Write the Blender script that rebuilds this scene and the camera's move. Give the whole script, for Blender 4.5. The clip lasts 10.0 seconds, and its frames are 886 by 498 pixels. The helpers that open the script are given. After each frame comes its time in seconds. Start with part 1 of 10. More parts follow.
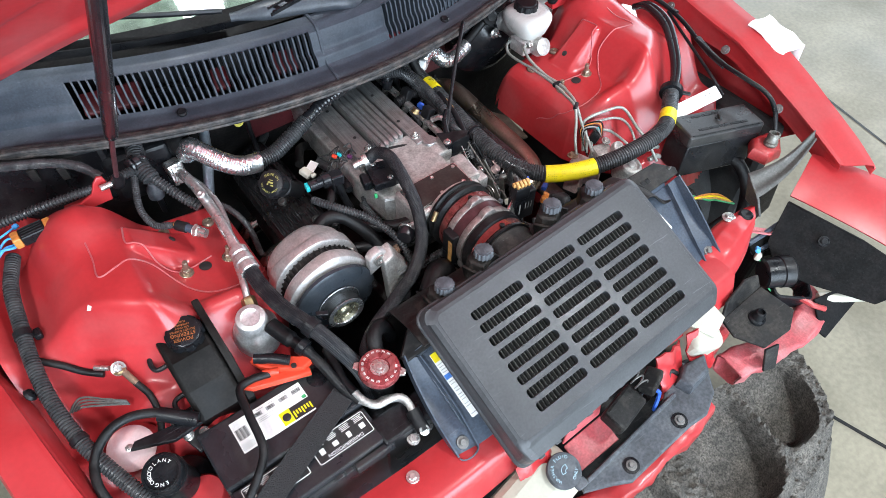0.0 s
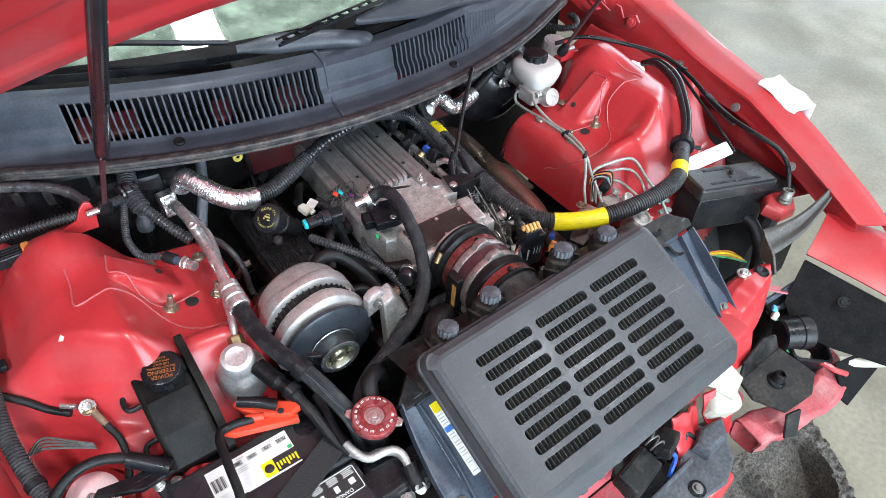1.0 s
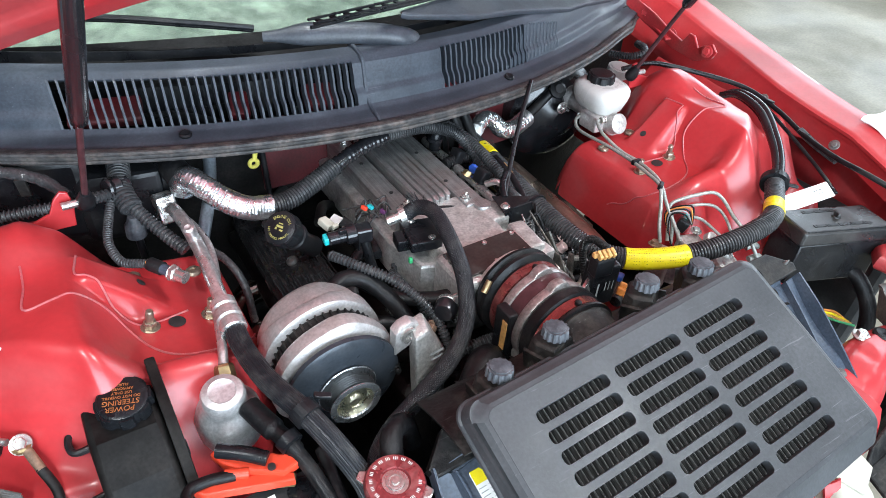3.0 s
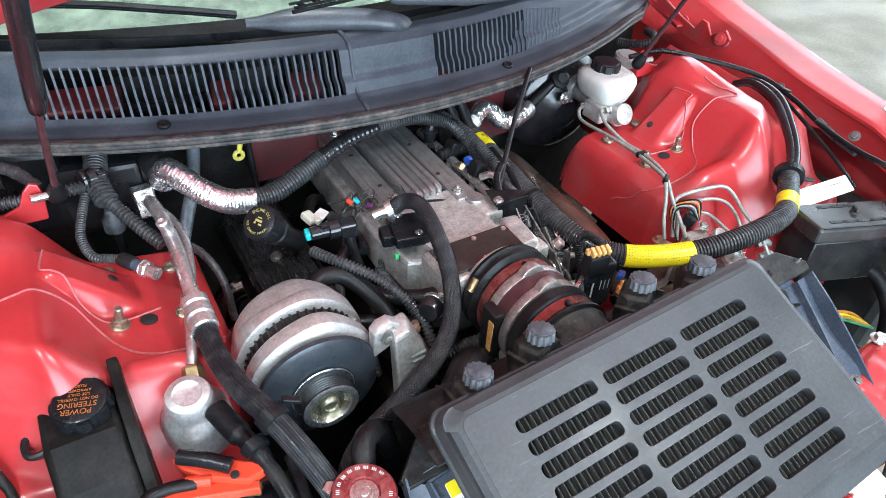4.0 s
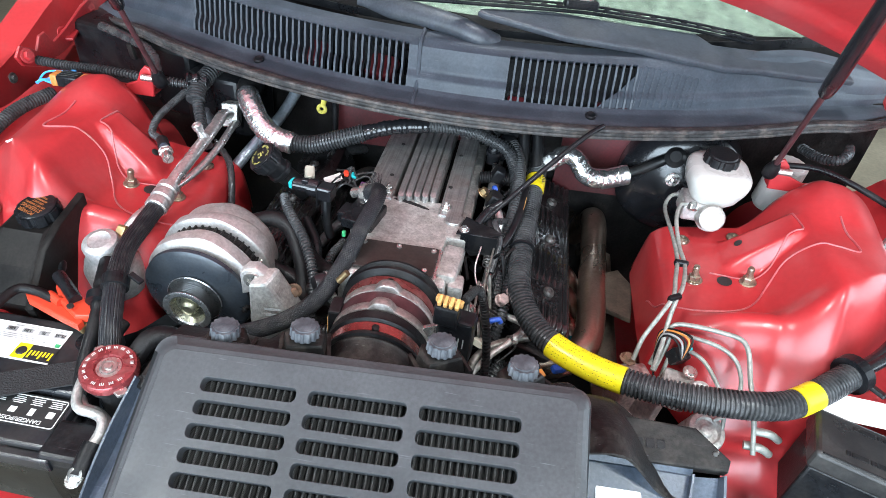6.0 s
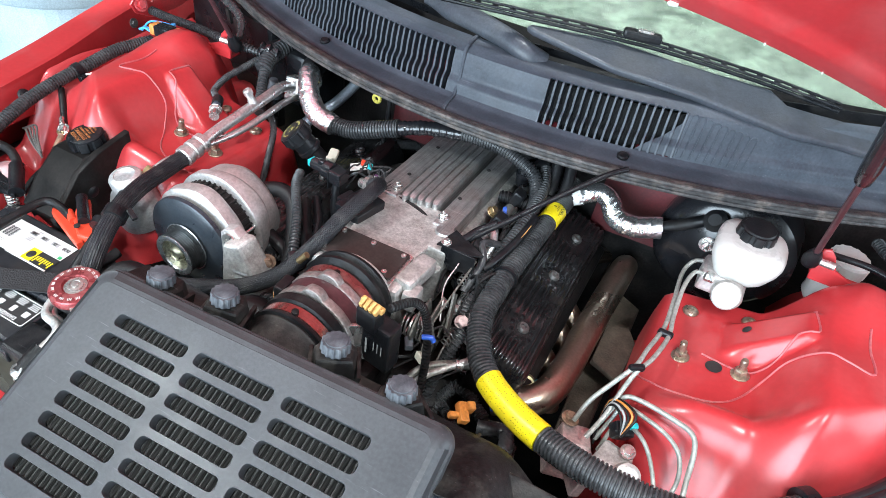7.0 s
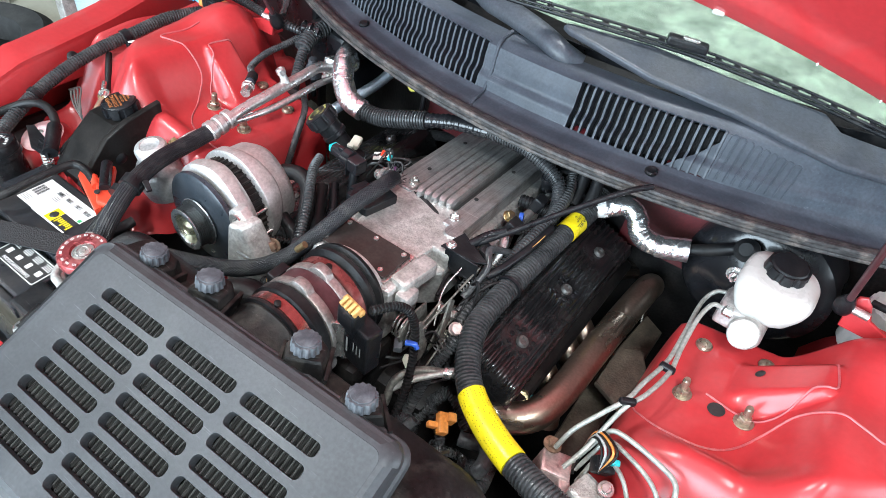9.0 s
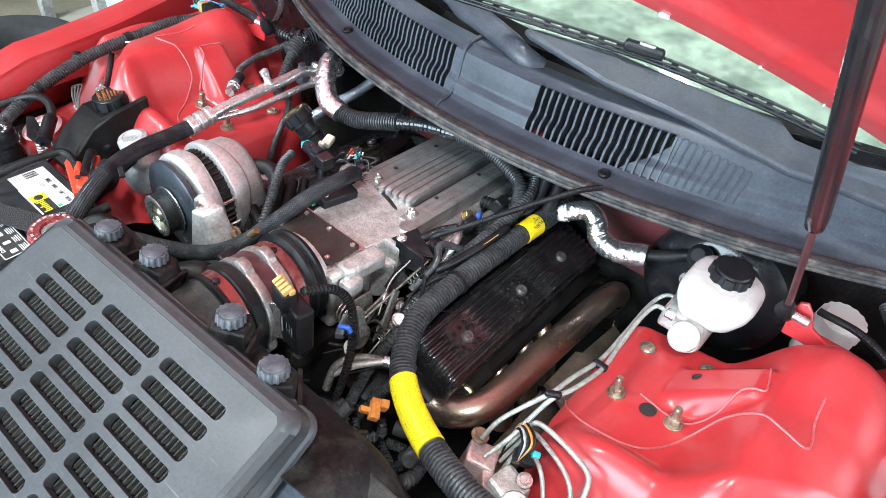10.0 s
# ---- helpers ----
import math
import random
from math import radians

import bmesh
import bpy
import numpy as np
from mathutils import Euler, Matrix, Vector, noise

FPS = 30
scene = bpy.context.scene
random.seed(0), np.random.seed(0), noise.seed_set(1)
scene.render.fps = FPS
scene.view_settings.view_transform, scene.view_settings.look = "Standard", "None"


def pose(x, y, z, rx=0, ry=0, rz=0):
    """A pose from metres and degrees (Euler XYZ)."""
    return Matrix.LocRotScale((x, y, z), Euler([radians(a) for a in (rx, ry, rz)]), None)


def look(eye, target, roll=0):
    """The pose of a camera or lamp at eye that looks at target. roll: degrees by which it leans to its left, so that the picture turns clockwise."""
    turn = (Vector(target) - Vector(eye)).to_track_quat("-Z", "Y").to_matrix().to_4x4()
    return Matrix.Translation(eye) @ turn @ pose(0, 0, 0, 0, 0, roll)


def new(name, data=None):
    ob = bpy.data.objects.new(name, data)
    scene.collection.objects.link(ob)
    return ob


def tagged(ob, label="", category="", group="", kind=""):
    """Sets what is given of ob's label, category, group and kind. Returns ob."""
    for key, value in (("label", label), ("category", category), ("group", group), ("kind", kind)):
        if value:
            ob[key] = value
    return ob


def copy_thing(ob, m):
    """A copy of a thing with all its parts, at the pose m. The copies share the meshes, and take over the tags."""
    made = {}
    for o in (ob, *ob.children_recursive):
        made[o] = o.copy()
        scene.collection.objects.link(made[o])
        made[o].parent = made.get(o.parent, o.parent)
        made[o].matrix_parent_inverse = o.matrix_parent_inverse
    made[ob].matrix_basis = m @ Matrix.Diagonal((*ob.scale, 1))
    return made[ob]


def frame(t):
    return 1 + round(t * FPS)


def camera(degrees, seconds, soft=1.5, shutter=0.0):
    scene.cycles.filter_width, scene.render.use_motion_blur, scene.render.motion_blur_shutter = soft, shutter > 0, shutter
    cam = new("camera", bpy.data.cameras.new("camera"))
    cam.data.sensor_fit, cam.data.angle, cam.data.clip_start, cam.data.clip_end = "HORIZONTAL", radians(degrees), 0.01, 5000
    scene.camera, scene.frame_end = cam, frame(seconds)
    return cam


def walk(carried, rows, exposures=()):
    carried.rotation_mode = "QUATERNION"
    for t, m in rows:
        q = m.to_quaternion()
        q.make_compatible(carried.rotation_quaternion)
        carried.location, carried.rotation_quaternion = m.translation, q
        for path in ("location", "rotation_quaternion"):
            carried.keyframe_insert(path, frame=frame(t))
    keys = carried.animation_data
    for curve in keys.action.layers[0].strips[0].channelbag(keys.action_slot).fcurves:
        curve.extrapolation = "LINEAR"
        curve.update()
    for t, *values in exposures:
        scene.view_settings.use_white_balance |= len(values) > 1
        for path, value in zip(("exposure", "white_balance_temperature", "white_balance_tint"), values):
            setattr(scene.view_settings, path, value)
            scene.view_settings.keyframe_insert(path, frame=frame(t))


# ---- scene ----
cam = camera(67.8, 10.0, 0.7)
PATH = [
    (0, (-0.544, -0.827, 1.769), (0.203, 0.162, 0.199), 1.2),
    (0.5, (-0.549, -0.823, 1.744), (0.229, 0.202, 0.212), 1.9),
    (1, (-0.555, -0.811, 1.687), (0.3, 0.296, 0.258), 3.7),
    (1.5, (-0.545, -0.806, 1.617), (0.333, 0.383, 0.27), 4.1),
    (2, (-0.539, -0.788, 1.552), (0.329, 0.452, 0.246), 4.5),
    (2.5, (-0.523, -0.752, 1.501), (0.347, 0.528, 0.234), 4.5),
    (2.7, (-0.518, -0.734, 1.487), (0.355, 0.555, 0.230), 4.5),
    (3.8, (-0.486, -0.685, 1.448), (0.371, 0.597, 0.174), 4.0),
    (4, (-0.45, -0.705, 1.444), (0.361, 0.608, 0.172), 3.2),
    (4.5, (-0.33, -0.784, 1.447), (0.228, 0.65, 0.169), 2.2),
    (5, (-0.203, -0.824, 1.437), (0.124, 0.685, 0.166), 1.1),
    (5.5, (-0.031, -0.825, 1.441), (0.027, 0.722, 0.175), 2.7),
    (5.7, (0.032, -0.822, 1.45), (-0.006, 0.728, 0.187), 3.8),
    (6.8, (0.35, -0.739, 1.452), (-0.254, 0.687, 0.187), 6.0),
    (7, (0.367, -0.707, 1.461), (-0.28, 0.685, 0.179), 7.2),
    (7.5, (0.384, -0.649, 1.472), (-0.347, 0.652, 0.14), 9.2),
    (8, (0.408, -0.617, 1.471), (-0.366, 0.643, 0.124), 7.9),
    (8.5, (0.416, -0.616, 1.473), (-0.378, 0.626, 0.121), 7.6),
    (9, (0.421, -0.618, 1.474), (-0.378, 0.624, 0.125), 7.9),
    (9.5, (0.438, -0.609, 1.475), (-0.389, 0.616, 0.128), 7.6),
    (10, (0.551, -0.569, 1.461), (-0.385, 0.633, 0.166), 6.9),
]
walk(cam, [(t, look(eye, target, roll)) for t, eye, target, roll in PATH], [(0, -0.02, 6000, 6), (2, -0.07, 6000, 6), (4, 0.17, 5900, 4), (5, 0.17, 5950, 4), (7, 0.32, 5950, 3), (8.5, 0.40, 5950, 2), (9.5, 0.42, 5950, 2), (10, 0.54, 5950, 2)])

# ---- world and light ----
world = bpy.data.worlds.new("shop_daylight")
scene.world = world
world.use_nodes = True
wn = world.node_tree.nodes
sky = wn.new("ShaderNodeTexSky")
sky.sky_type, sky.sun_disc, sky.sun_elevation, sky.sun_rotation = "NISHITA", False, radians(48), radians(150)
world.node_tree.links.new(sky.outputs[0], wn["Background"].inputs[0])
wn["Background"].inputs[1].default_value = 0.12


def area_lamp(name, eye, target, w, h, watts, col):
    lamp = bpy.data.lights.new(name, "AREA")
    lamp.shape, lamp.size, lamp.size_y, lamp.energy, lamp.color = "RECTANGLE", w, h, watts, col
    ob = new(name, lamp)
    ob.matrix_world = look(eye, target)
    return ob


# added area lamps out of view: daylight from two assumed doors, and ceiling lamps
area_lamp("assumed_front_daylight", (-0.6, -4.9, 2.0), (0, 0, 0.9), 5.6, 3.4, 680, (0.84, 0.92, 1.0))
area_lamp("assumed_side_daylight", (4.9, 0.6, 1.9), (0, 0.2, 0.7), 4.6, 3.2, 240, (0.88, 0.94, 1.0))
# the first answers a glare in the windscreen; the other two are added
CEILING_LAMPS = [(-0.10, 0.42), (-1.9, -1.4), (1.2, -1.5)]
for lx, ly in CEILING_LAMPS:
    area_lamp("ceiling_lamp_light", (lx, ly, 3.53), (lx, ly, 0), 0.36, 0.36, 80, (1.0, 0.98, 0.95))


# ---- materials ----
def mat(name, col, rough=0.5, metal=0.0, var=0.18, scale=30.0, bump=0.06, bscale=350.0, coat=0.0, dirt=None, dirt_amount=0.5,
        dirt_scale=9.0, rvar=0.12, emit=0.0, fine=0.16, fscale=240.0, sheen=0.0, ior=1.45, scratch=None, coat_rough=0.1, streak=0.0):
    m = bpy.data.materials.new(name)
    m.use_nodes = True
    n, l = m.node_tree.nodes, m.node_tree.links
    b = n["Principled BSDF"]
    tc = n.new("ShaderNodeTexCoord")

    def noise_tex(s, detail=4.0, dist=0.0):
        t = n.new("ShaderNodeTexNoise")
        t.inputs["Scale"].default_value, t.inputs["Detail"].default_value, t.inputs["Distortion"].default_value = s, detail, dist
        l.new(tc.outputs["Object"], t.inputs["Vector"])
        return t

    def ramp(sock, a, b_, va, vb):
        r = n.new("ShaderNodeMapRange")
        r.inputs[1].default_value, r.inputs[2].default_value, r.inputs[3].default_value, r.inputs[4].default_value = a, b_, va, vb
        l.new(sock, r.inputs[0])
        return r.outputs[0]

    n1 = noise_tex(scale, 6)
    mix = n.new("ShaderNodeMix")
    mix.data_type = "RGBA"
    mix.inputs[6].default_value = (*[c * (1 - var) for c in col], 1)
    mix.inputs[7].default_value = (*[min(1, c * (1 + var)) for c in col], 1)
    l.new(ramp(n1.outputs[0], 0.3, 0.7, 0, 1), mix.inputs[0])
    out = mix.outputs[2]
    n2 = noise_tex(dirt_scale, 8, 0.4)
    if dirt:
        mx = n.new("ShaderNodeMix")
        mx.data_type = "RGBA"
        mx.inputs[7].default_value = (*dirt, 1)
        l.new(out, mx.inputs[6])
        l.new(ramp(n2.outputs[0], 0.48, 0.72, 0, dirt_amount), mx.inputs[0])
        out = mx.outputs[2]
    if scratch:
        # fine scuffs running two ways
        for angle in (0.5, 2.2):
            mp = n.new("ShaderNodeMapping")
            mp.inputs["Rotation"].default_value, mp.inputs["Scale"].default_value = (0.1, 0.2, angle), (14, 420, 420)
            l.new(tc.outputs["Object"], mp.inputs["Vector"])
            ns = n.new("ShaderNodeTexNoise")
            ns.inputs["Scale"].default_value, ns.inputs["Detail"].default_value = 1.0, 2.0
            l.new(mp.outputs[0], ns.inputs["Vector"])
            ms = n.new("ShaderNodeMix")
            ms.data_type = "RGBA"
            ms.inputs[7].default_value = (*scratch, 1)
            l.new(out, ms.inputs[6])
            l.new(ramp(ns.outputs[0], 0.69, 0.77, 0, 0.45), ms.inputs[0])
            out = ms.outputs[2]
    if streak:
        # drawn lines along the car's length
        mp = n.new("ShaderNodeMapping")
        mp.inputs["Scale"].default_value = (330, 7, 330)
        l.new(tc.outputs["Object"], mp.inputs["Vector"])
        ns = n.new("ShaderNodeTexNoise")
        ns.inputs["Scale"].default_value, ns.inputs["Detail"].default_value = 1.0, 4.0
        l.new(mp.outputs[0], ns.inputs["Vector"])
        mu = n.new("ShaderNodeMix")
        mu.data_type, mu.blend_type = "RGBA", "MULTIPLY"
        mu.inputs[0].default_value = 1.0
        l.new(out, mu.inputs[6])
        l.new(ramp(ns.outputs[0], 0.32, 0.68, 1 - streak, 1 + streak), mu.inputs[7])
        out = mu.outputs[2]
    if fine:
        # grain of a few millimetres
        nf = noise_tex(fscale, 5)
        mu = n.new("ShaderNodeMix")
        mu.data_type, mu.blend_type = "RGBA", "MULTIPLY"
        mu.inputs[0].default_value = 1.0
        l.new(out, mu.inputs[6])
        l.new(ramp(nf.outputs[0], 0.32, 0.68, 1 - fine, 1 + fine), mu.inputs[7])
        out = mu.outputs[2]
    l.new(out, b.inputs["Base Color"])
    l.new(ramp(n2.outputs[0], 0.35, 0.7, max(0.02, rough - rvar), min(1, rough + rvar)), b.inputs["Roughness"])
    b.inputs["Metallic"].default_value, b.inputs["IOR"].default_value = metal, ior
    b.inputs["Coat Weight"].default_value, b.inputs["Coat Roughness"].default_value = coat, coat_rough
    b.inputs["Sheen Weight"].default_value = sheen
    if emit:
        b.inputs["Emission Color"].default_value, b.inputs["Emission Strength"].default_value = (*col, 1), emit
    if bump:
        n3 = noise_tex(min(bscale, 420), 6)
        bp = n.new("ShaderNodeBump")
        bp.inputs["Strength"].default_value, bp.inputs["Distance"].default_value = bump, 0.003
        l.new(n3.outputs[0], bp.inputs["Height"])
        l.new(bp.outputs[0], b.inputs["Normal"])
    return m


M = {}
M["red"] = mat("red_paint", (0.385, 0.025, 0.029), 0.5, 0, 0.08, 6, 0.02, 300, coat=0.9, coat_rough=0.27, ior=1.25, fine=0.05, fscale=120, dirt=(0.36, 0.068, 0.070), dirt_amount=0.6, dirt_scale=9)
M["red_dull"] = mat("red_paint_dusty", (0.36, 0.022, 0.026), 0.5, 0, 0.14, 9, 0.05, 300, coat=0.5, coat_rough=0.3, dirt=(0.22, 0.07, 0.06), dirt_amount=0.7, dirt_scale=14)
M["cowl"] = mat("grey_black_cowl_plastic", (0.042, 0.049, 0.061), 0.50, 0, 0.18, 26, 0.05, 420, ior=1.33, fine=0.14, dirt=(0.085, 0.094, 0.11), dirt_amount=0.55, dirt_scale=11, scratch=(0.11, 0.115, 0.13))
M["seal"] = mat("weathered_rubber_seal", (0.045, 0.043, 0.043), 0.5, 0, 0.4, 60, 0.3, 300, fine=0.35, fscale=160, dirt=(0.13, 0.108, 0.094), dirt_amount=0.8, dirt_scale=36, ior=1.33)
M["lid"] = mat("grey_moulded_plastic", (0.046, 0.048, 0.052), 0.46, 0, 0.12, 16, 0.035, 420, fine=0.13, dirt=(0.076, 0.078, 0.083), dirt_amount=0.6, dirt_scale=9, scratch=(0.16, 0.165, 0.175), ior=1.36)
M["black"] = mat("black_plastic", (0.0075, 0.008, 0.0095), 0.36, 0, 0.3, 40, 0.10, 400, fine=0.3, dirt=(0.024, 0.0225, 0.021), dirt_amount=0.5, dirt_scale=20, scratch=(0.07, 0.07, 0.075), ior=1.33)
M["black_dusty"] = mat("dusty_black_plastic", (0.010, 0.0095, 0.0095), 0.55, 0, 0.35, 35, 0.2, 300, fine=0.4, fscale=180, dirt=(0.048, 0.043, 0.037), dirt_amount=0.7, dirt_scale=28, scratch=(0.10, 0.10, 0.10), ior=1.33)
M["tank"] = mat("brown_black_moulded_plastic", (0.0085, 0.0078, 0.0075), 0.45, 0, 0.3, 30, 0.05, 300, fine=0.25, dirt=(0.022, 0.019, 0.017), dirt_amount=0.6, dirt_scale=22, ior=1.22)
M["duct"] = mat("blue_grey_plastic", (0.048, 0.060, 0.082), 0.40, 0, 0.2, 18, 0.08, 400, fine=0.22, dirt=(0.10, 0.11, 0.13), dirt_amount=0.55, dirt_scale=17, scratch=(0.14, 0.15, 0.17))
M["rubber"] = mat("black_rubber", (0.006, 0.006, 0.0068), 0.48, 0, 0.35, 50, 0.2, 300, fine=0.35, dirt=(0.025, 0.0225, 0.021), dirt_amount=0.6, dirt_scale=26, ior=1.33)
M["loom"] = mat("split_loom_plastic", (0.036, 0.037, 0.039), 0.32, 0, 0.3, 60, 0.08, 400, fine=0.3, dirt=(0.082, 0.081, 0.080), dirt_amount=0.5, dirt_scale=34, ior=1.38)
M["braid"] = mat("black_braided_sleeve", (0.017, 0.018, 0.021), 0.40, 0.2, 0.3, 400, 0.1, 420, fine=0.2, dirt=(0.07, 0.068, 0.065), dirt_amount=0.5, dirt_scale=60, ior=1.33)
M["valve"] = mat("gloss_black_powder_coat", (0.011, 0.011, 0.012), 0.24, 0, 0.3, 60, 0.03, 420, coat=0.7, coat_rough=0.14, dirt=(0.03, 0.027, 0.026), dirt_amount=0.4, dirt_scale=30)
M["booster"] = mat("black_painted_steel", (0.012, 0.012, 0.014), 0.25, 0, 0.3, 40, 0.03, 600, coat=0.3)
M["cast"] = mat("cast_aluminium", (0.50, 0.49, 0.47), 0.52, 0.65, 0.18, 70, 0.3, 400, fine=0.2, dirt=(0.24, 0.21, 0.185), dirt_amount=0.7, dirt_scale=28)
M["ring"] = mat("oxidised_cast_aluminium", (0.36, 0.335, 0.32), 0.42, 0.75, 0.2, 60, 0.2, 400, fine=0.2, dirt=(0.17, 0.14, 0.12), dirt_amount=0.7, dirt_scale=26)
M["cast_clean"] = mat("clean_cast_aluminium", (0.56, 0.54, 0.53), 0.48, 0.7, 0.14, 60, 0.16, 400, fine=0.12, dirt=(0.36, 0.31, 0.28), dirt_amount=0.5, dirt_scale=22)
M["machined"] = mat("machined_aluminium", (0.40, 0.395, 0.39), 0.42, 0.8, 0.15, 45, 0.06, 400, fine=0.10, dirt=(0.24, 0.20, 0.175), dirt_amount=0.7, dirt_scale=18, scratch=(0.66, 0.66, 0.67), streak=0.22)
M["steel"] = mat("zinc_plated_steel", (0.62, 0.61, 0.59), 0.30, 0.9, 0.15, 70, 0.04, 900, dirt=(0.35, 0.32, 0.27), dirt_amount=0.5, dirt_scale=60)
M["rust"] = mat("rusty_steel", (0.24, 0.15, 0.10), 0.65, 0.4, 0.4, 80, 0.3, 700, dirt=(0.10, 0.07, 0.05), dirt_amount=0.7, dirt_scale=60)
M["line"] = mat("coated_brake_line", (0.30, 0.31, 0.285), 0.40, 0.3, 0.2, 60, 0.06, 400, dirt=(0.17, 0.16, 0.14), dirt_amount=0.5, dirt_scale=40)
M["pipe"] = mat("aluminium_pipe", (0.60, 0.59, 0.58), 0.34, 0.85, 0.14, 60, 0.05, 900, dirt=(0.34, 0.31, 0.30), dirt_amount=0.55, dirt_scale=30)
M["chrome"] = mat("polished_metal", (0.72, 0.71, 0.70), 0.14, 1.0, 0.1, 40, 0.02, 600)
M["gold"] = mat("yellow_zinc_nut", (0.50, 0.44, 0.26), 0.35, 0.85, 0.2, 60, 0.05, 400)
M["brass"] = mat("brass_fitting", (0.36, 0.27, 0.14), 0.42, 0.9, 0.25, 70, 0.06, 400, dirt=(0.18, 0.13, 0.08), dirt_amount=0.6, dirt_scale=60)
M["copper"] = mat("heat_tinted_exhaust_steel", (0.36, 0.285, 0.225), 0.34, 0.95, 0.25, 12, 0.03, 300, fine=0.12, dirt=(0.16, 0.125, 0.105), dirt_amount=0.7, dirt_scale=10)
M["darkpipe"] = mat("dark_chrome_pipe", (0.20, 0.17, 0.15), 0.18, 0.95, 0.3, 20, 0.03, 500)
M["red_ano"] = mat("red_anodised_band", (0.20, 0.055, 0.052), 0.34, 0.55, 0.25, 40, 0.06, 400, fine=0.2, dirt=(0.26, 0.17, 0.15), dirt_amount=0.7, dirt_scale=40)
# silver mixed into the red also paints the band's shiny streaks
M["band_metal"] = mat("streaked_red_silver_band", (0.34, 0.13, 0.12), 0.24, 0.85, 0.35, 30, 0.04, 400, fine=0.15, dirt=(0.46, 0.44, 0.40), dirt_amount=0.9, dirt_scale=22)
M["maroon"] = mat("dark_maroon_plastic", (0.055, 0.022, 0.025), 0.4, 0, 0.3, 50, 0.06, 700)
M["foil"] = mat("crinkled_aluminium_foil", (0.80, 0.80, 0.81), 0.28, 0.95, 0.1, 60, 0.35, 180, rvar=0.1)
M["white"] = mat("white_plastic", (0.80, 0.79, 0.76), 0.38, 0, 0.05, 20, 0.03, 500, dirt=(0.66, 0.62, 0.54), dirt_amount=0.4, dirt_scale=20, fine=0.03)
M["reservoir"] = mat("milky_translucent_plastic", (0.540, 0.535, 0.508), 0.38, 0, 0.05, 15, 0.03, 300, dirt=(0.50, 0.48, 0.43), dirt_amount=0.5, dirt_scale=25, fine=0.03)
M["cream"] = mat("aged_cream_plastic", (0.446, 0.432, 0.360), 0.45, 0, 0.1, 14, 0.05, 500, dirt=(0.40, 0.38, 0.31), dirt_amount=0.5, dirt_scale=14, fine=0.03)
M["paper"] = mat("white_sticker", (0.78, 0.78, 0.76), 0.4, 0, 0.05, 30, 0.02, 400, fine=0.03)
M["ink"] = mat("black_print", (0.02, 0.02, 0.02), 0.5, 0, 0.2, 60, 0.0)
M["grey_ink"] = mat("grey_print", (0.30, 0.31, 0.31), 0.5, 0, 0.2, 60, 0.0)
M["white_ink"] = mat("white_print", (0.70, 0.70, 0.68), 0.5, 0, 0.1, 60, 0.0, fine=0.03)
M["blue_ink"] = mat("blue_print", (0.06, 0.17, 0.50), 0.4, 0, 0.1, 60, 0.0)
M["green_ink"] = mat("green_print", (0.06, 0.36, 0.14), 0.4, 0, 0.1, 60, 0.0)
M["cyan_ink"] = mat("pale_blue_print", (0.35, 0.50, 0.58), 0.5, 0, 0.1, 60, 0.0)
M["orange_ink"] = mat("orange_print", (0.30, 0.105, 0.03), 0.5, 0, 0.15, 60, 0.0)
M["yellow"] = mat("yellow_label", (0.80, 0.66, 0.012), 0.34, 0, 0.06, 40, 0.05, 300, dirt=(0.60, 0.47, 0.02), dirt_amount=0.5, dirt_scale=30, fine=0.03)
M["pale_yellow"] = mat("faded_yellow_plastic", (0.62, 0.54, 0.10), 0.4, 0, 0.08, 40, 0.04, 300, dirt=(0.45, 0.38, 0.10), dirt_amount=0.4, dirt_scale=40, fine=0.03)
M["orange"] = mat("orange_plastic", (0.52, 0.20, 0.045), 0.4, 0, 0.2, 60, 0.05, 500)
M["amber"] = mat("amber_plastic", (0.50, 0.28, 0.09), 0.45, 0, 0.25, 60, 0.05, 400)
M["teal"] = mat("teal_plastic", (0.04, 0.42, 0.45), 0.4, 0, 0.15, 60, 0.05, 500)
M["blue"] = mat("blue_plastic", (0.03, 0.09, 0.42), 0.4, 0, 0.15, 60, 0.05, 500)
M["skyblue"] = mat("sky_blue_wire", (0.08, 0.35, 0.75), 0.4, 0, 0.15, 60, 0.05, 500)
M["red_rubber"] = mat("red_orange_rubber", (0.58, 0.050, 0.022), 0.40, 0, 0.12, 40, 0.05, 500, dirt=(0.35, 0.04, 0.02), dirt_amount=0.4, dirt_scale=30, fine=0.03)
M["strap"] = mat("woven_black_strap", (0.018, 0.0185, 0.020), 0.75, 0, 0.6, 700, 0.7, 900)
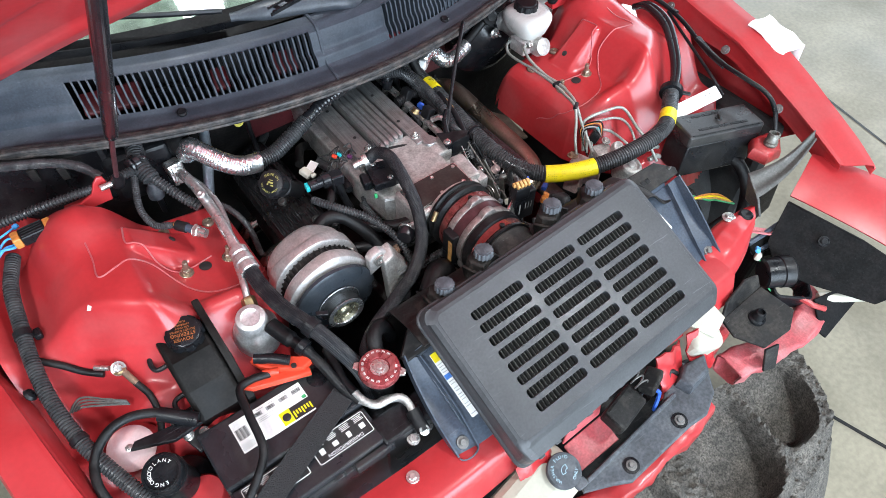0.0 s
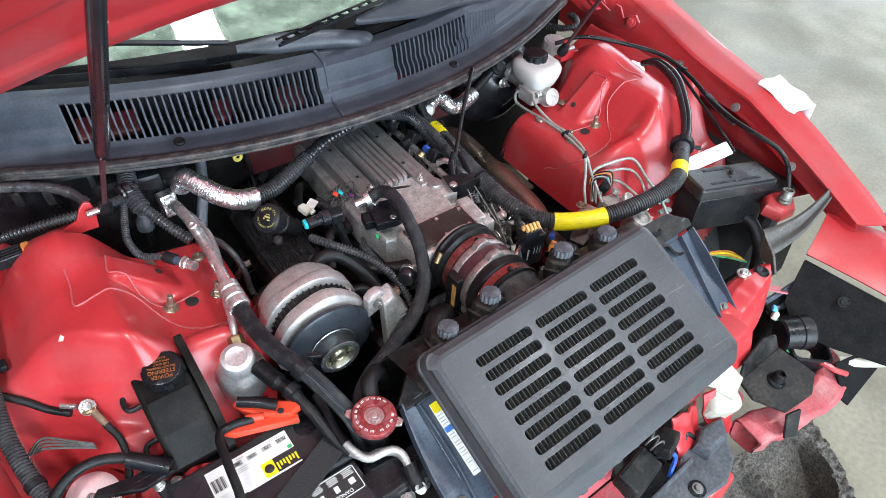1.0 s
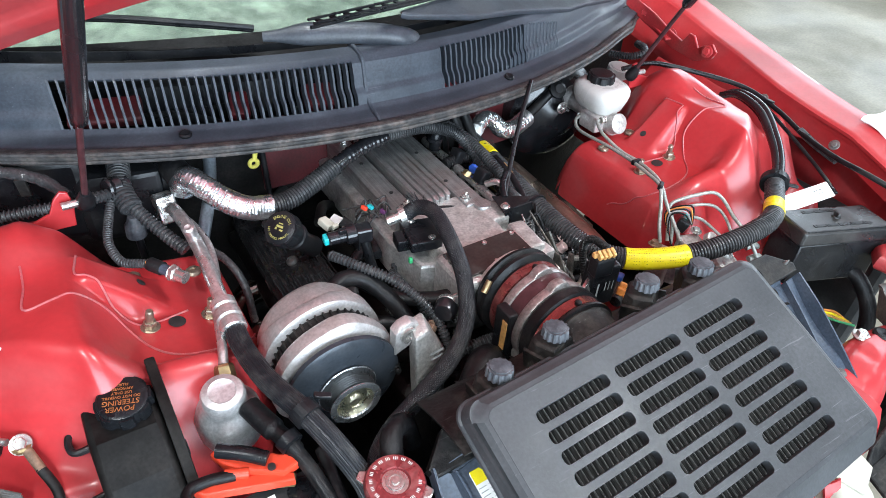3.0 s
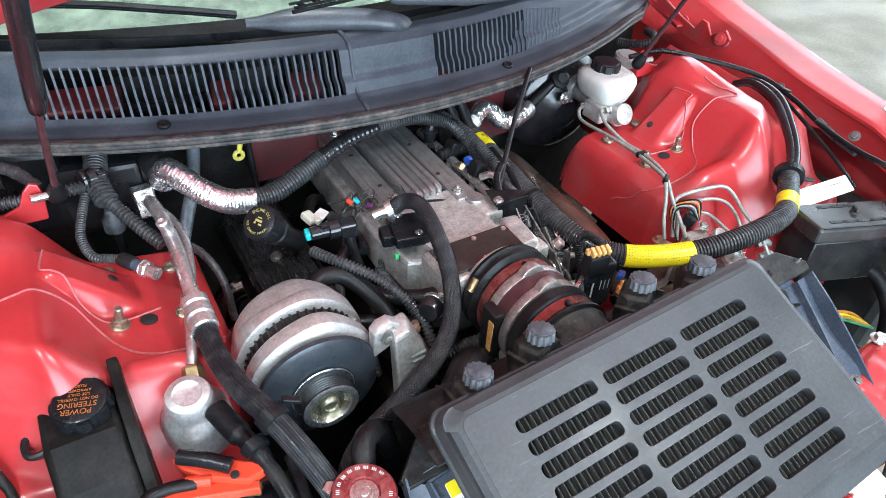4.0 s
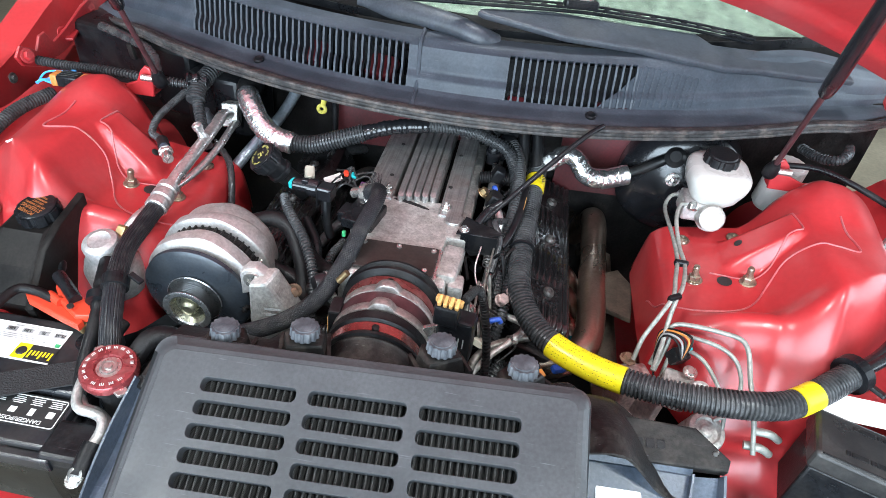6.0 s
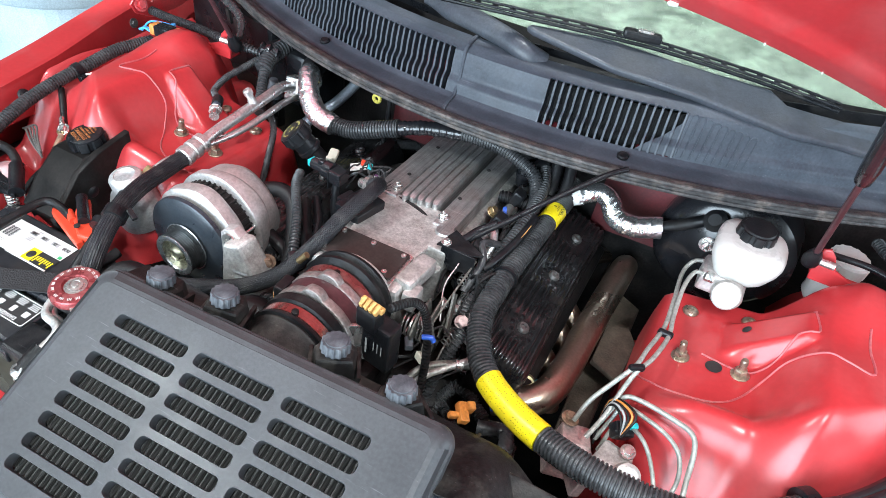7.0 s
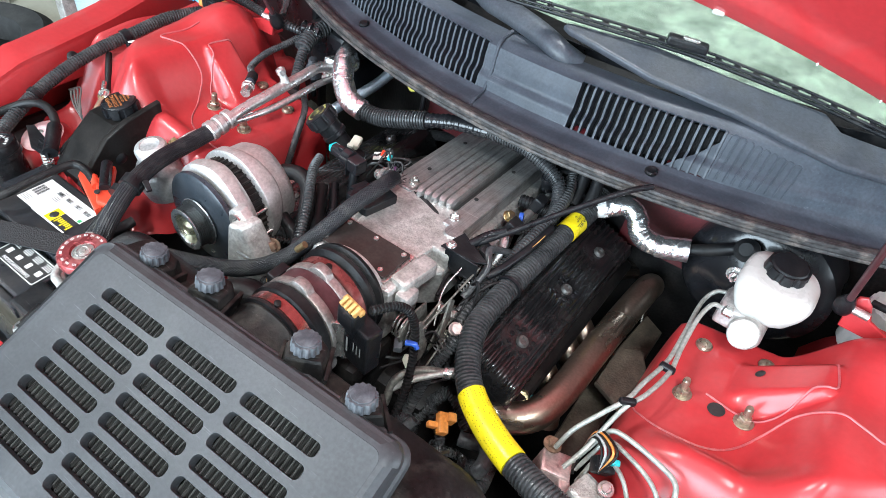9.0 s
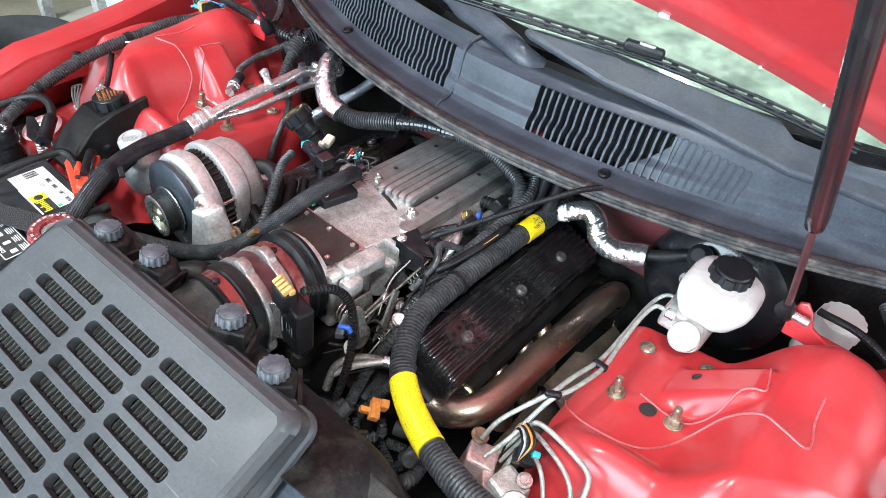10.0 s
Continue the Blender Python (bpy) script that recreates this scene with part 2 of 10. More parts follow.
def pleat_material():
    """Black filter cloth with a fine pale wire net over it."""
    m = mat("black_filter_cloth_in_wire_net", (0.012, 0.012, 0.0125), 0.65, 0, 0.25, 90, 0.1, 400, fine=0.3, dirt=(0.028, 0.026, 0.023), dirt_amount=0.5, dirt_scale=40)
    n, l = m.node_tree.nodes, m.node_tree.links
    b = n["Principled BSDF"]
    base = b.inputs["Base Color"].links[0].from_socket
    tc = n.new("ShaderNodeTexCoord")
    grid = []
    for way, sc in (("X", 150.0), ("Y", 190.0)):
        w = n.new("ShaderNodeTexWave")
        w.bands_direction = way
        w.inputs["Scale"].default_value, w.inputs["Distortion"].default_value, w.inputs["Detail"].default_value = sc, 1.2, 2.0
        l.new(tc.outputs["Object"], w.inputs["Vector"])
        r = n.new("ShaderNodeMapRange")
        r.inputs[1].default_value, r.inputs[2].default_value, r.inputs[4].default_value = 0.55, 0.95, 0.5
        l.new(w.outputs[1], r.inputs[0])
        grid.append(r.outputs[0])
    top = n.new("ShaderNodeMath")
    top.operation = "MAXIMUM"
    l.new(grid[0], top.inputs[0])
    l.new(grid[1], top.inputs[1])
    mx = n.new("ShaderNodeMix")
    mx.data_type = "RGBA"
    mx.inputs[7].default_value = (0.105, 0.105, 0.102, 1)
    l.new(base, mx.inputs[6])
    l.new(top.outputs[0], mx.inputs[0])
    l.new(mx.outputs[2], b.inputs["Base Color"])
    return m


M["pleat"] = pleat_material()
M["foam"] = mat("dirty_grey_bumper_foam", (0.078, 0.070, 0.061), 0.85, 0, 0.4, 70, 1.0, 240, fine=0.6, fscale=200, dirt=(0.17, 0.152, 0.130), dirt_amount=0.5, dirt_scale=20)
M["valance"] = mat("dusty_blue_grey_plastic_strip", (0.055, 0.060, 0.070), 0.6, 0, 0.3, 30, 0.15, 300, fine=0.3, fscale=160, dirt=(0.13, 0.135, 0.145), dirt_amount=0.75, dirt_scale=19, scratch=(0.17, 0.17, 0.18))
M["pale_grey"] = mat("faded_grey_plastic", (0.085, 0.085, 0.08), 0.5, 0, 0.3, 20, 0.1, 300, fine=0.25, dirt=(0.09, 0.09, 0.088), dirt_amount=0.8, dirt_scale=17, scratch=(0.3, 0.3, 0.28))
M["zinc"] = mat("yellow_zinc_steel", (0.36, 0.31, 0.24), 0.38, 0.8, 0.2, 60, 0.05, 500, fine=0.2, dirt=(0.16, 0.13, 0.10), dirt_amount=0.7, dirt_scale=50)
M["gloss_tape"] = mat("glossy_taped_loom", (0.034, 0.034, 0.036), 0.25, 0, 0.3, 40, 0.3, 300, fine=0.3, dirt=(0.06, 0.055, 0.05), dirt_amount=0.6, dirt_scale=40)
M["olive_ink"] = mat("faded_olive_print", (0.30, 0.27, 0.08), 0.6, 0, 0.3, 60, 0.02, 400)
M["web"] = mat("dull_black_plastic_web", (0.007, 0.0068, 0.007), 0.5, 0, 0.3, 35, 0.2, 300, fine=0.35, fscale=180, dirt=(0.014, 0.012, 0.012), dirt_amount=0.7, dirt_scale=26, scratch=(0.04, 0.04, 0.04), ior=1.14)
M["grimy"] = mat("grimy_olive_steel", (0.165, 0.160, 0.142), 0.48, 0.5, 0.3, 60, 0.1, 400, fine=0.35, dirt=(0.045, 0.042, 0.036), dirt_amount=0.8, dirt_scale=45)
M["cloth"] = mat("white_shop_cloth", (0.80, 0.78, 0.78), 0.9, 0, 0.05, 30, 0.3, 300, sheen=0.3, fine=0.03)
M["floor"] = mat("worn_concrete", (0.215, 0.190, 0.138), 0.6, 0, 0.25, 2.6, 0.2, 60, fine=0.12, fscale=60, dirt=(0.14, 0.122, 0.085), dirt_amount=0.9, dirt_scale=1.8)
M["wall"] = mat("painted_block_wall", (0.20, 0.197, 0.19), 0.8, 0, 0.08, 3, 0.1, 60, dirt=(0.14, 0.137, 0.13), dirt_amount=0.5, dirt_scale=1.5)
M["ceiling"] = mat("grey_ceiling_sheet", (0.28, 0.28, 0.275), 0.8, 0, 0.05, 2, 0.05, 60)
M["lamp"] = mat("lit_lamp_tube", (1.0, 0.98, 0.94), 0.5, 0, 0, 10, 0, emit=9.0)
# mottled to give the windscreen above it a marbled green look
M["dash"] = mat("grey_green_dashboard", (0.115, 0.130, 0.108), 0.75, 0, 0.45, 24, 0.1, 400, fine=0.2, fscale=60, dirt=(0.030, 0.042, 0.032), dirt_amount=0.9, dirt_scale=16)
M["steel_drum"] = mat("painted_steel_drum", (0.34, 0.42, 0.47), 0.45, 0, 0.1, 8, 0.04, 200, dirt=(0.2, 0.2, 0.2), dirt_amount=0.5, dirt_scale=6)
M["tyre"] = mat("tyre_rubber", (0.022, 0.022, 0.022), 0.8, 0, 0.3, 30, 0.2, 200)
M["dark"] = mat("oily_dark_metal", (0.008, 0.0075, 0.0075), 0.5, 0.1, 0.5, 30, 0.3, 200, fine=0.4, dirt=(0.028, 0.024, 0.021), dirt_amount=0.6, dirt_scale=28, ior=1.33)
M["red_dusty"] = mat("chalky_pink_red_paint", (0.40, 0.075, 0.085), 0.55, 0, 0.2, 25, 0.1, 300, coat=0.3, coat_rough=0.3, fine=0.2, dirt=(0.36, 0.16, 0.16), dirt_amount=0.7, dirt_scale=22)
M["foam_side"] = mat("blue_grey_foam_side", (0.23, 0.24, 0.27), 0.7, 0, 0.35, 40, 0.5, 200, fine=0.45, fscale=110, dirt=(0.12, 0.115, 0.11), dirt_amount=0.7, dirt_scale=20)
M["wiper"] = mat("matte_black_wiper_paint", (0.040, 0.045, 0.055), 0.48, 0, 0.2, 40, 0.15, 420, fine=0.2, dirt=(0.05, 0.052, 0.055), dirt_amount=0.5, dirt_scale=18)
# body red darkened to carry the shade under the cowl
M["shade_red"] = mat("shaded_red_paint", (0.085, 0.008, 0.011), 0.5, 0, 0.2, 12, 0.05, 300, dirt=(0.06, 0.02, 0.02), dirt_amount=0.7, dirt_scale=14)
M["strip"] = mat("grimy_cream_strip", (0.22, 0.20, 0.15), 0.7, 0, 0.2, 30, 0.1, 300, dirt=(0.10, 0.09, 0.07), dirt_amount=0.7, dirt_scale=20)
# pale pink stands in for bright glare on the red dome
M["glare"] = mat("painted_dome_glare", (0.72, 0.52, 0.53), 0.25, 0, 0.1, 30, 0.02, 300, coat=0.6, fine=0.03, dirt=(0.60, 0.20, 0.20), dirt_amount=0.6, dirt_scale=30)
M["purple"] = mat("faded_red_blue_wire", (0.10, 0.03, 0.10), 0.4, 0, 0.15, 60, 0.05, 500)


def glass_material():
    m = bpy.data.materials.new("green_tinted_glass")
    m.use_nodes = True
    b = m.node_tree.nodes["Principled BSDF"]
    b.inputs["Base Color"].default_value = (0.77, 0.85, 0.80, 1)
    b.inputs["Transmission Weight"].default_value, b.inputs["Roughness"].default_value, b.inputs["IOR"].default_value = 1.0, 0.03, 1.5
    return m


M["glass"] = glass_material()


def net_material():
    """Black mesh with fine holes worked as a dark weave."""
    return mat("fine_black_mesh", (0.006, 0.006, 0.0065), 0.6, 0, 0.3, 300, 0.6, 420, fine=0.6, fscale=400, ior=1.3)


M["net"] = net_material()
M["dull_bolt"] = mat("dull_dark_bolt", (0.16, 0.155, 0.15), 0.45, 0.7, 0.2, 60, 0.05, 400)


# ---- building helpers ----
def ramp(a, b, x):
    return min(1.0, max(0.0, (x - a) / (b - a)))


# shift terms for x, y and z, fitted so parts line up in the camera
VIEW_SHIFT = ((0.0011, -0.0011, -0.0296, 0.0303, -0.0188, -0.0467, 0.0701, 0.0361, 0.0037, -0.0035),
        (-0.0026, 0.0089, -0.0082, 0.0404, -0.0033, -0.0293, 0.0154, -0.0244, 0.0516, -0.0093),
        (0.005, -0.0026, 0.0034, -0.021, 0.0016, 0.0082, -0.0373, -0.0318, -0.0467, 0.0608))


def fit_to_view(p):
    """Fits the bay to the camera's view: a slow, smooth shift of some millimetres to centimetres."""
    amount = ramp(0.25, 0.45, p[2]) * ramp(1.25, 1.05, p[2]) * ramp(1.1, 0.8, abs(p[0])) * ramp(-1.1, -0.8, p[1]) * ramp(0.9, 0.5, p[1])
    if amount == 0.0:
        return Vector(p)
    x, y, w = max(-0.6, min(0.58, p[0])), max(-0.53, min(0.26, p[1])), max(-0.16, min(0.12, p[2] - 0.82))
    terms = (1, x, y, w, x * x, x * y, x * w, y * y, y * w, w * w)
    return Vector([p[i] + amount * sum(a * b for a, b in zip(VIEW_SHIFT[i], terms)) for i in range(3)])


def on_air_cleaner(ob):
    """True for the one thing that is built straight from its own axes."""
    while ob.parent:
        ob = ob.parent
    return ob.name == "air_cleaner"


def fit_mesh_to_view(bm):
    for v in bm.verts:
        v.co = fit_to_view(v.co)
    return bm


def base_of(ob):
    return Vector(ob.get("base", (0, 0, 0)))


def smooth_mesh(bm, angle=38):
    mid = sorted(f.calc_area() for f in bm.faces)[len(bm.faces) // 2] if len(bm.faces) < 4000 else 1e9
    for f in bm.faces:
        f.smooth = f.calc_area() < 5 * mid
    for e in bm.edges:
        e.smooth = len(e.link_faces) == 2 and e.calc_face_angle(0) < radians(angle)


def mesh_of(name, bm, material, angle=38):
    bmesh.ops.recalc_face_normals(bm, faces=bm.faces)
    smooth_mesh(bm, angle)
    me = bpy.data.meshes.new(name)
    bm.to_mesh(me)
    bm.free()
    me.materials.append(M[material])
    return me


def thing(name, at, label, category, group="", kind=""):
    ob = new(name)
    ob.empty_display_size = 0.02
    ob.location = at
    ob["base"] = tuple(at)
    return tagged(ob, label, category, group, kind)


def part(name, bm, material, parent, label="", angle=38):
    ob = new(name, mesh_of(name, bm if on_air_cleaner(parent) else fit_mesh_to_view(bm), material, angle))
    ob.parent = parent
    if parent.data is None:
        ob.matrix_parent_inverse = Matrix.Translation(-base_of(parent))
    return tagged(ob, label)


def solo(name, bm, material, label, category, group="", kind="", angle=38):
    fit_mesh_to_view(bm)
    lo = [min(v.co[i] for v in bm.verts) for i in range(3)]
    hi = [max(v.co[i] for v in bm.verts) for i in range(3)]
    at = Vector(((lo[0] + hi[0]) / 2, (lo[1] + hi[1]) / 2, lo[2]))
    bmesh.ops.translate(bm, verts=bm.verts, vec=-at)
    ob = new(name, mesh_of(name, bm, material, angle))
    ob.location = at
    return tagged(ob, label, category, group, kind)


def spline(pts, step=0.006):
    """Catmull-Rom through pts, resampled evenly."""
    P = [Vector(p) for p in pts]
    if len(P) == 2:
        n = max(2, int((P[1] - P[0]).length / step))
        return [P[0].lerp(P[1], i / n) for i in range(n + 1)]
    P = [2 * P[0] - P[1]] + P + [2 * P[-1] - P[-2]]
    fine = []
    for i in range(1, len(P) - 2):
        a, b, c, d = P[i - 1:i + 3]
        for k in range(24):
            t = k / 24
            fine.append(0.5 * (2 * b + (c - a) * t + (2 * a - 5 * b + 4 * c - d) * t * t + (3 * b - a - 3 * c + d) * t ** 3))
    fine.append(P[-2])
    dist = [0.0]
    for a, b in zip(fine, fine[1:]):
        dist.append(dist[-1] + (b - a).length)
    n = max(3, int(dist[-1] / step))
    out, j = [], 0
    for i in range(n + 1):
        s = dist[-1] * i / n
        while j < len(dist) - 2 and dist[j + 1] < s:
            j += 1
        w = (s - dist[j]) / max(1e-9, dist[j + 1] - dist[j])
        out.append(fine[j].lerp(fine[j + 1], min(1, max(0, w))))
    return out


def tube(bm, pts, r, seg=12, step=0.006, cap=True, straight=False, squash=1.0):
    """A tube along pts; r a number or a function of the length run (metres) and of the share run."""
    P = [Vector(p) for p in pts] if straight else spline(pts, step)
    run = [0.0]
    for a, b in zip(P, P[1:]):
        run.append(run[-1] + (b - a).length)
    t0 = (P[1] - P[0]).normalized()
    ref = t0.orthogonal().normalized()
    rings = []
    for i, p in enumerate(P):
        t = (P[min(i + 1, len(P) - 1)] - P[max(i - 1, 0)]).normalized()
        ref = (ref - t * ref.dot(t)).normalized()
        bi = t.cross(ref)
        rr = r(run[i], run[i] / run[-1]) if callable(r) else r
        rings.append([bm.verts.new(p + (ref * math.cos(2 * math.pi * k / seg) + bi * math.sin(2 * math.pi * k / seg) * squash) * rr) for k in range(seg)])
    for a, b in zip(rings, rings[1:]):
        for k in range(seg):
            bm.faces.new((a[k], a[(k + 1) % seg], b[(k + 1) % seg], b[k]))
    if cap:
        bm.faces.new(rings[0][::-1])
        bm.faces.new(rings[-1])
    return bm


def ribbed(r, pitch=0.0056, depth=0.0022):
    return lambda s, u: r - (depth if (s / pitch) % 1.0 < 0.42 else 0.0)


def braided(bm, pts, r, strands=20, pitch=0.0048, depth=0.0006):
    """A hose with a woven sleeve: two sets of strands wound against each other."""
    P = spline(pts, pitch / 4)
    seg, run = strands * 4, 0.0
    ref = (P[1] - P[0]).orthogonal().normalized()
    rings = []
    for i, p in enumerate(P):
        run += (p - P[i - 1]).length if i else 0.0
        t = (P[min(i + 1, len(P) - 1)] - P[max(i - 1, 0)]).normalized()
        ref = (ref - t * ref.dot(t)).normalized()
        bi = t.cross(ref)
        ring = []
        for k in range(seg):
            a = 2 * math.pi * k / seg
            w = max(math.sin(strands * a + 2 * math.pi * run / pitch), math.sin(strands * a - 2 * math.pi * run / pitch))
            ring.append(bm.verts.new(p + (ref * math.cos(a) + bi * math.sin(a)) * (r + depth * (w - 1))))
        rings.append(ring)
    for a, b in zip(rings, rings[1:]):
        for k in range(seg):
            bm.faces.new((a[k], a[(k + 1) % seg], b[(k + 1) % seg], b[k]))
    bm.faces.new(rings[0][::-1])
    bm.faces.new(rings[-1])
    return bm


def corded(bm, pts, r, cords=22, depth=0.0007):
    """A hose whose cover shows cords running along its length."""
    P = spline(pts, 0.004)
    seg = cords * 4
    ref = (P[1] - P[0]).orthogonal().normalized()
    rings = []
    for i, p in enumerate(P):
        t = (P[min(i + 1, len(P) - 1)] - P[max(i - 1, 0)]).normalized()
        ref = (ref - t * ref.dot(t)).normalized()
        bi = t.cross(ref)
        rings.append([bm.verts.new(p + (ref * math.cos(2 * math.pi * k / seg) + bi * math.sin(2 * math.pi * k / seg)) * (r - (depth if k % 4 == 0 else 0.0))) for k in range(seg)])
    for a, b in zip(rings, rings[1:]):
        for k in range(seg):
            bm.faces.new((a[k], a[(k + 1) % seg], b[(k + 1) % seg], b[k]))
    bm.faces.new(rings[0][::-1])
    bm.faces.new(rings[-1])
    return bm


def crumpled(bm, pts, r, step=0.0012, seg=36, deep=0.0022, seed=1.0, rings_at=0.0):
    """A loose foil sleeve: a tube whose skin is folded at random, mostly across its length."""
    P = spline(pts, step)
    ref = (P[1] - P[0]).orthogonal().normalized()
    rings = []
    for i, p in enumerate(P):
        t = (P[min(i + 1, len(P) - 1)] - P[max(i - 1, 0)]).normalized()
        ref = (ref - t * ref.dot(t)).normalized()
        bi = t.cross(ref)
        ring = []
        for k in range(seg):
            a = 2 * math.pi * k / seg
            c, d = math.cos(a), math.sin(a)
            w = abs(noise.noise((c * 1.5, d * 1.5, i * step * 130 + seed))) + 0.6 * abs(noise.noise((c * 4 + seed, d * 4, i * step * 330)))
            ring.append(bm.verts.new(p + (ref * c + bi * d) * (r(i / (len(P) - 1)) - deep * w - (0.0008 * abs(math.sin(i * step * math.pi / rings_at + 2.0 * noise.noise((c, d, i * step * 60)))) if rings_at else 0.0))))
        rings.append(ring)
    for a, b in zip(rings, rings[1:]):
        for k in range(seg):
            bm.faces.new((a[k], a[(k + 1) % seg], b[(k + 1) % seg], b[k]))
    bm.faces.new(rings[0][::-1])
    bm.faces.new(rings[-1])
    return bm


def lathe(bm, profile, m=None, seg=32, cap=True):
    """Turns (radius, height) pairs about the z axis of the pose m."""
    m = m or Matrix()
    rings = []
    for r, h in profile:
        rings.append([bm.verts.new(m @ Vector((max(r, 1e-4) * math.cos(2 * math.pi * k / seg), max(r, 1e-4) * math.sin(2 * math.pi * k / seg), h))) for k in range(seg)])
    for a, b in zip(rings, rings[1:]):
        for k in range(seg):
            bm.faces.new((a[k], a[(k + 1) % seg], b[(k + 1) % seg], b[k]))
    if cap:
        bm.faces.new(rings[0][::-1])
        bm.faces.new(rings[-1])
    return bm


def rbox(bm, size, m=None, bevel=0.003, seg=2, taper=1.0):
    """A box of that size centred on the pose m, with rounded edges; taper: the scale of its lower face."""
    m = m or Matrix()
    g = bmesh.ops.create_cube(bm, size=1.0)
    vs = g["verts"]
    for v in vs:
        k = taper if v.co.z < 0 else 1.0
        v.co = Vector((v.co.x * size[0] * k, v.co.y * size[1] * k, v.co.z * size[2]))
    if bevel:
        es = list({e for v in vs for e in v.link_edges})
        res = bmesh.ops.bevel(bm, geom=es, offset=bevel, segments=seg, profile=0.5, affect="EDGES")
        vs = list({v for f in res["faces"] for v in f.verts} | {v for v in vs if v.is_valid})
    for v in vs:
        v.co = m @ v.co
    return bm


def prism(bm, outline, z0, z1, m=None, bevel=0.0, seg=2, holes=(), top_scale=1.0):
    """A plate of that outline (x, y pairs) between z0 and z1 in the pose m, with holes through it."""
    m = m or Matrix()
    sub = bmesh.new()
    loops = []
    for loop in (outline, *holes):
        vs = [sub.verts.new((x, y, z0)) for x, y in loop]
        loops.append(vs)
        for a, b in zip(vs, vs[1:] + vs[:1]):
            sub.edges.new((a, b))
    if holes:
        bmesh.ops.triangle_fill(sub, use_beauty=True, use_dissolve=False, edges=sub.edges[:], normal=(0, 0, 1))
    else:
        sub.faces.new(loops[0])
    ext = bmesh.ops.extrude_face_region(sub, geom=sub.faces[:])
    up = [g for g in ext["geom"] if isinstance(g, bmesh.types.BMVert)]
    cx = sum(p[0] for p in outline) / len(outline)
    cy = sum(p[1] for p in outline) / len(outline)
    for v in up:
        v.co.z = z1
        if top_scale != 1.0:
            v.co.x, v.co.y = cx + (v.co.x - cx) * top_scale, cy + (v.co.y - cy) * top_scale
    if bevel:
        es = [e for e in sub.edges if len(e.link_faces) == 2 and e.calc_face_angle(0) > radians(30)]
        bmesh.ops.bevel(sub, geom=es, offset=bevel, segments=seg, profile=0.5, affect="EDGES", clamp_overlap=True)
    merge(bm, sub, m)
    return bm


def merge(bm, sub, m=None):
    me = bpy.data.meshes.new("scratch")
    sub.to_mesh(me)
    sub.free()
    if m is not None:
        me.transform(m)
    bm.from_mesh(me)
    bpy.data.meshes.remove(me)
    return bm


def round_rect(w, h, r, n=5, cx=0.0, cy=0.0):
    out = []
    for sx, sy, a0 in ((1, 1, 0), (-1, 1, 90), (-1, -1, 180), (1, -1, 270)):
        for k in range(n + 1):
            a = radians(a0 + 90 * k / n)
            out.append((cx + sx * (w / 2 - r) + r * math.cos(a), cy + sy * (h / 2 - r) + r * math.sin(a)))
    return out


def circle(r, n=20, cx=0.0, cy=0.0):
    return [(cx + r * math.cos(2 * math.pi * k / n), cy + r * math.sin(2 * math.pi * k / n)) for k in range(n)]


def sheet(bm, f, nu, nv, keep=None):
    """A grid of the points f(u, v), u and v from 0 to 1."""
    vs = [[bm.verts.new(f(i / nu, j / nv)) for j in range(nv + 1)] for i in range(nu + 1)]
    for i in range(nu):
        for j in range(nv):
            if keep is None or keep((i + 0.5) / nu, (j + 0.5) / nv):
                bm.faces.new((vs[i][j], vs[i + 1][j], vs[i + 1][j + 1], vs[i][j + 1]))
    for v in [v for v in bm.verts if not v.link_faces]:
        bm.verts.remove(v)
    return bm


def thicken_bm(bm, t=0.003):
    bmesh.ops.recalc_face_normals(bm, faces=bm.faces)
    bmesh.ops.solidify(bm, geom=bm.faces[:], thickness=t)
    return bm


def plate3(pts, t, material_bm=None):
    """A thick plate through the corner points pts."""
    bm = bmesh.new()
    P = [Vector(p) for p in pts]
    n = (P[1] - P[0]).cross(P[2] - P[0]).normalized() * t
    a = [bm.verts.new(p) for p in P]
    b = [bm.verts.new(p - n) for p in P]
    bm.faces.new(a)
    bm.faces.new(b[::-1])
    for k in range(len(a)):
        bm.faces.new((a[k], a[(k + 1) % len(a)], b[(k + 1) % len(a)], b[k]))
    bmesh.ops.bevel(bm, geom=bm.edges[:], offset=min(t * 0.35, 0.003), segments=2, profile=0.5, affect="EDGES")
    return bm


def thicken(ob, t, offset=-1.0):
    md = ob.modifiers.new("thickness", "SOLIDIFY")
    md.thickness, md.offset = t, offset
    return ob


def aim(at, way, roll=0.0):
    """The pose at a place with its z axis along way."""
    q = Vector(way).to_track_quat("Z", "Y")
    return Matrix.Translation(at) @ q.to_matrix().to_4x4() @ Matrix.Rotation(radians(roll), 4, "Z")


def sstep(a, b, x):
    t = min(1.0, max(0.0, (x - a) / (b - a)))
    return t * t * (3 - 2 * t)


def hex_bolt(bm, m, r=0.006, h=0.006, washer=0.009, stud=0.0, stud_r=0.003):
    lathe(bm, [(washer, 0), (washer, 0.0012), (washer * 0.95, 0.0018), (r, 0.0019)], m, 16)
    lathe(bm, [(r, 0.0015), (r, h * 0.85), (r * 0.86, h), (0.0, h)], m, 6)
    if stud:
        lathe(bm, [(stud_r, h), (stud_r, h + stud * 0.85), (stud_r * 0.8, h + stud), (0, h + stud)], m, 12)
    return bm


def bolt(parent, at, way=(0, 0, 1), r=0.006, h=0.006, washer=0.009, material="steel", stud=0.0, name="bolt", stud_r=0.003):
    return part(name, hex_bolt(bmesh.new(), aim(at, way), r, h, washer, stud, stud_r), material, parent)


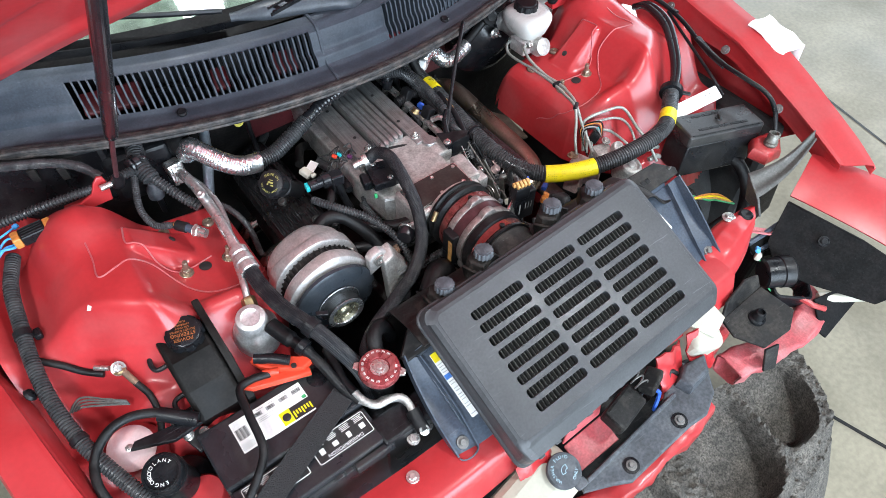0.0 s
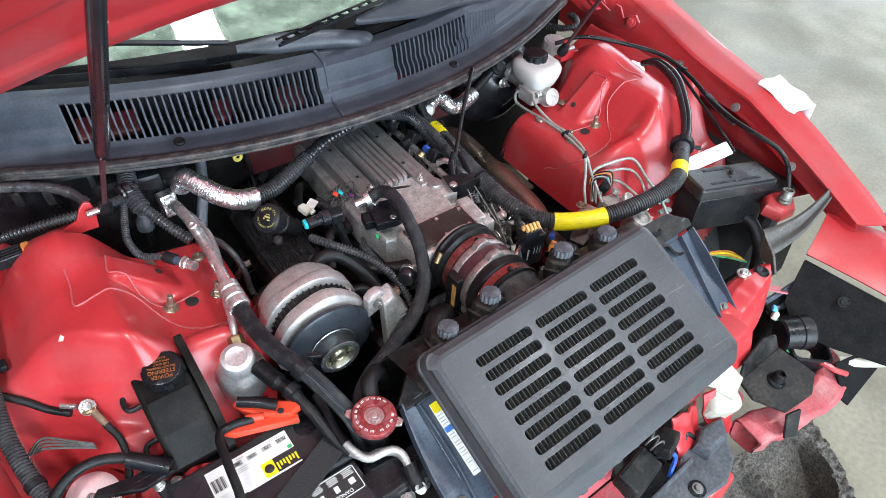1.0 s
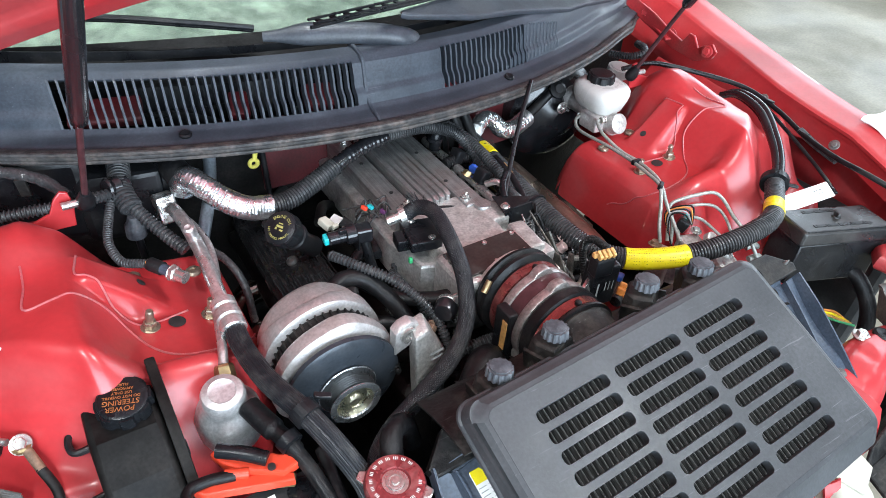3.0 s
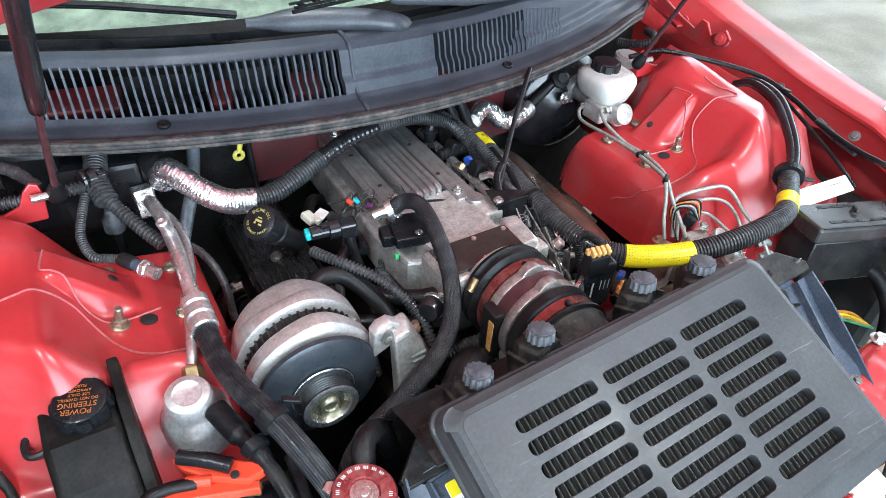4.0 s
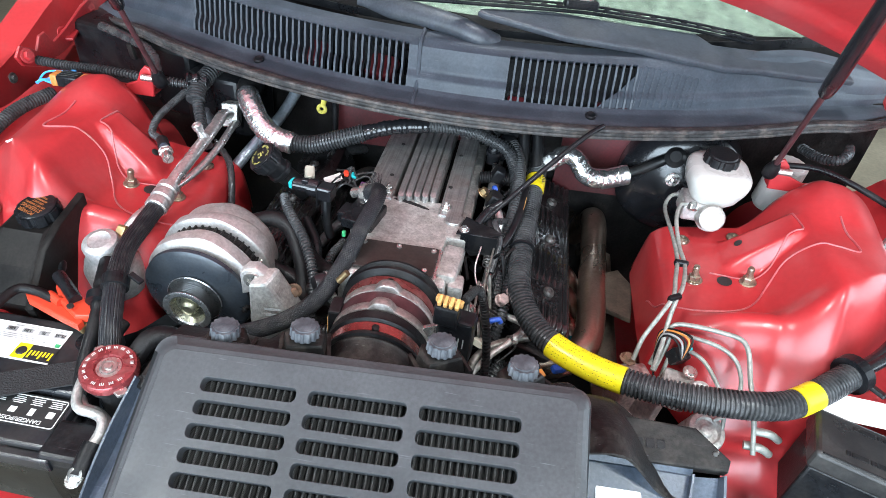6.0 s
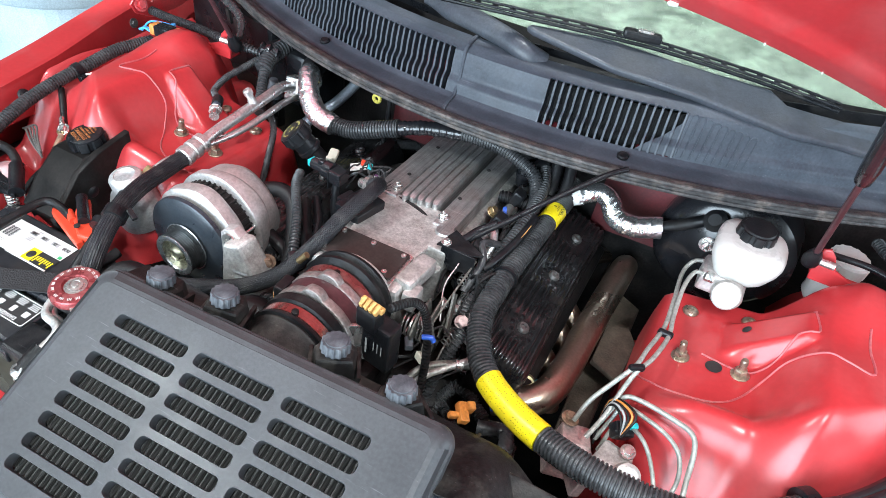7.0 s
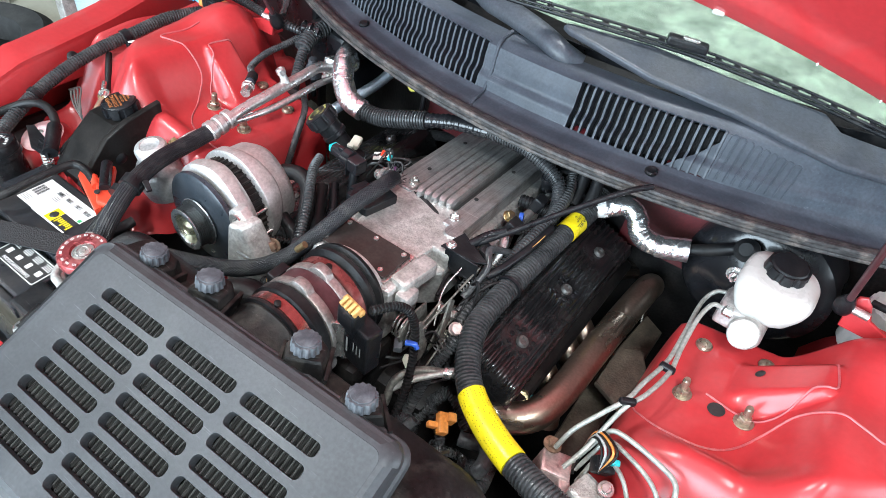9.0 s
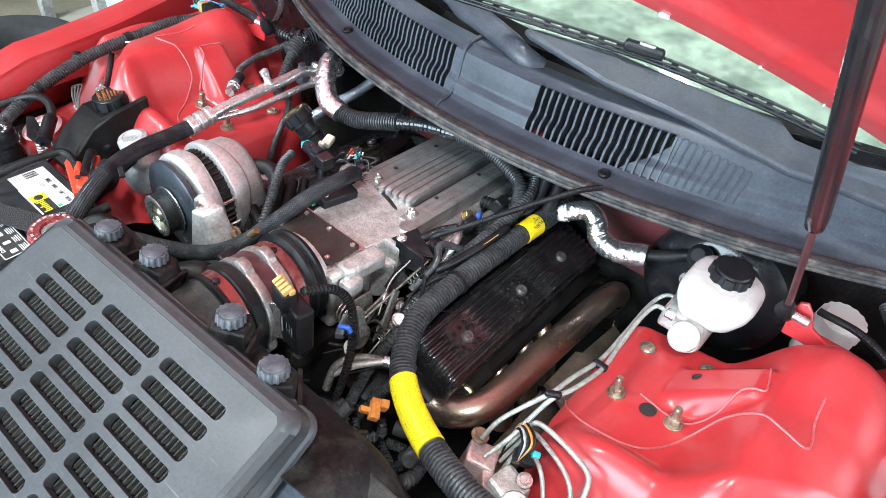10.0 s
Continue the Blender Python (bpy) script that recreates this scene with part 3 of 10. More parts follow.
def words(text, size, m, material, parent, name="lettering", lift=0.0006, align="CENTER"):
    """Raised print of a line of text, in the plane of the pose m."""
    cu = bpy.data.curves.new("print", "FONT")
    cu.body, cu.size, cu.align_x, cu.align_y, cu.extrude = text, size, align, "CENTER", 0.0002
    tmp = bpy.data.objects.new("print", cu)
    me = bpy.data.meshes.new_from_object(tmp)
    bpy.data.objects.remove(tmp)
    bpy.data.curves.remove(cu)
    me.transform(m @ Matrix.Translation((0, 0, lift)))
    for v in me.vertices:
        v.co = fit_to_view(v.co)
    me.materials.clear()
    me.materials.append(M[material])
    ob = new(name, me)
    ob.parent = parent
    if parent.data is None:
        ob.matrix_parent_inverse = Matrix.Translation(-base_of(parent))
    return ob


def ring_words(text, size, m, radius, a0, a1, material, parent, inward=False):
    """Letters round a circle of the pose m, from angle a0 to a1 in degrees, joined into one print."""
    bm = bmesh.new()
    for i, ch in enumerate(text):
        if ch == " ":
            continue
        cu = bpy.data.curves.new("print", "FONT")
        cu.body, cu.size, cu.align_x, cu.align_y, cu.extrude = ch, size, "CENTER", "CENTER", 0.0002
        tmp = bpy.data.objects.new("print", cu)
        me = bpy.data.meshes.new_from_object(tmp)
        a = radians(a0 + (a1 - a0) * (i + 0.5) / len(text))
        turn = a - math.pi / 2 + (math.pi if inward else 0)
        me.transform(m @ Matrix.Translation((radius * math.cos(a), radius * math.sin(a), 0.0005)) @ Matrix.Rotation(turn, 4, "Z"))
        bm.from_mesh(me)
        bpy.data.objects.remove(tmp)
        bpy.data.curves.remove(cu)
        bpy.data.meshes.remove(me)
    return part("lettering", bm, material, parent)


def ring_bars(bm, m, radius, height, spans):
    """Plain printed bars round a circle: (start, end) angles in degrees."""
    for a, b in spans:
        c = radians((a + b) / 2)
        w = radius * radians(b - a)
        q = m @ Matrix.Rotation(c - math.pi / 2, 4, "Z") @ Matrix.Translation((0, radius, 0))
        bars(bm, q, [(-w * 0.33, 0, w * 0.16, height), (0, 0, w * 0.16, height), (w * 0.33, 0, w * 0.16, height)])
    return bm


def bars(bm, m, rows):
    """Plain printed bars: (x, y, width, height) in the plane of the pose m."""
    for x, y, w, h in rows:
        vs = [bm.verts.new(m @ Vector((x + sx * w / 2, y + sy * h / 2, 0.0007))) for sx, sy in ((-1, -1), (1, -1), (1, 1), (-1, 1))]
        bm.faces.new(vs)
    return bm


# ---- the shop ----
def build_shop():
    bm = bmesh.new()
    sheet(bm, lambda u, v: Vector((-9 + 18 * u, -9 + 18 * v, 0.0)), 36, 36)
    floor = thicken(new("floor", mesh_of("floor", bm, "floor")), 0.12)
    tagged(floor, "worn pale concrete workshop floor with saw cuts and stains", "floor", kind="structure")
    cuts = bmesh.new()
    for a, b in (((0.80, -0.70), (0.93, -1.15)), ((0.93, -1.15), (1.4, -2.8)), ((2.10, 0.05), (2.02, -0.38)), ((2.02, -0.38), (1.7, -2.2)), ((2.10, 0.05), (2.5, 2.2))):
        a, b = Vector((*a, 0.002)), Vector((*b, 0.002))
        n = (b - a).normalized().cross(Vector((0, 0, 1))) * 0.006
        cuts.faces.new([cuts.verts.new(p) for p in (a - n, b - n, b + n, a + n)])
    part("saw_cut", cuts, "dark", floor)
    for name, size, at in (("wall_back", (18, 0.2, 4.0), (0, 9.1, 2.0)), ("wall_left", (0.2, 18, 4.0), (-9.1, 0, 2.0))):
        tagged(new(name, mesh_of(name, rbox(bmesh.new(), size, pose(*at), 0.01), "wall")), "plain painted block wall of the workshop", "wall", kind="structure")
    # the front and side walls, each with a wide open shop door
    for name, spans in (("wall_front", (((-9, -3.6), (0, 4)), ((2.4, 9), (0, 4)), ((-3.6, 2.4), (3.75, 4)))), ("wall_right", (((-9, -1.9), (0, 4)), ((3.1, 9), (0, 4)), ((-1.9, 3.1), (3.55, 4))))):
        bm = bmesh.new()
        for (a, b), (z0, z1) in spans:
            if name == "wall_front":
                rbox(bm, (b - a, 0.2, z1 - z0), pose((a + b) / 2, -5.1, (z0 + z1) / 2), 0.01)
            else:
                rbox(bm, (0.2, b - a, z1 - z0), pose(5.1 + 2, (a + b) / 2, (z0 + z1) / 2), 0.01)
        tagged(new(name, mesh_of(name, bm, "wall")), "plain painted workshop wall with a wide open door", "wall", kind="structure")
    ce = new("ceiling", mesh_of("ceiling", rbox(bmesh.new(), (18.2, 14.4, 0.1), pose(0, 1.9, 4.05), 0.01), "ceiling"))
    tagged(ce, "plain white sheeted workshop ceiling", "ceiling", kind="structure")
    for lx, ly in CEILING_LAMPS:
        lamp = thing("ceiling_lamp", (lx, ly, 3.56), "round white high-bay ceiling lamp, lit, assumed above the view", "lamp", "ceiling lamps")
        part("shade", lathe(bmesh.new(), [(0.06, 0.16), (0.09, 0.15), (0.16, 0.10), (0.24, 0.0), (0.25, -0.01), (0.235, -0.004), (0.15, 0.09), (0.05, 0.13)], Matrix.Translation((lx, ly, 3.57)), 32), "white", lamp)
        part("bulb", lathe(bmesh.new(), [(0.02, 0.10), (0.05, 0.06), (0.06, 0.02), (0.04, -0.015), (0, -0.02)], Matrix.Translation((lx, ly, 3.585)), 20), "lamp", lamp)
        part("hanger", tube(bmesh.new(), [(lx, ly, 3.72), (lx, ly, 4.01)], 0.008, 8), "steel", lamp)


build_shop()


# ---- the car's body ----
car = thing("car", (0, 0.4, 0), "red sports car with its hood open and nose removed", "car")


def tower_height(x, y):
    """Height of the driver's side strut tower and apron; the other side is its mirror."""
    z = 0.801 + 0.16 * (x - 0.40)
    main = 0.078 * sstep(0.500, 0.568, x)
    lobe = 0.070 * min(1.0, max(0.0, (x - 0.458) / 0.084)) * sstep(0.012, 0.036, y) * (1 - sstep(0.082, 0.100, y))
    z += max(main, lobe) - 0.16 * max(0.0, x - 0.56) 
    z += 0.026 * (1 - sstep(-0.100, -0.068, y)) * (1 - sstep(0.48, 0.58, x)) * sstep(0.372, 0.45, x)
    z += 0.022 * sstep(0.03, 0.13, y) * sstep(0.56, 0.60, x) * (1 - sstep(0.66, 0.72, x))
    front = -0.150 + 0.080 * sstep(0.52, 0.68, x)
    z -= (1 - sstep(front - 0.055, front + 0.045, y)) * (0.112 + 0.04 * (1 - sstep(0.45, 0.6, x)))
    z -= 0.26 * (1 - sstep(-0.36, -0.21, y)) * (1 - 0.1 * sstep(0.66, 0.76, x))
    xi = 0.366 + 0.42 * max(0.0, -0.08 - y)
    z -= 0.36 * (1 - sstep(xi - 0.016, xi + 0.006, x)) + 0.020 * (1 - sstep(xi - 0.004, xi + 0.036, x)) ** 2
    z -= 0.085 * sstep(0.62, 0.76, x)
    z += 0.035 * sstep(0.75, 0.79, x)
    z -= 0.16 * sstep(0.135, 0.20, y) * (1 - sstep(0.50, 0.60, x)) + 0.11 * sstep(0.185, 0.225, y) * sstep(0.50, 0.56, x) * (1 - sstep(0.64, 0.70, x))
    z -= 0.05 * sstep(0.13, 0.22, y) * sstep(0.55, 0.60, x) * (1 - sstep(0.70, 0.76, x))
    z -= 0.055 * (1 - sstep(-0.205, -0.165, y)) * sstep(0.56, 0.62, x) + 0.014 * (1 - sstep(-0.14, -0.09, y)) * sstep(0.56, 0.60, x)
    z += 0.004 * math.sin(x * 41) * math.sin(y * 37) * sstep(0.52, 0.6, x)
    return z


def tower_up(x, y):
    """The tower's upward normal at that place."""
    e, s = 0.003, (1 if x > 0 else -1)
    h = tower_height
    return Vector((-s * (h(abs(x) + e, y) - h(abs(x) - e, y)) / (2 * e), -(h(abs(x), y + e) - h(abs(x), y - e)) / (2 * e), 1)).normalized()


def on_tower(x, y, lift=0.0):
    return Vector((x, y, tower_height(abs(x), y) + lift))


def build_towers():
    for side in (1, -1):
        bm = bmesh.new()
        sheet(bm, lambda u, v: Vector((side * (0.30 + 0.49 * u), -0.44 + 0.76 * v, tower_height(0.30 + 0.49 * u, -0.44 + 0.76 * v))), 130, 190,
              lambda u, v: tower_height(0.30 + 0.49 * u, -0.44 + 0.76 * v) > ((0.585 if 0.49 * u < 0.086 + 0.42 * max(0.0, 0.36 - 0.76 * v) else 0.44) if v < 0.78 else 0.70) and (v > 0.24 or tower_height(0.30 + 0.49 * u, -0.44 + 0.76 * v) > 0.60))
        inner = [f for f in bm.faces if abs(f.calc_center_median().x) - 0.30 < 0.092 + 0.42 * max(0.0, -0.08 - f.calc_center_median().y) and f.calc_center_median().y < 0.153]
        geom = inner + list({e for f in inner for e in f.edges}) + list({v for f in inner for v in f.verts})
        bmesh.ops.bisect_plane(bm, geom=geom, plane_co=(0, 0, 0.675), plane_no=(0, 0, 1), clear_inner=True)
        tw = thicken(part("strut_tower", bm, "red", car, "glossy red strut tower, dusty on top", 60), 0.003)
        # pressed seams of the reinforcement plate
        seam = bmesh.new()
        outline = [(0.367, 0.015), (0.371, -0.042), (0.388, -0.066), (0.42, -0.073), (0.455, -0.070), (0.486, -0.055), (0.513, -0.018), (0.528, 0.004), (0.538, 0.008), (0.552, 0.004), (0.580, -0.006), (0.609, -0.010), (0.606, 0.030), (0.604, 0.067)]
        tube(seam, [p + tower_up(p.x, p.y) * 0.0009 for p in [on_tower(side * v.x, v.y) for v in spline([(x, y, 0) for x, y in outline], 0.004)]], 0.0014, 6, straight=True)
        ridge = [(0.440, 0.014), (0.462, 0.008), (0.478, 0.004), (0.500, 0.004), (0.520, 0.014), (0.532, 0.037), (0.546, 0.040), (0.552, 0.048), (0.545, 0.085)]
        tube(seam, [p + tower_up(p.x, p.y) * 0.0009 for p in [on_tower(side * v.x, v.y) for v in spline([(x, y, 0) for x, y in ridge], 0.004)]], 0.0014, 6, straight=True)
        # pale pink paints both the chipped edge and the highlight along it
        part("pressed_seam", seam, "red_dusty", tw, "chipped plate edge, pale pink for chips and highlights")
        for x, y in ((0.491, -0.003), (0.415, -0.003)):
            p = on_tower(side * x, y)
            part("stud_nut", hex_bolt(bmesh.new(), aim(p, tower_up(side * x, y)), 0.0085, 0.011, 0.0125, 0.017, 0.005), "zinc", tw, "zinc stud with flange nut")
        for x, y in ((0.411, 0.096), (0.491, 0.106)):
            p = on_tower(side * x, y)
            part("screw", lathe(bmesh.new(), [(0.0115, 0), (0.0115, 0.003), (0.009, 0.0055), (0.004, 0.006), (0.0035, 0.004), (0, 0.004)], aim(p, (0, 0, 1)), 20), "zinc", tw)
        for x, y, r in ((0.458, -0.004, 0.011), (0.483, 0.066, 0.0065)):
            p = on_tower(side * x, y, 0.0012)
            part("hole", lathe(bmesh.new(), [(r, 0), (r * 0.9, 0.0004), (0, 0.0004)], aim(p, tower_up(side * x, y)), 20), "ink", tw)


build_towers()


def build_fenders():
    # inner crease of the fender (y, x) and the width of its top
    inner = [(-0.64, 0.672), (-0.515, 0.712), (-0.45, 0.729), (-0.368, 0.747), (-0.25, 0.768), (-0.165, 0.781), (0.01, 0.812), (0.145, 0.850), (0.40, 0.900), (0.85, 0.96)]

    outer = [(-0.64, 0.745), (-0.507, 0.800), (-0.425, 0.825), (-0.344, 0.850), (-0.263, 0.868), (-0.15, 0.880), (0.053, 0.929), (0.40, 1.0), (0.85, 1.06)]

    def xin(y, inner=inner):
        for (y0, x0), (y1, x1) in zip(inner, inner[1:]):
            if y <= y1 or (y1, x1) == inner[-1]:
                return x0 + (x1 - x0) * (y - y0) / (y1 - y0)

    def width(y, side):
        return (xin(y, outer) - xin(y)) * (1.0 if side > 0 else 0.66)

    def level(y, side):
        return 0.884 + 0.066 * sstep(-0.2, 0.7, y) - 0.24 * max(0.0, -0.18 - y) - (0.034 * (1 - sstep(0.2, 0.6, y)) if side < 0 else 0.0)

    # across: fractions of the width and heights; the first points are the flange that drops into the bay
    prof = [(0.050, 0, -0.105), (0.047, 0, -0.088), (0.026, 0, -0.040), (0.004, 0, -0.008), (0.0, 0, -0.001), (0.006, 0, 0.002), (0, 0.35, 0.005), (0, 0.7, 0.009), (0, 0.93, 0.010), (0.0, 1, 0.002), (-0.003, 1, -0.04), (-0.006, 1, -0.12), (-0.010, 1, -0.30)]

    for side in (1, -1):
        bm = bmesh.new()

        def f(u, v):
            y = -0.524 - 0.05 * sstep(0.3, 0.75, v) * (1 - u) + 1.354 * u
            k = v * (len(prof) - 1)
            i = min(int(k), len(prof) - 2)
            w = k - i
            a, b = prof[i], prof[i + 1]
            o = (a[0] * (1 - w) + b[0] * w) * (-0.25 if side < 0 and k < 4 else (0.42 - 1.42 * sstep(-0.10, 0.14, y) if k < 4 else 1.0)) + (a[1] * (1 - w) + b[1] * w) * width(y, side)
            h = a[2] * (1 - w) + b[2] * w
            depth = (0.60 + 0.40 * sstep(-0.15, 0.12, y)) * (1 - 0.5 * (1 - sstep(-0.53, -0.50, y))) if h < -0.008 and k < 4 else (1 - 0.97 * (1 - sstep(-0.50, -0.20, y)) if k > 9 else 1.0)
            return Vector((side * (xin(y) + o), y, level(y, side) + h * depth))

        sheet(bm, f, 72, 48)
        fe = thicken(part("fender", bm, "red", car, "bright glossy red front fender", 50), 0.003)
        for y in ((-0.345, -0.162, 0.03, 0.22) if side > 0 else (0.05, 0.22)):
            p = Vector((side * (xin(y) - (0.009 + 0.012 * sstep(-0.12, 0.14, y) if side > 0 else 0.006)), y, level(y, side) - 0.030))
            part("fender_bolt", hex_bolt(bmesh.new(), aim(p, (-side * 0.80, 0, 0.6 if side > 0 else 0.15)), 0.0062, 0.006, 0.0105), "dull_bolt", fe)


build_fenders()


def build_hood():
    th = radians(44)

    def f(u, v):
        x = -0.80 + 1.6 * u
        s0 = (1.22 - 0.18 * (abs(x) / 0.8) ** 2) * v
        lift = 0.05 * (1 - (x / 0.8) ** 2) * sstep(0.0, 0.25, v) + 0.011 * sstep(0.040, 0.055, s0) * sstep(0.030, 0.045, 0.80 - abs(x))
        lift -= 0.010 * sstep(0.16, 0.19, s0) * (1 - sstep(0.62, 0.66, s0)) * sstep(0.08, 0.11, abs(x)) * (1 - sstep(0.62, 0.66, abs(x)))
        return Vector((x, 0.247 + 0.253 * x * x - s0 * math.cos(th) + lift * math.sin(th), 1.184 - 0.329 * x * x + s0 * math.sin(th) + lift * math.cos(th)))

    hood = thicken(part("hood", sheet(bmesh.new(), f, 80, 120), "red", car, "open red hood, inner side painted red", 50), 0.004, 0.0)
    for x, r in ((0.220, 0.0062), (0.352, 0.0009), (0.436, 0.0008)):
        at = Vector((x, 0.247 + 0.253 * x * x - 0.003, 1.184 - 0.329 * x * x))
        part("white_patch", prism(bmesh.new(), [(r * 1.3 * math.cos(k * 0.9), r * (0.7 + 0.2 * math.sin(k * 2.3)) * math.sin(k * 0.9)) for k in range(7)], -0.0032, 0.0032, aim(at, (0, 0.69, 0.72))), "white", hood, "white patch at the hood's edge")
    for side in (1, -1):
        arm = bmesh.new()
        side_m = Matrix(((0, 0, 1, side * 0.782), (1, 0, 0, 0), (0, 1, 0, 0), (0, 0, 0, 1)))
        prism(arm, [(0.46, 0.970), (0.455, 0.938), (0.378, 0.916), (0.286, 0.890), (0.215, 0.884), (0.172, 0.903), (0.162, 0.922), (0.178, 0.937), (0.200, 0.926), (0.214, 0.916), (0.230, 0.938), (0.246, 0.940), (0.262, 0.916), (0.30, 0.926), (0.36, 0.948)], -0.003, 0.003, side_m, 0.002)
        rbox(arm, (0.030, 0.14, 0.006), pose(side * 0.796, 0.36, 0.918, 8, 0, side * -14), 0.002)
        hg = part("hood_hinge", arm, "red_dull", car, "red painted hood hinge arm")
        for y, z, x in ((0.391, 0.938, 0.786), (0.303, 0.915, 0.788), (0.184, 0.918, 0.776)):
            part("hinge_bolt", hex_bolt(bmesh.new(), aim((side * x, y, z), (-side, -0.15, 0.35)), 0.009, 0.009, 0.014), "red_dull", hg)
    return f


hood_at = build_hood()


# ---- cowl, windscreen and wipers ----
def cowl_y(x):
    return 0.132 + 0.43 * x * x


COWL = [(0.018, 0.925), (0.022, 0.938), (0.034, 0.946), (0.056, 0.951), (0.0645, 0.957), (0.0685, 0.973), (0.0785, 0.983), (0.0820, 1.003), (0.0875, 1.021), (0.103, 1.031), (0.128, 1.034), (0.140, 1.024), (0.150, 0.998)]


def cowl_at(x, k):
    """Point of the cowl panel at x, k along its section (0 to 12)."""
    i = min(int(k), len(COWL) - 2)
    w = k - i
    o, z = COWL[i][0] * (1 - w) + COWL[i + 1][0] * w, COWL[i][1] * (1 - w) + COWL[i + 1][1] * w
    end = sstep(0.55, 0.80, abs(x))
    z -= 0.05 * end * min(1, k / 8)
    return Vector((x, cowl_y(x) + o, z))


GRILLES = [(-0.515, -0.086, 36), (0.079, 0.292, 18)]


def build_cowl():
    cw = bmesh.new()
    n = 340

    def keep(u, v):
        x, k = -0.82 + 1.64 * u, 12 * v
        return not any(a < x < b and 4.0 < k < 8.2 for a, b, _ in GRILLES)

    sheet(cw, lambda u, v: cowl_at(-0.82 + 1.64 * u, 12 * v), n, 48, keep)
    cowl = thicken(part("cowl_panel", cw, "cowl", car, "dark grey slotted plastic cowl panel under the windscreen", 40), 0.0035)
    for a, b, count in GRILLES:
        pitch = (b - a) / count
        for i in range(count + 1):
            x = a + i * pitch
            bm = bmesh.new()
            path = [cowl_at(x, 3.9 + 4.4 * j / 14) for j in range(15)]
            rows = []
            for j, p in enumerate(path):
                q = Vector((x, p.y, p.z))
                rows.append([bm.verts.new(q + Vector((dx, dy, dz))) for dx, dy, dz in ((-0.0017, -0.0003, 0.0004), (0.0017, -0.0003, 0.0004), (0.0013, 0.013, -0.009), (-0.0013, 0.013, -0.009))])
            for r0, r1 in zip(rows, rows[1:]):
                for q in range(4):
                    bm.faces.new((r0[q], r0[(q + 1) % 4], r1[(q + 1) % 4], r1[q]))
            bm.faces.new(rows[0][::-1])
            bm.faces.new(rows[-1])
            part("slat", bm, "cowl", cowl)
        # round heads of the slots, and the fine mesh behind them
        rim = bmesh.new()
        for i in range(count):
            x = a + i * pitch + 0.0005
            for ka, kb in ((7.95, 8.32), (4.15, 3.92)):
                low = [rim.verts.new(cowl_at(x + pitch * (0.5 - 0.5 * math.cos(g)), ka - (ka - kb) * 0.95 * math.sin(g)) + Vector((0, -0.0004, 0.0006))) for g in [math.pi * j / 8 for j in range(9)]]
                top = [rim.verts.new(cowl_at(x + pitch * (0.5 - 0.5 * math.cos(g)), kb) + Vector((0, -0.0004, 0.0006))) for g in [math.pi * j / 8 for j in range(9)]]
                for j in range(8):
                    rim.faces.new((low[j], low[j + 1], top[j + 1], top[j]))
        tagged(part("slot_rim", rim, "cowl", cowl), kind="stuff")
        if a < 0:
            continue
        net = bmesh.new()
        sheet(net, lambda u, v: cowl_at(a + (b - a) * u, 4.0 + 4.2 * v) + Vector((0, 0.016, -0.011)), 24, 10, lambda u, v: True)
        part("insect_mesh", net, "net", cowl, "fine black mesh behind the slots")
    # the open slots end on a slant; solid panel below it
    fill = bmesh.new()
    sheet(fill, lambda u, v: cowl_at(0.236 + 0.066 * u, 3.9 + (0.2 + 3.9 * u) * v) + Vector((0, 0.0035, -0.002)), 14, 10)
    part("slot_blank", fill, "cowl", cowl)
    # blind ribs beside the open slots
    for i in range(9):
        x = 0.298 + i * 0.0112
        k1 = 7.9 - 0.12 * i
        loop = [(x + 0.004 * (j / 8 - 0.5), 4.2 + (k1 - 4.2) * j / 8) for j in range(9)]
        loop += [(x + 0.002 + 0.0047 * (1 - math.cos(g)), k1 + 0.28 * math.sin(g)) for g in (0.5, 1.05, 1.57, 2.1, 2.64)]
        loop += [(px + 0.0094, pk) for px, pk in loop[8::-1]]
        bm = tube(bmesh.new(), [cowl_at(px, pk) + Vector((0, -0.0002, 0.0002)) for px, pk in loop], 0.0010, 6, 0.004)
        part("blind_rib", bm, "cowl", cowl)
    sm = tube(bmesh.new(), [cowl_at(-0.069, k) + Vector((0, 0, 0.0016)) for k in (0.5, 2, 3, 4, 6, 8, 9, 10, 11)], 0.0035, 8, 0.004)
    part("joint_strip", sm, "cowl", cowl)
    for x in (-0.36, 0.226):
        part("clip", lathe(bmesh.new(), [(0.0095, 0), (0.0095, 0.003), (0.007, 0.005), (0.004, 0.004), (0, 0.004)], aim(cowl_at(x, 2.6), (0, -0.25, 1)), 16), "black", cowl)
    # air plenum below the slots; its black stands for the shade inside
    pl = bmesh.new()
    sheet(pl, lambda u, v: Vector((-0.80 + 1.6 * u, cowl_y(-0.8 + 1.6 * u) + 0.045 + 0.13 * v, 0.925 + 0.02 * math.sin(v * 3.1) - 0.045 * math.sin(u * 22) ** 2 * v)), 80, 8)
    part("plenum", pl, "black", car, "black air plenum under the slots")
    # added black sheet, keeps the bright dashboard from showing through the slots
    bulk = bmesh.new()
    sheet(bulk, lambda u, v: Vector((-0.80 + 1.6 * u, cowl_y(-0.8 + 1.6 * u) + 0.178 + 0.01 * v, 0.90 + 0.128 * v)), 60, 4)
    thicken(part("slot_backing", bulk, "black", car), 0.004)
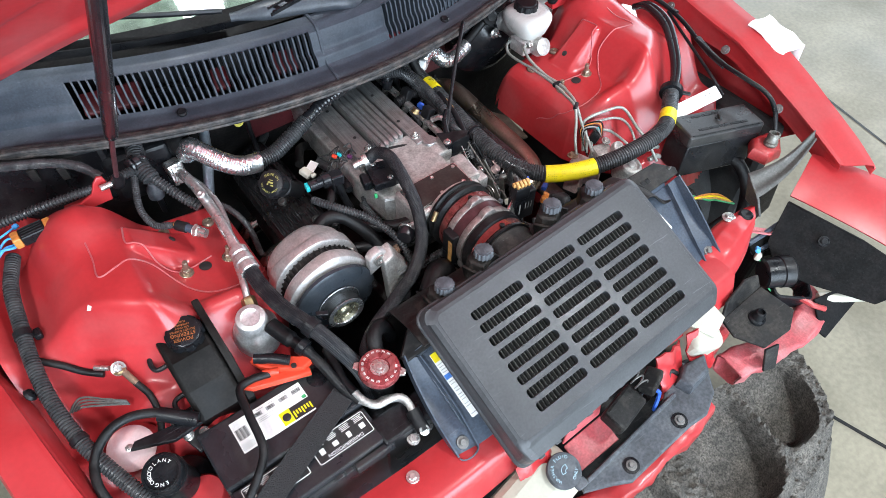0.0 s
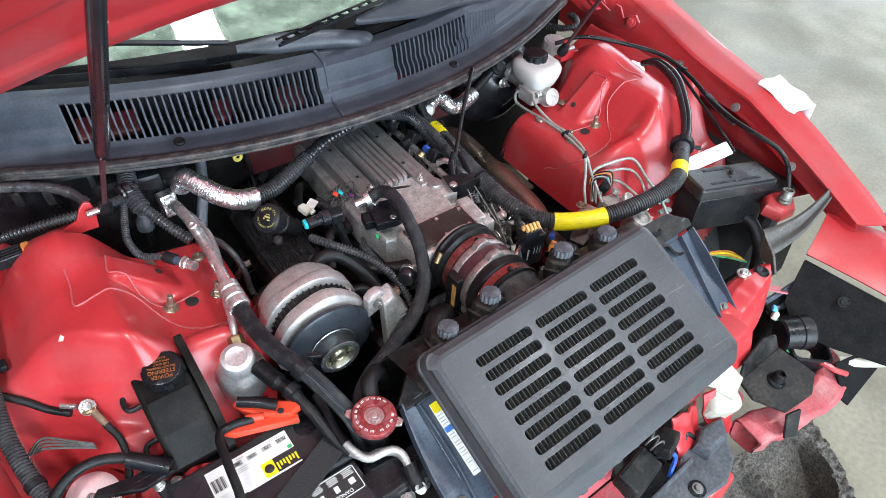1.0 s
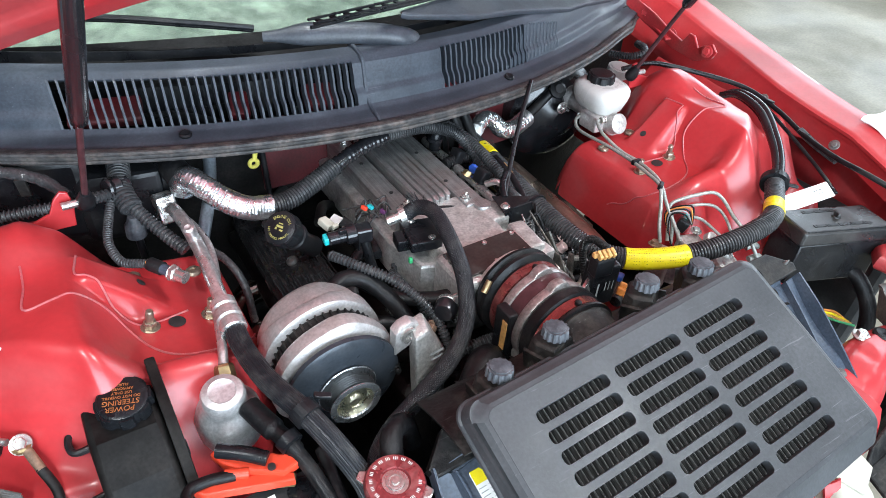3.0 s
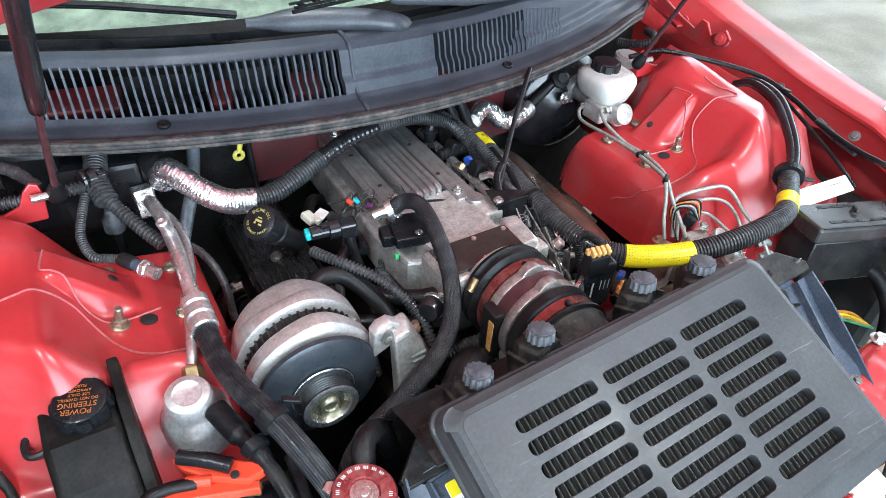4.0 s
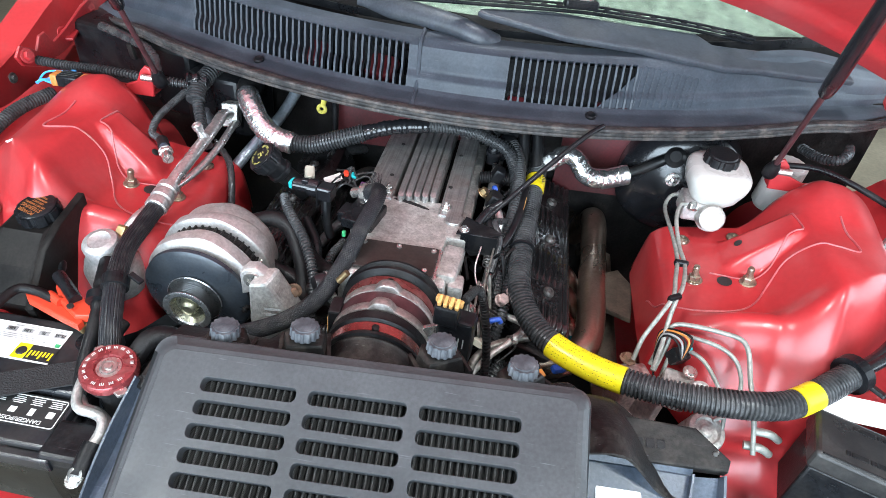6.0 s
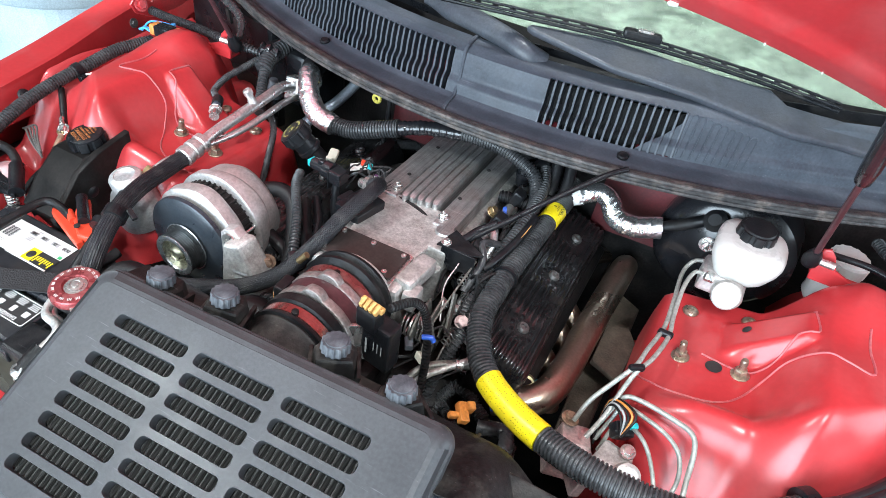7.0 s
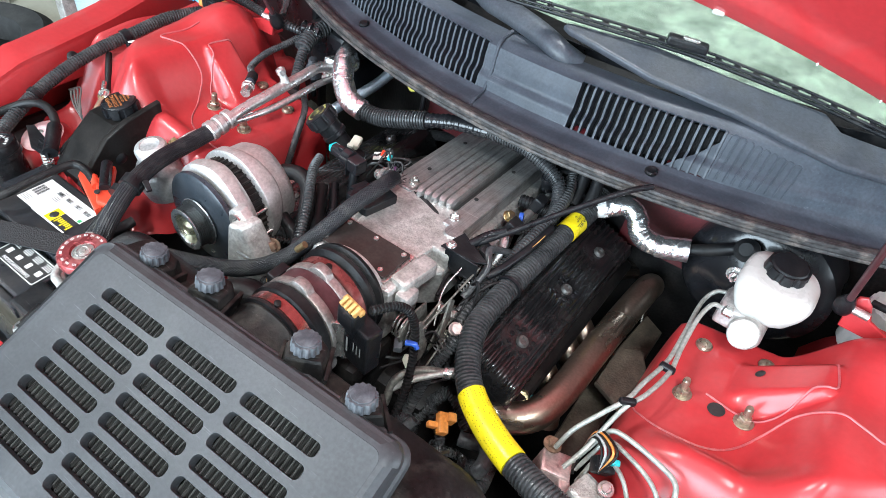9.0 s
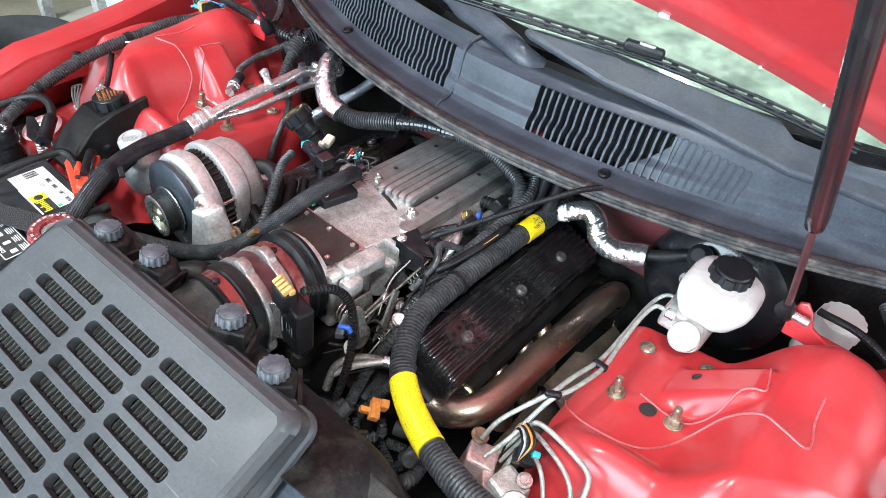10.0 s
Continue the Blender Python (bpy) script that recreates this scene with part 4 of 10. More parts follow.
    # added blocks: body red glimpsed through the slots, with shade in their colour
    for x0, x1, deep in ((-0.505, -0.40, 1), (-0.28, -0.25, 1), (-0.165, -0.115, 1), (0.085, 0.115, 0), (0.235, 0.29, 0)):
        part("shaded_red_block", rbox(bmesh.new(), (x1 - x0, 0.045, 0.020), pose((x0 + x1) / 2, cowl_y((x0 + x1) / 2) + 0.108, 0.962, 30, 0, -12), 0.004) if deep else rbox(bmesh.new(), (x1 - x0, 0.020, 0.012), pose((x0 + x1) / 2, cowl_y((x0 + x1) / 2) + 0.073, 0.951, 20, 0, 6), 0.004), "shade_red", car)
    # gutter between the cowl and the glass, with a cream sealing strip
    gt = bmesh.new()
    sheet(gt, lambda u, v: Vector((-0.80 + 1.6 * u, cowl_y(-0.8 + 1.6 * u) + 0.149 + 0.10 * v, 0.999 - 0.03 * sstep(0, 0.3, v) - 0.05 * sstep(0.55, 0.80, abs(-0.8 + 1.6 * u)))), 60, 6)
    part("gutter", gt, "black_dusty", car)
    part("sealing_strip", tube(bmesh.new(), [(x, cowl_y(x) + 0.168, 0.995) for x in (0.10, 0.2, 0.3, 0.4, 0.48)], 0.007, 10, 0.01, squash=0.6), "strip", car, "aged cream sealing strip")
    # rubber hood seal with a lip
    sl = bmesh.new()
    line = [(x, cowl_y(x) + 0.012 + 0.02 * sstep(0.68, 0.80, abs(x)), 0.9375 - 0.03 * sstep(0.6, 0.82, abs(x))) for x in [i * 0.041 for i in range(-20, 21)]]
    tube(sl, [(x, y, z + 0.002) for x, y, z in line], 0.0100, 14, 0.012)
    tube(sl, [(x, y - 0.010, z + 0.009) for x, y, z in line], 0.0045, 8, 0.012)
    tube(sl, [(x, y - 0.010, z - 0.003) for x, y, z in line], 0.0035, 8, 0.012)
    part("hood_seal", sl, "seal", car, "long weathered black rubber hood seal")
    fw = bmesh.new()
    sheet(fw, lambda u, v: Vector((-0.80 + 1.6 * u, cowl_y(-0.8 + 1.6 * u) * 0.5 + 0.24 + 0.02 * v, 0.35 + 0.585 * v)), 40, 12)
    thicken(part("firewall", fw, "dark", car, "dark insulated firewall behind the engine"), 0.004)
    # red panels under the cowl, shade painted in as dark maroon
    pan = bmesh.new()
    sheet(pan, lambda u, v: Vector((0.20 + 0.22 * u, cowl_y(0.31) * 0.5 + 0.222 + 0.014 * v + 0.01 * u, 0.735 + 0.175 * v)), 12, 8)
    thicken(part("firewall_panel", pan, "shade_red", car, "red firewall panel, its shade put into the colour"), 0.004)
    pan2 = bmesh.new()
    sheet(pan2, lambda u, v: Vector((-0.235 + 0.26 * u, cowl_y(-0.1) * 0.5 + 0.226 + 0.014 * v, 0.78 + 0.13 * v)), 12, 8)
    thicken(part("firewall_panel", pan2, "shade_red", car, "red firewall panel, its shade put into the colour"), 0.004)
    lip = bmesh.new()
    sheet(lip, lambda u, v: Vector((-0.78 + 1.56 * u, cowl_y(-0.78 + 1.56 * u) + 0.018 + 0.12 * v, 0.931 - 0.010 * v)), 60, 4)
    thicken(part("cowl_edge", lip, "black_dusty", car), 0.003)


build_cowl()


def screen_at(x, s):
    """Point of the windscreen, s metres up from its lower edge."""
    y0 = cowl_y(x * 0.92) + 0.20
    return Vector((x * (1 - 0.10 * s), y0 + s * math.cos(radians(30)), 1.022 + s * math.sin(radians(30)) - 0.03 * (x / 0.75) ** 2))


def build_screen():
    ws = part("windscreen", sheet(bmesh.new(), lambda u, v: screen_at(-0.74 + 1.48 * u, 0.95 * v), 40, 30), "glass", car, "green tinted windscreen with fine scratches", 60)
    thicken(ws, 0.005)
    ws.visible_shadow = False
    band = bmesh.new()
    sheet(band, lambda u, v: screen_at(-0.74 + 1.48 * u, -0.03 + 0.055 * v + 0.03 * abs(u - 0.5) * v) + Vector((0, 0, 0.002)), 40, 3)
    part("black_border", band, "web", car)
    dash = bmesh.new()
    sheet(dash, lambda u, v: Vector((-0.72 + 1.44 * u, cowl_y(-0.72 + 1.44 * u) + 0.24 + 0.62 * v, 0.995 + 0.05 * math.sin(v * 2.6) + 0.02 * math.sin(u * 9) * v)), 30, 20)
    thicken(part("dashboard", dash, "dash", car, "dull grey-green dashboard under the glass"), 0.01)
    roof = bmesh.new()
    sheet(roof, lambda u, v: screen_at(-0.70 + 1.4 * u, 0.95) + Vector((0, 0.9 * v, 0.05 * math.sin(v * 3.1))), 20, 12)
    thicken(part("roof", roof, "red", car), 0.01)
    part("rear_panel", rbox(bmesh.new(), (1.44, 0.05, 0.9), pose(0, 2.0, 0.95), 0.01), "dash", car)
    for x in (0.745, -0.745):
        part("door", rbox(bmesh.new(), (0.05, 1.4, 0.55), pose(x, 1.35, 0.72), 0.01), "red", car)
    part("cabin_floor", rbox(bmesh.new(), (1.44, 1.4, 0.05), pose(0, 1.35, 0.45), 0.01), "dash", car)
    for side in (1, -1):
        pil = tube(bmesh.new(), [screen_at(side * 0.75, -0.03) + Vector((0, 0, -0.01)), screen_at(side * 0.75, 0.5), screen_at(side * 0.75, 0.97)], 0.03, 12, 0.05)
        part("pillar", pil, "red", car)

    # wiper on the driver's side: wide black arm, slotted blade and its clip
    along = Vector((-0.58, -0.175, 0.05)).normalized()
    up = Vector((0.1463, -0.2087, 0.9670)).normalized()
    across = up.cross(along)
    am = Matrix.Translation((0.60, 0.440, 1.035)) @ Matrix((along, across, up)).transposed().to_4x4()
    wb = prism(bmesh.new(), [(0.613, 0.014), (0.608, 0.006), (0.483, -0.008), (0.355, 0.004), (0.225, 0.010), (0.201, 0.037), (0.128, 0.041), (0.02, 0.046), (-0.05, 0.06), (-0.05, 0.10), (0.03, 0.102), (0.128, 0.097), (0.196, 0.101), (0.347, 0.072), (0.469, 0.061), (0.603, 0.022)], -0.012, 0.0, am, 0.004, 3)
    w = part("wiper_arm", wb, "wiper", car, "wide matte black wiper arm")
    line = spline([(-0.16, 0.205, 1.105), (0.021, 0.263, 1.096), (0.148, 0.308, 1.087), (0.221, 0.330, 1.081), (0.363, 0.362, 1.066), (0.449, 0.375, 1.055), (0.49, 0.380, 1.050)], 0.004)
    bl = bmesh.new()
    for off, dz, r in ((-0.006, 0.0, 0.0022), (0.006, 0.002, 0.0022), (0.0, -0.008, 0.003)):
        tube(bl, [p + Vector((-0.3 * off, off, dz)) for p in line], r, 8, straight=True)
    bd = part("wiper_blade", bl, "black", w)
    for k in range(4, len(line) - 4, 7):
        t = (line[k + 1] - line[k - 1]).normalized()
        q = Matrix(((t.x, -t.y, 0, line[k].x), (t.y, t.x, 0, line[k].y), (t.z, 0, 1, line[k].z), (0, 0, 0, 1)))
        part("blade_web", rbox(bmesh.new(), (0.010, 0.012, 0.003), q, 0.001, 1), "black", bd)
    mid = line[int(len(line) * 0.535)]
    clip = part("blade_clip", rbox(bmesh.new(), (0.060, 0.020, 0.014), pose(mid.x, mid.y, mid.z + 0.006, 0, 4, 19), 0.004), "black", bd)
    part("clip_pin", rbox(bmesh.new(), (0.024, 0.008, 0.004), pose(mid.x + 0.004, mid.y - 0.002, mid.z + 0.0145, 0, 4, 19), 0.001), "steel", clip)
    # the other wiper and its moulded pivot cover
    pc = bmesh.new()
    tube(pc, [(-0.20, 0.318, 1.048), (-0.10, 0.285, 1.052), (-0.02, 0.262, 1.048), (0.025, 0.250, 1.040), (0.052, 0.262, 1.026)], lambda s, u: 0.021 * (1 - 0.2 * u) * (0.4 + 0.6 * sstep(0, 0.3, u)), 14, 0.008, squash=0.7)
    w2 = part("wiper_arm", pc, "wiper", car, "moulded black wiper arm and pivot cover")
    b2 = bmesh.new()
    tube(b2, [(-0.21, 0.325, 1.062), (-0.30, 0.355, 1.072), (-0.42, 0.41, 1.078), (-0.60, 0.50, 1.072)], 0.005, 8, 0.01)
    tube(b2, [(-0.21, 0.333, 1.055), (-0.30, 0.363, 1.065), (-0.42, 0.418, 1.071), (-0.60, 0.508, 1.065)], 0.0035, 8, 0.01)
    part("wiper_blade", b2, "black", w2)


build_screen()


# ---- chassis, radiator support and the lower front ----
def build_front():
    ch = part("chassis", rbox(bmesh.new(), (1.30, 1.0, 0.05), pose(0, -0.05, 0.22), 0.01), "dark", car)
    for side in (1, -1):
        part("frame_rail", rbox(bmesh.new(), (0.09, 0.95, 0.14), pose(side * 0.40, -0.12, 0.42), 0.015), "red_dull", car)
        part("wheel_housing", rbox(bmesh.new(), (0.05, 0.7, 0.45), pose(side * 0.82, 0.0, 0.5), 0.02), "tyre", car)
        wh = part("wheel", lathe(bmesh.new(), [(0.20, -0.10), (0.29, -0.11), (0.315, -0.08), (0.32, 0.0), (0.315, 0.08), (0.29, 0.11), (0.20, 0.10), (0.19, 0.0)], aim((side * 0.74, 0.02, 0.321), (1, 0, 0)), 40), "tyre", car)
        part("rim", lathe(bmesh.new(), [(0.195, -0.08), (0.12, -0.05), (0.05, -0.06), (0, -0.06)], aim((side * 0.74, 0.02, 0.321), (-side, 0, 0)), 32), "cast", wh)
    # curved red radiator support
    def rs(u, v):
        x = -0.60 + 0.95 * u
        c = abs(x) / 0.6
        y = -0.475 + 0.005 * math.cos(x * 9) - 0.10 * v
        z = 0.738 + 0.008 * math.sin(v * 3.1) - 0.05 * sstep(0.75, 1.0, v) - 0.01 * (1 - c)
        return Vector((x, y, z - 0.02 * sstep(0.8, 1.0, c)))
    sup = thicken(part("radiator_support", sheet(bmesh.new(), rs, 50, 14), "red", car, "red sheet metal radiator support bar", 50), 0.004)
    def gus(u, v):
        a, b, c, d = Vector((0.305, -0.490, 0.730)), Vector((0.385, -0.448, 0.742)), Vector((0.455, -0.440, 0.742)), Vector((0.540, -0.461, 0.736))
        e, f, g, h = Vector((0.295, -0.566, 0.724)), Vector((0.372, -0.556, 0.732)), Vector((0.425, -0.540, 0.736)), Vector((0.492, -0.506, 0.732))
        w0, w1, w2, w3 = (1 - u) ** 3, 3 * u * (1 - u) ** 2, 3 * u * u * (1 - u), u ** 3
        p = (a * w0 + b * w1 + c * w2 + d * w3).lerp(e * w0 + f * w1 + g * w2 + h * w3, v)
        p.z += 0.009 * sstep(0.10, 0.3, v) * (1 - sstep(0.62, 0.85, v)) * sstep(0.05, 0.25, u) - 0.022 * sstep(0.86, 1.0, v) - 0.016 * (1 - sstep(0.0, 0.10, v))
        p.z += 0.004 * noise.noise((p.x * 26, p.y * 26, 2)) + 0.0008 * noise.noise((p.x * 70, p.y * 70, 5))
        return p
    gs = thicken(part("gusset", sheet(bmesh.new(), gus, 44, 26), "red", sup, "dented red pressed gusset", 50), 0.003)
    tongue = sheet(bmesh.new(), lambda u, v: Vector((0.480 + 0.062 * u + 0.004 * v, -0.478 - 0.040 * u - 0.026 * v, 0.722 - 0.020 * u - 0.006 * math.sin(v * 3.1) * (1 - u))), 14, 8)
    thicken(part("tongue", tongue, "red_dusty", gs), 0.003)
    part("bushing", lathe(bmesh.new(), [(0.015, 0), (0.015, 0.004), (0.011, 0.007), (0.005, 0.006), (0, 0.003)], aim((0.492, -0.477, 0.741), (0, 0, 1)), 22), "black", sup)
    bolt(sup, (0.456, -0.461, 0.744), r=0.009, h=0.009, washer=0.014)
    bolt(sup, (-0.374, -0.503, 0.742), r=0.0062, h=0.006, washer=0.0105)
    # bumper beam below, in two lengths with an open end between them
    for pts, mt in (([(-0.60, -0.655, 0.540), (-0.3, -0.685, 0.548), (0.0, -0.690, 0.552), (0.14, -0.680, 0.556), (0.20, -0.672, 0.558)], "red"), ([(0.285, -0.660, 0.575), (0.36, -0.676, 0.578), (0.44, -0.690, 0.580), (0.51, -0.690, 0.588), (0.56, -0.655, 0.60)], "red_dusty")):
        mid = spline(pts, 0.012)

        def channel(u, v, inset=0.0):
            q = u * (len(mid) - 1)
            i = min(int(q), len(mid) - 2)
            g = 2 * math.pi * v
            cy = math.copysign(abs(math.cos(g)) ** 0.35, math.cos(g)) * (0.030 - inset)
            cz = math.copysign(abs(math.sin(g)) ** 0.35, math.sin(g)) * (0.026 - inset)
            p = mid[i].lerp(mid[i + 1], q - i) + Vector((0, cy, cz))
            d = 0.010 * noise.noise((p.x * 16, p.y * 16, p.z * 16)) + 0.004 * noise.noise((p.x * 50, p.y * 50, p.z * 50))
            return p + Vector((0, d, d))
        bm = bmesh.new()
        sheet(bm, channel, len(mid), 40)
        sheet(bm, lambda u, v: channel(u, v, 0.004), len(mid), 40)
        part("bumper_beam", bm, mt, car, "dusty red bumper beam, open at its end")
    for x in (-0.2, 0.13, 0.22):
        br = bmesh.new()
        sheet(br, lambda u, v: Vector((x - 0.03 + 0.075 * u, -0.585 - 0.05 * v - 0.006 * math.sin(u * 3.1) + 0.012 * noise.noise((u * 3 + x * 9, v * 4, 1)), 0.715 - 0.10 * v + 0.016 * noise.noise((u * 3, x * 20, v)) - 0.02 * u * u)), 12, 10)
        thicken(part("support_bracket", br, "red", car), 0.004)
    # valance strip in black plastic with bolts
    st = bmesh.new()
    prism(st, [(0.232, -0.618), (0.185, -0.684), (0.14, -0.704), (0.10, -0.700), (0.037, -0.702), (-0.06, -0.706), (-0.09, -0.690), (-0.140, -0.668), (-0.135, -0.652), (0.006, -0.646), (0.085, -0.640), (0.122, -0.622), (0.16, -0.602), (0.20, -0.604)], 0.628, 0.642, None, 0.004)
    prism(st, [(0.225, -0.622), (0.20, -0.655), (0.14, -0.660), (0.13, -0.63), (0.165, -0.610)], 0.640, 0.668, None, 0.006, top_scale=0.8)
    rbox(st, (0.24, 0.008, 0.03), pose(-0.01, -0.651, 0.648, 8, 0, 4), 0.003)
    vs = part("valance_strip", st, "valance", car, "bent dusty grey-black plastic valance strip")
    for x, y in ((0.087, -0.681), (-0.044, -0.685)):
        part("slot_washer", lathe(bmesh.new(), [(0.015, 0), (0.015, 0.002), (0.008, 0.0025)], aim((x, y, 0.642), (0, 0, 1)), 20), "black", vs)
        bolt(vs, (x, y, 0.644), r=0.006, h=0.006, washer=0.010, material="dull_bolt")
    tray = plate3([(-0.118, -0.590, 0.650), (-0.120, -0.640, 0.646), (-0.030, -0.640, 0.650), (-0.030, -0.590, 0.658)], 0.004)
    part("nose_tray", tray, "red_dusty", car, "chalky pink-red tray behind the valance")
    part("tray_flange", plate3([(-0.118, -0.588, 0.652), (-0.030, -0.588, 0.660), (-0.030, -0.584, 0.690), (-0.110, -0.584, 0.676)], 0.004), "red_dusty", car)
    # added dark sheet hides the bright floor, darkening the gap like shade
    part("dark_filler", rbox(bmesh.new(), (0.40, 0.13, 0.012), pose(0.04, -0.610, 0.560, 6, 0, 2), 0.004), "black_dusty", car, "added dark sheet below the hood latch, in place of shade")
    for x0, y0 in ((0.00, -0.600), (0.035, -0.612), (0.075, -0.600), (0.11, -0.615)):
        part("latch_lead", tube(bmesh.new(), [(x0, y0, 0.60), (x0 + 0.008, y0 - 0.008, 0.640), (x0 + 0.022, y0 + 0.006, 0.668), (x0 + 0.040, y0 - 0.004, 0.650), (x0 + 0.052, y0, 0.60)], 0.0042, 8), "black", car)
    latch = bmesh.new()
    rbox(latch, (0.08, 0.045, 0.03), pose(-0.01, -0.615, 0.70, 10, 6, 12), 0.006)
    rbox(latch, (0.05, 0.03, 0.02), pose(0.06, -0.61, 0.715, -14, 5, 20), 0.004)
    la = part("hood_latch", latch, "black_dusty", car)
    part("latch_spring", tube(bmesh.new(), [(0.03 + 0.012 * math.cos(k * 0.7), -0.612 + 0.0012 * k, 0.735 + 0.012 * math.sin(k * 0.7)) for k in range(40)], 0.0016, 6, 0.003), "dull_bolt", la)
    part("latch_wire", tube(bmesh.new(), [(0.05, -0.62, 0.71), (0.07, -0.63, 0.69), (0.06, -0.64, 0.65)], 0.004, 6), "blue", la)


build_front()


# ---- air cleaner over the radiator ----
LID = Matrix.Translation((0.009, -0.480, 0.862)) @ Matrix(((0.9982, -0.0497, -0.0352, 0), (0.0312, 0.9254, -0.3782, 0), (0.0507, 0.3764, 0.9253, 0), (0, 0, 0, 1))) @ Matrix.Scale(1.055, 4)


LEVEL = LID @ Matrix.Scale(1 / 1.055, 4)


def skirt(x, y, z):
    """The side wall is deeper at the front and on the driver's side."""
    if z < -0.012:
        z *= 1 + 0.25 * x / 0.235 - 0.35 * y / 0.135
        x -= 0.013 * ramp(0.1, 0.2, x) * ramp(-0.010, -0.03, z)
        x += 0.008 * ramp(-0.1, -0.2, x) * ramp(0.05, -0.10, y)
        y -= (0.010 + 0.006 * ramp(0.1, -0.2, x)) * ramp(-0.05, -0.12, y)
    return LID @ Vector((x, y, z))


def channel(inner, outer, wall, floor_drop, n=28):
    """An open trough between two lines of points, with thin upright walls and a closed front end."""
    a, b = spline(inner, 0.002), spline(outer, 0.002)
    rows = []
    bm = bmesh.new()
    for i in range(n + 1):
        p, q = a[round((len(a) - 1) * i / n)], b[round((len(b) - 1) * i / n)]
        w = (q - p).normalized() * 0.0028
        u = i / n
        h = wall * (1 - 0.45 * u)
        up = Vector((0, 0, 1))
        drop = floor_drop * math.sin(math.pi * min(1.0, u * 1.25)) if u < 0.8 else 0.0
        f = -up * drop
        rows.append([bm.verts.new(LEVEL @ v) for v in (p - w - up * 0.012, p - w + up * h, p + up * h, p + w * 0.6 + f, p.lerp(q, 0.5) + f * 1.1, q - w * 0.6 + f, q + up * h, q + w + up * h, q + w - up * 0.012)])
    for r0, r1 in zip(rows, rows[1:]):
        for k in range(8):
            bm.faces.new((r0[k], r0[k + 1], r1[k + 1], r1[k]))
    return thicken_bm(bm, 0.0015)


def build_air_cleaner():
    ac = thing("air_cleaner", (0.009, -0.48, 0.72), "grey slotted air cleaner cover over a black pleated filter", "air cleaner")
    slots = []
    for r in range(8):
        v = 0.0788 - 0.0233 * r
        for c in (-1, 0, 1):
            slots.append(round_rect(0.0988, 0.0146, 0.0056, 4, 0.1113 * c - 0.0025, v))
    top = bmesh.new()
    prism(top, round_rect(0.422, 0.222, 0.012, 6), -0.0125, 0.0, LID, 0.0008, 1, holes=slots)
    # rolled rim, side walls and a thin lip at their foot
    rings = []
    for w, h, r, z in ((0.4219, 0.2219, 0.012, -0.0002), (0.432, 0.232, 0.014, -0.0012), (0.444, 0.244, 0.016, -0.006), (0.452, 0.252, 0.018, -0.0125), (0.456, 0.256, 0.018, -0.022), (0.461, 0.261, 0.019, -0.043), (0.466, 0.266, 0.020, -0.046), (0.468, 0.268, 0.020, -0.052), (0.460, 0.260, 0.019, -0.052), (0.452, 0.252, 0.018, -0.024), (0.43, 0.23, 0.012, -0.006)):
        rings.append([top.verts.new(skirt(x, y, z)) for x, y in round_rect(w, h, r, 6)])
    for a, b in zip(rings, rings[1:]):
        for k in range(len(a)):
            top.faces.new((a[k], a[(k + 1) % len(a)], b[(k + 1) % len(a)], b[k]))
    cover = part("cover", top, "lid", ac, "grey moulded cover with three columns of slots", 42)
    # clips along the front rim
    for i in range(11):
        x = -0.19 + 0.038 * i
        part("rim_clip", rbox(bmesh.new(), (0.011, 0.006, 0.010), Matrix.Translation(skirt(x, -0.1345, -0.050)) @ LID.to_3x3().to_4x4(), 0.0015), "lid", cover)
    fl = bmesh.new()
    n = 58

    def f(u, v):
        x = -0.205 + 0.41 * u
        ph = 2 * ((u * n) % 1.0) - 1
        return LID @ Vector((x, -0.115 + 0.225 * v, -0.0225 + 0.0085 * max(0.0, 1 - (abs(ph) / 0.80) ** 2.4)))

    sheet(fl, f, n * 10, 4)
    part("filter_element", fl, "pleat", ac, "black pleated filter under fine wire mesh", 50)
    body = bmesh.new()
    rbox(body, (0.435, 0.24, 0.05), LID @ pose(0, 0, -0.070), 0.012, taper=0.92)
    rbox(body, (0.40, 0.12, 0.09), pose(0.005, -0.45, 0.765), 0.01)
    part("lower_housing", body, "black", ac)
    # side ducts: a flat panel under the lid's edge, then an open trough that bolts down to the radiator support
    for side, inner, outer, panel, bolt_at in (
            (1, ((0.362, 0.080, -0.108), (0.354, 0.03, -0.112), (0.345, -0.03, -0.120), (0.340, -0.086, -0.130)), ((0.392, 0.082, -0.106), (0.389, 0.03, -0.110), (0.383, -0.03, -0.118), (0.378, -0.088, -0.130)),
             ((0.19, 0.082, -0.098), (0.362, 0.082, -0.110), (0.340, -0.088, -0.134), (0.19, -0.07, -0.112)), (0.362, -0.075, -0.129)),
            (-1, ((-0.262, 0.084, -0.078), (-0.260, 0.03, -0.080), (-0.260, -0.03, -0.083), (-0.264, -0.087, -0.088)), ((-0.281, 0.097, -0.078), (-0.291, 0.04, -0.080), (-0.297, -0.02, -0.083), (-0.298, -0.083, -0.088)),
             ((-0.19, 0.090, -0.082), (-0.262, 0.084, -0.084), (-0.264, -0.088, -0.092), (-0.19, -0.088, -0.092)), (-0.280, -0.069, -0.087))):
        d = part("side_duct", channel([Vector(p) for p in inner], [Vector(p) for p in outer], 0.015, 0.012), "duct", ac, "blue-grey plastic side duct with upright walls")
        Q = [LEVEL @ Vector(p) for p in panel]
        part("panel", plate3(Q if side > 0 else Q[::-1], 0.005), "duct", d)
        # raised rim across the back of the panel and a step beside the trough
        rim = bmesh.new()
        a, b = LEVEL @ Vector(panel[0]), LEVEL @ Vector(panel[1])
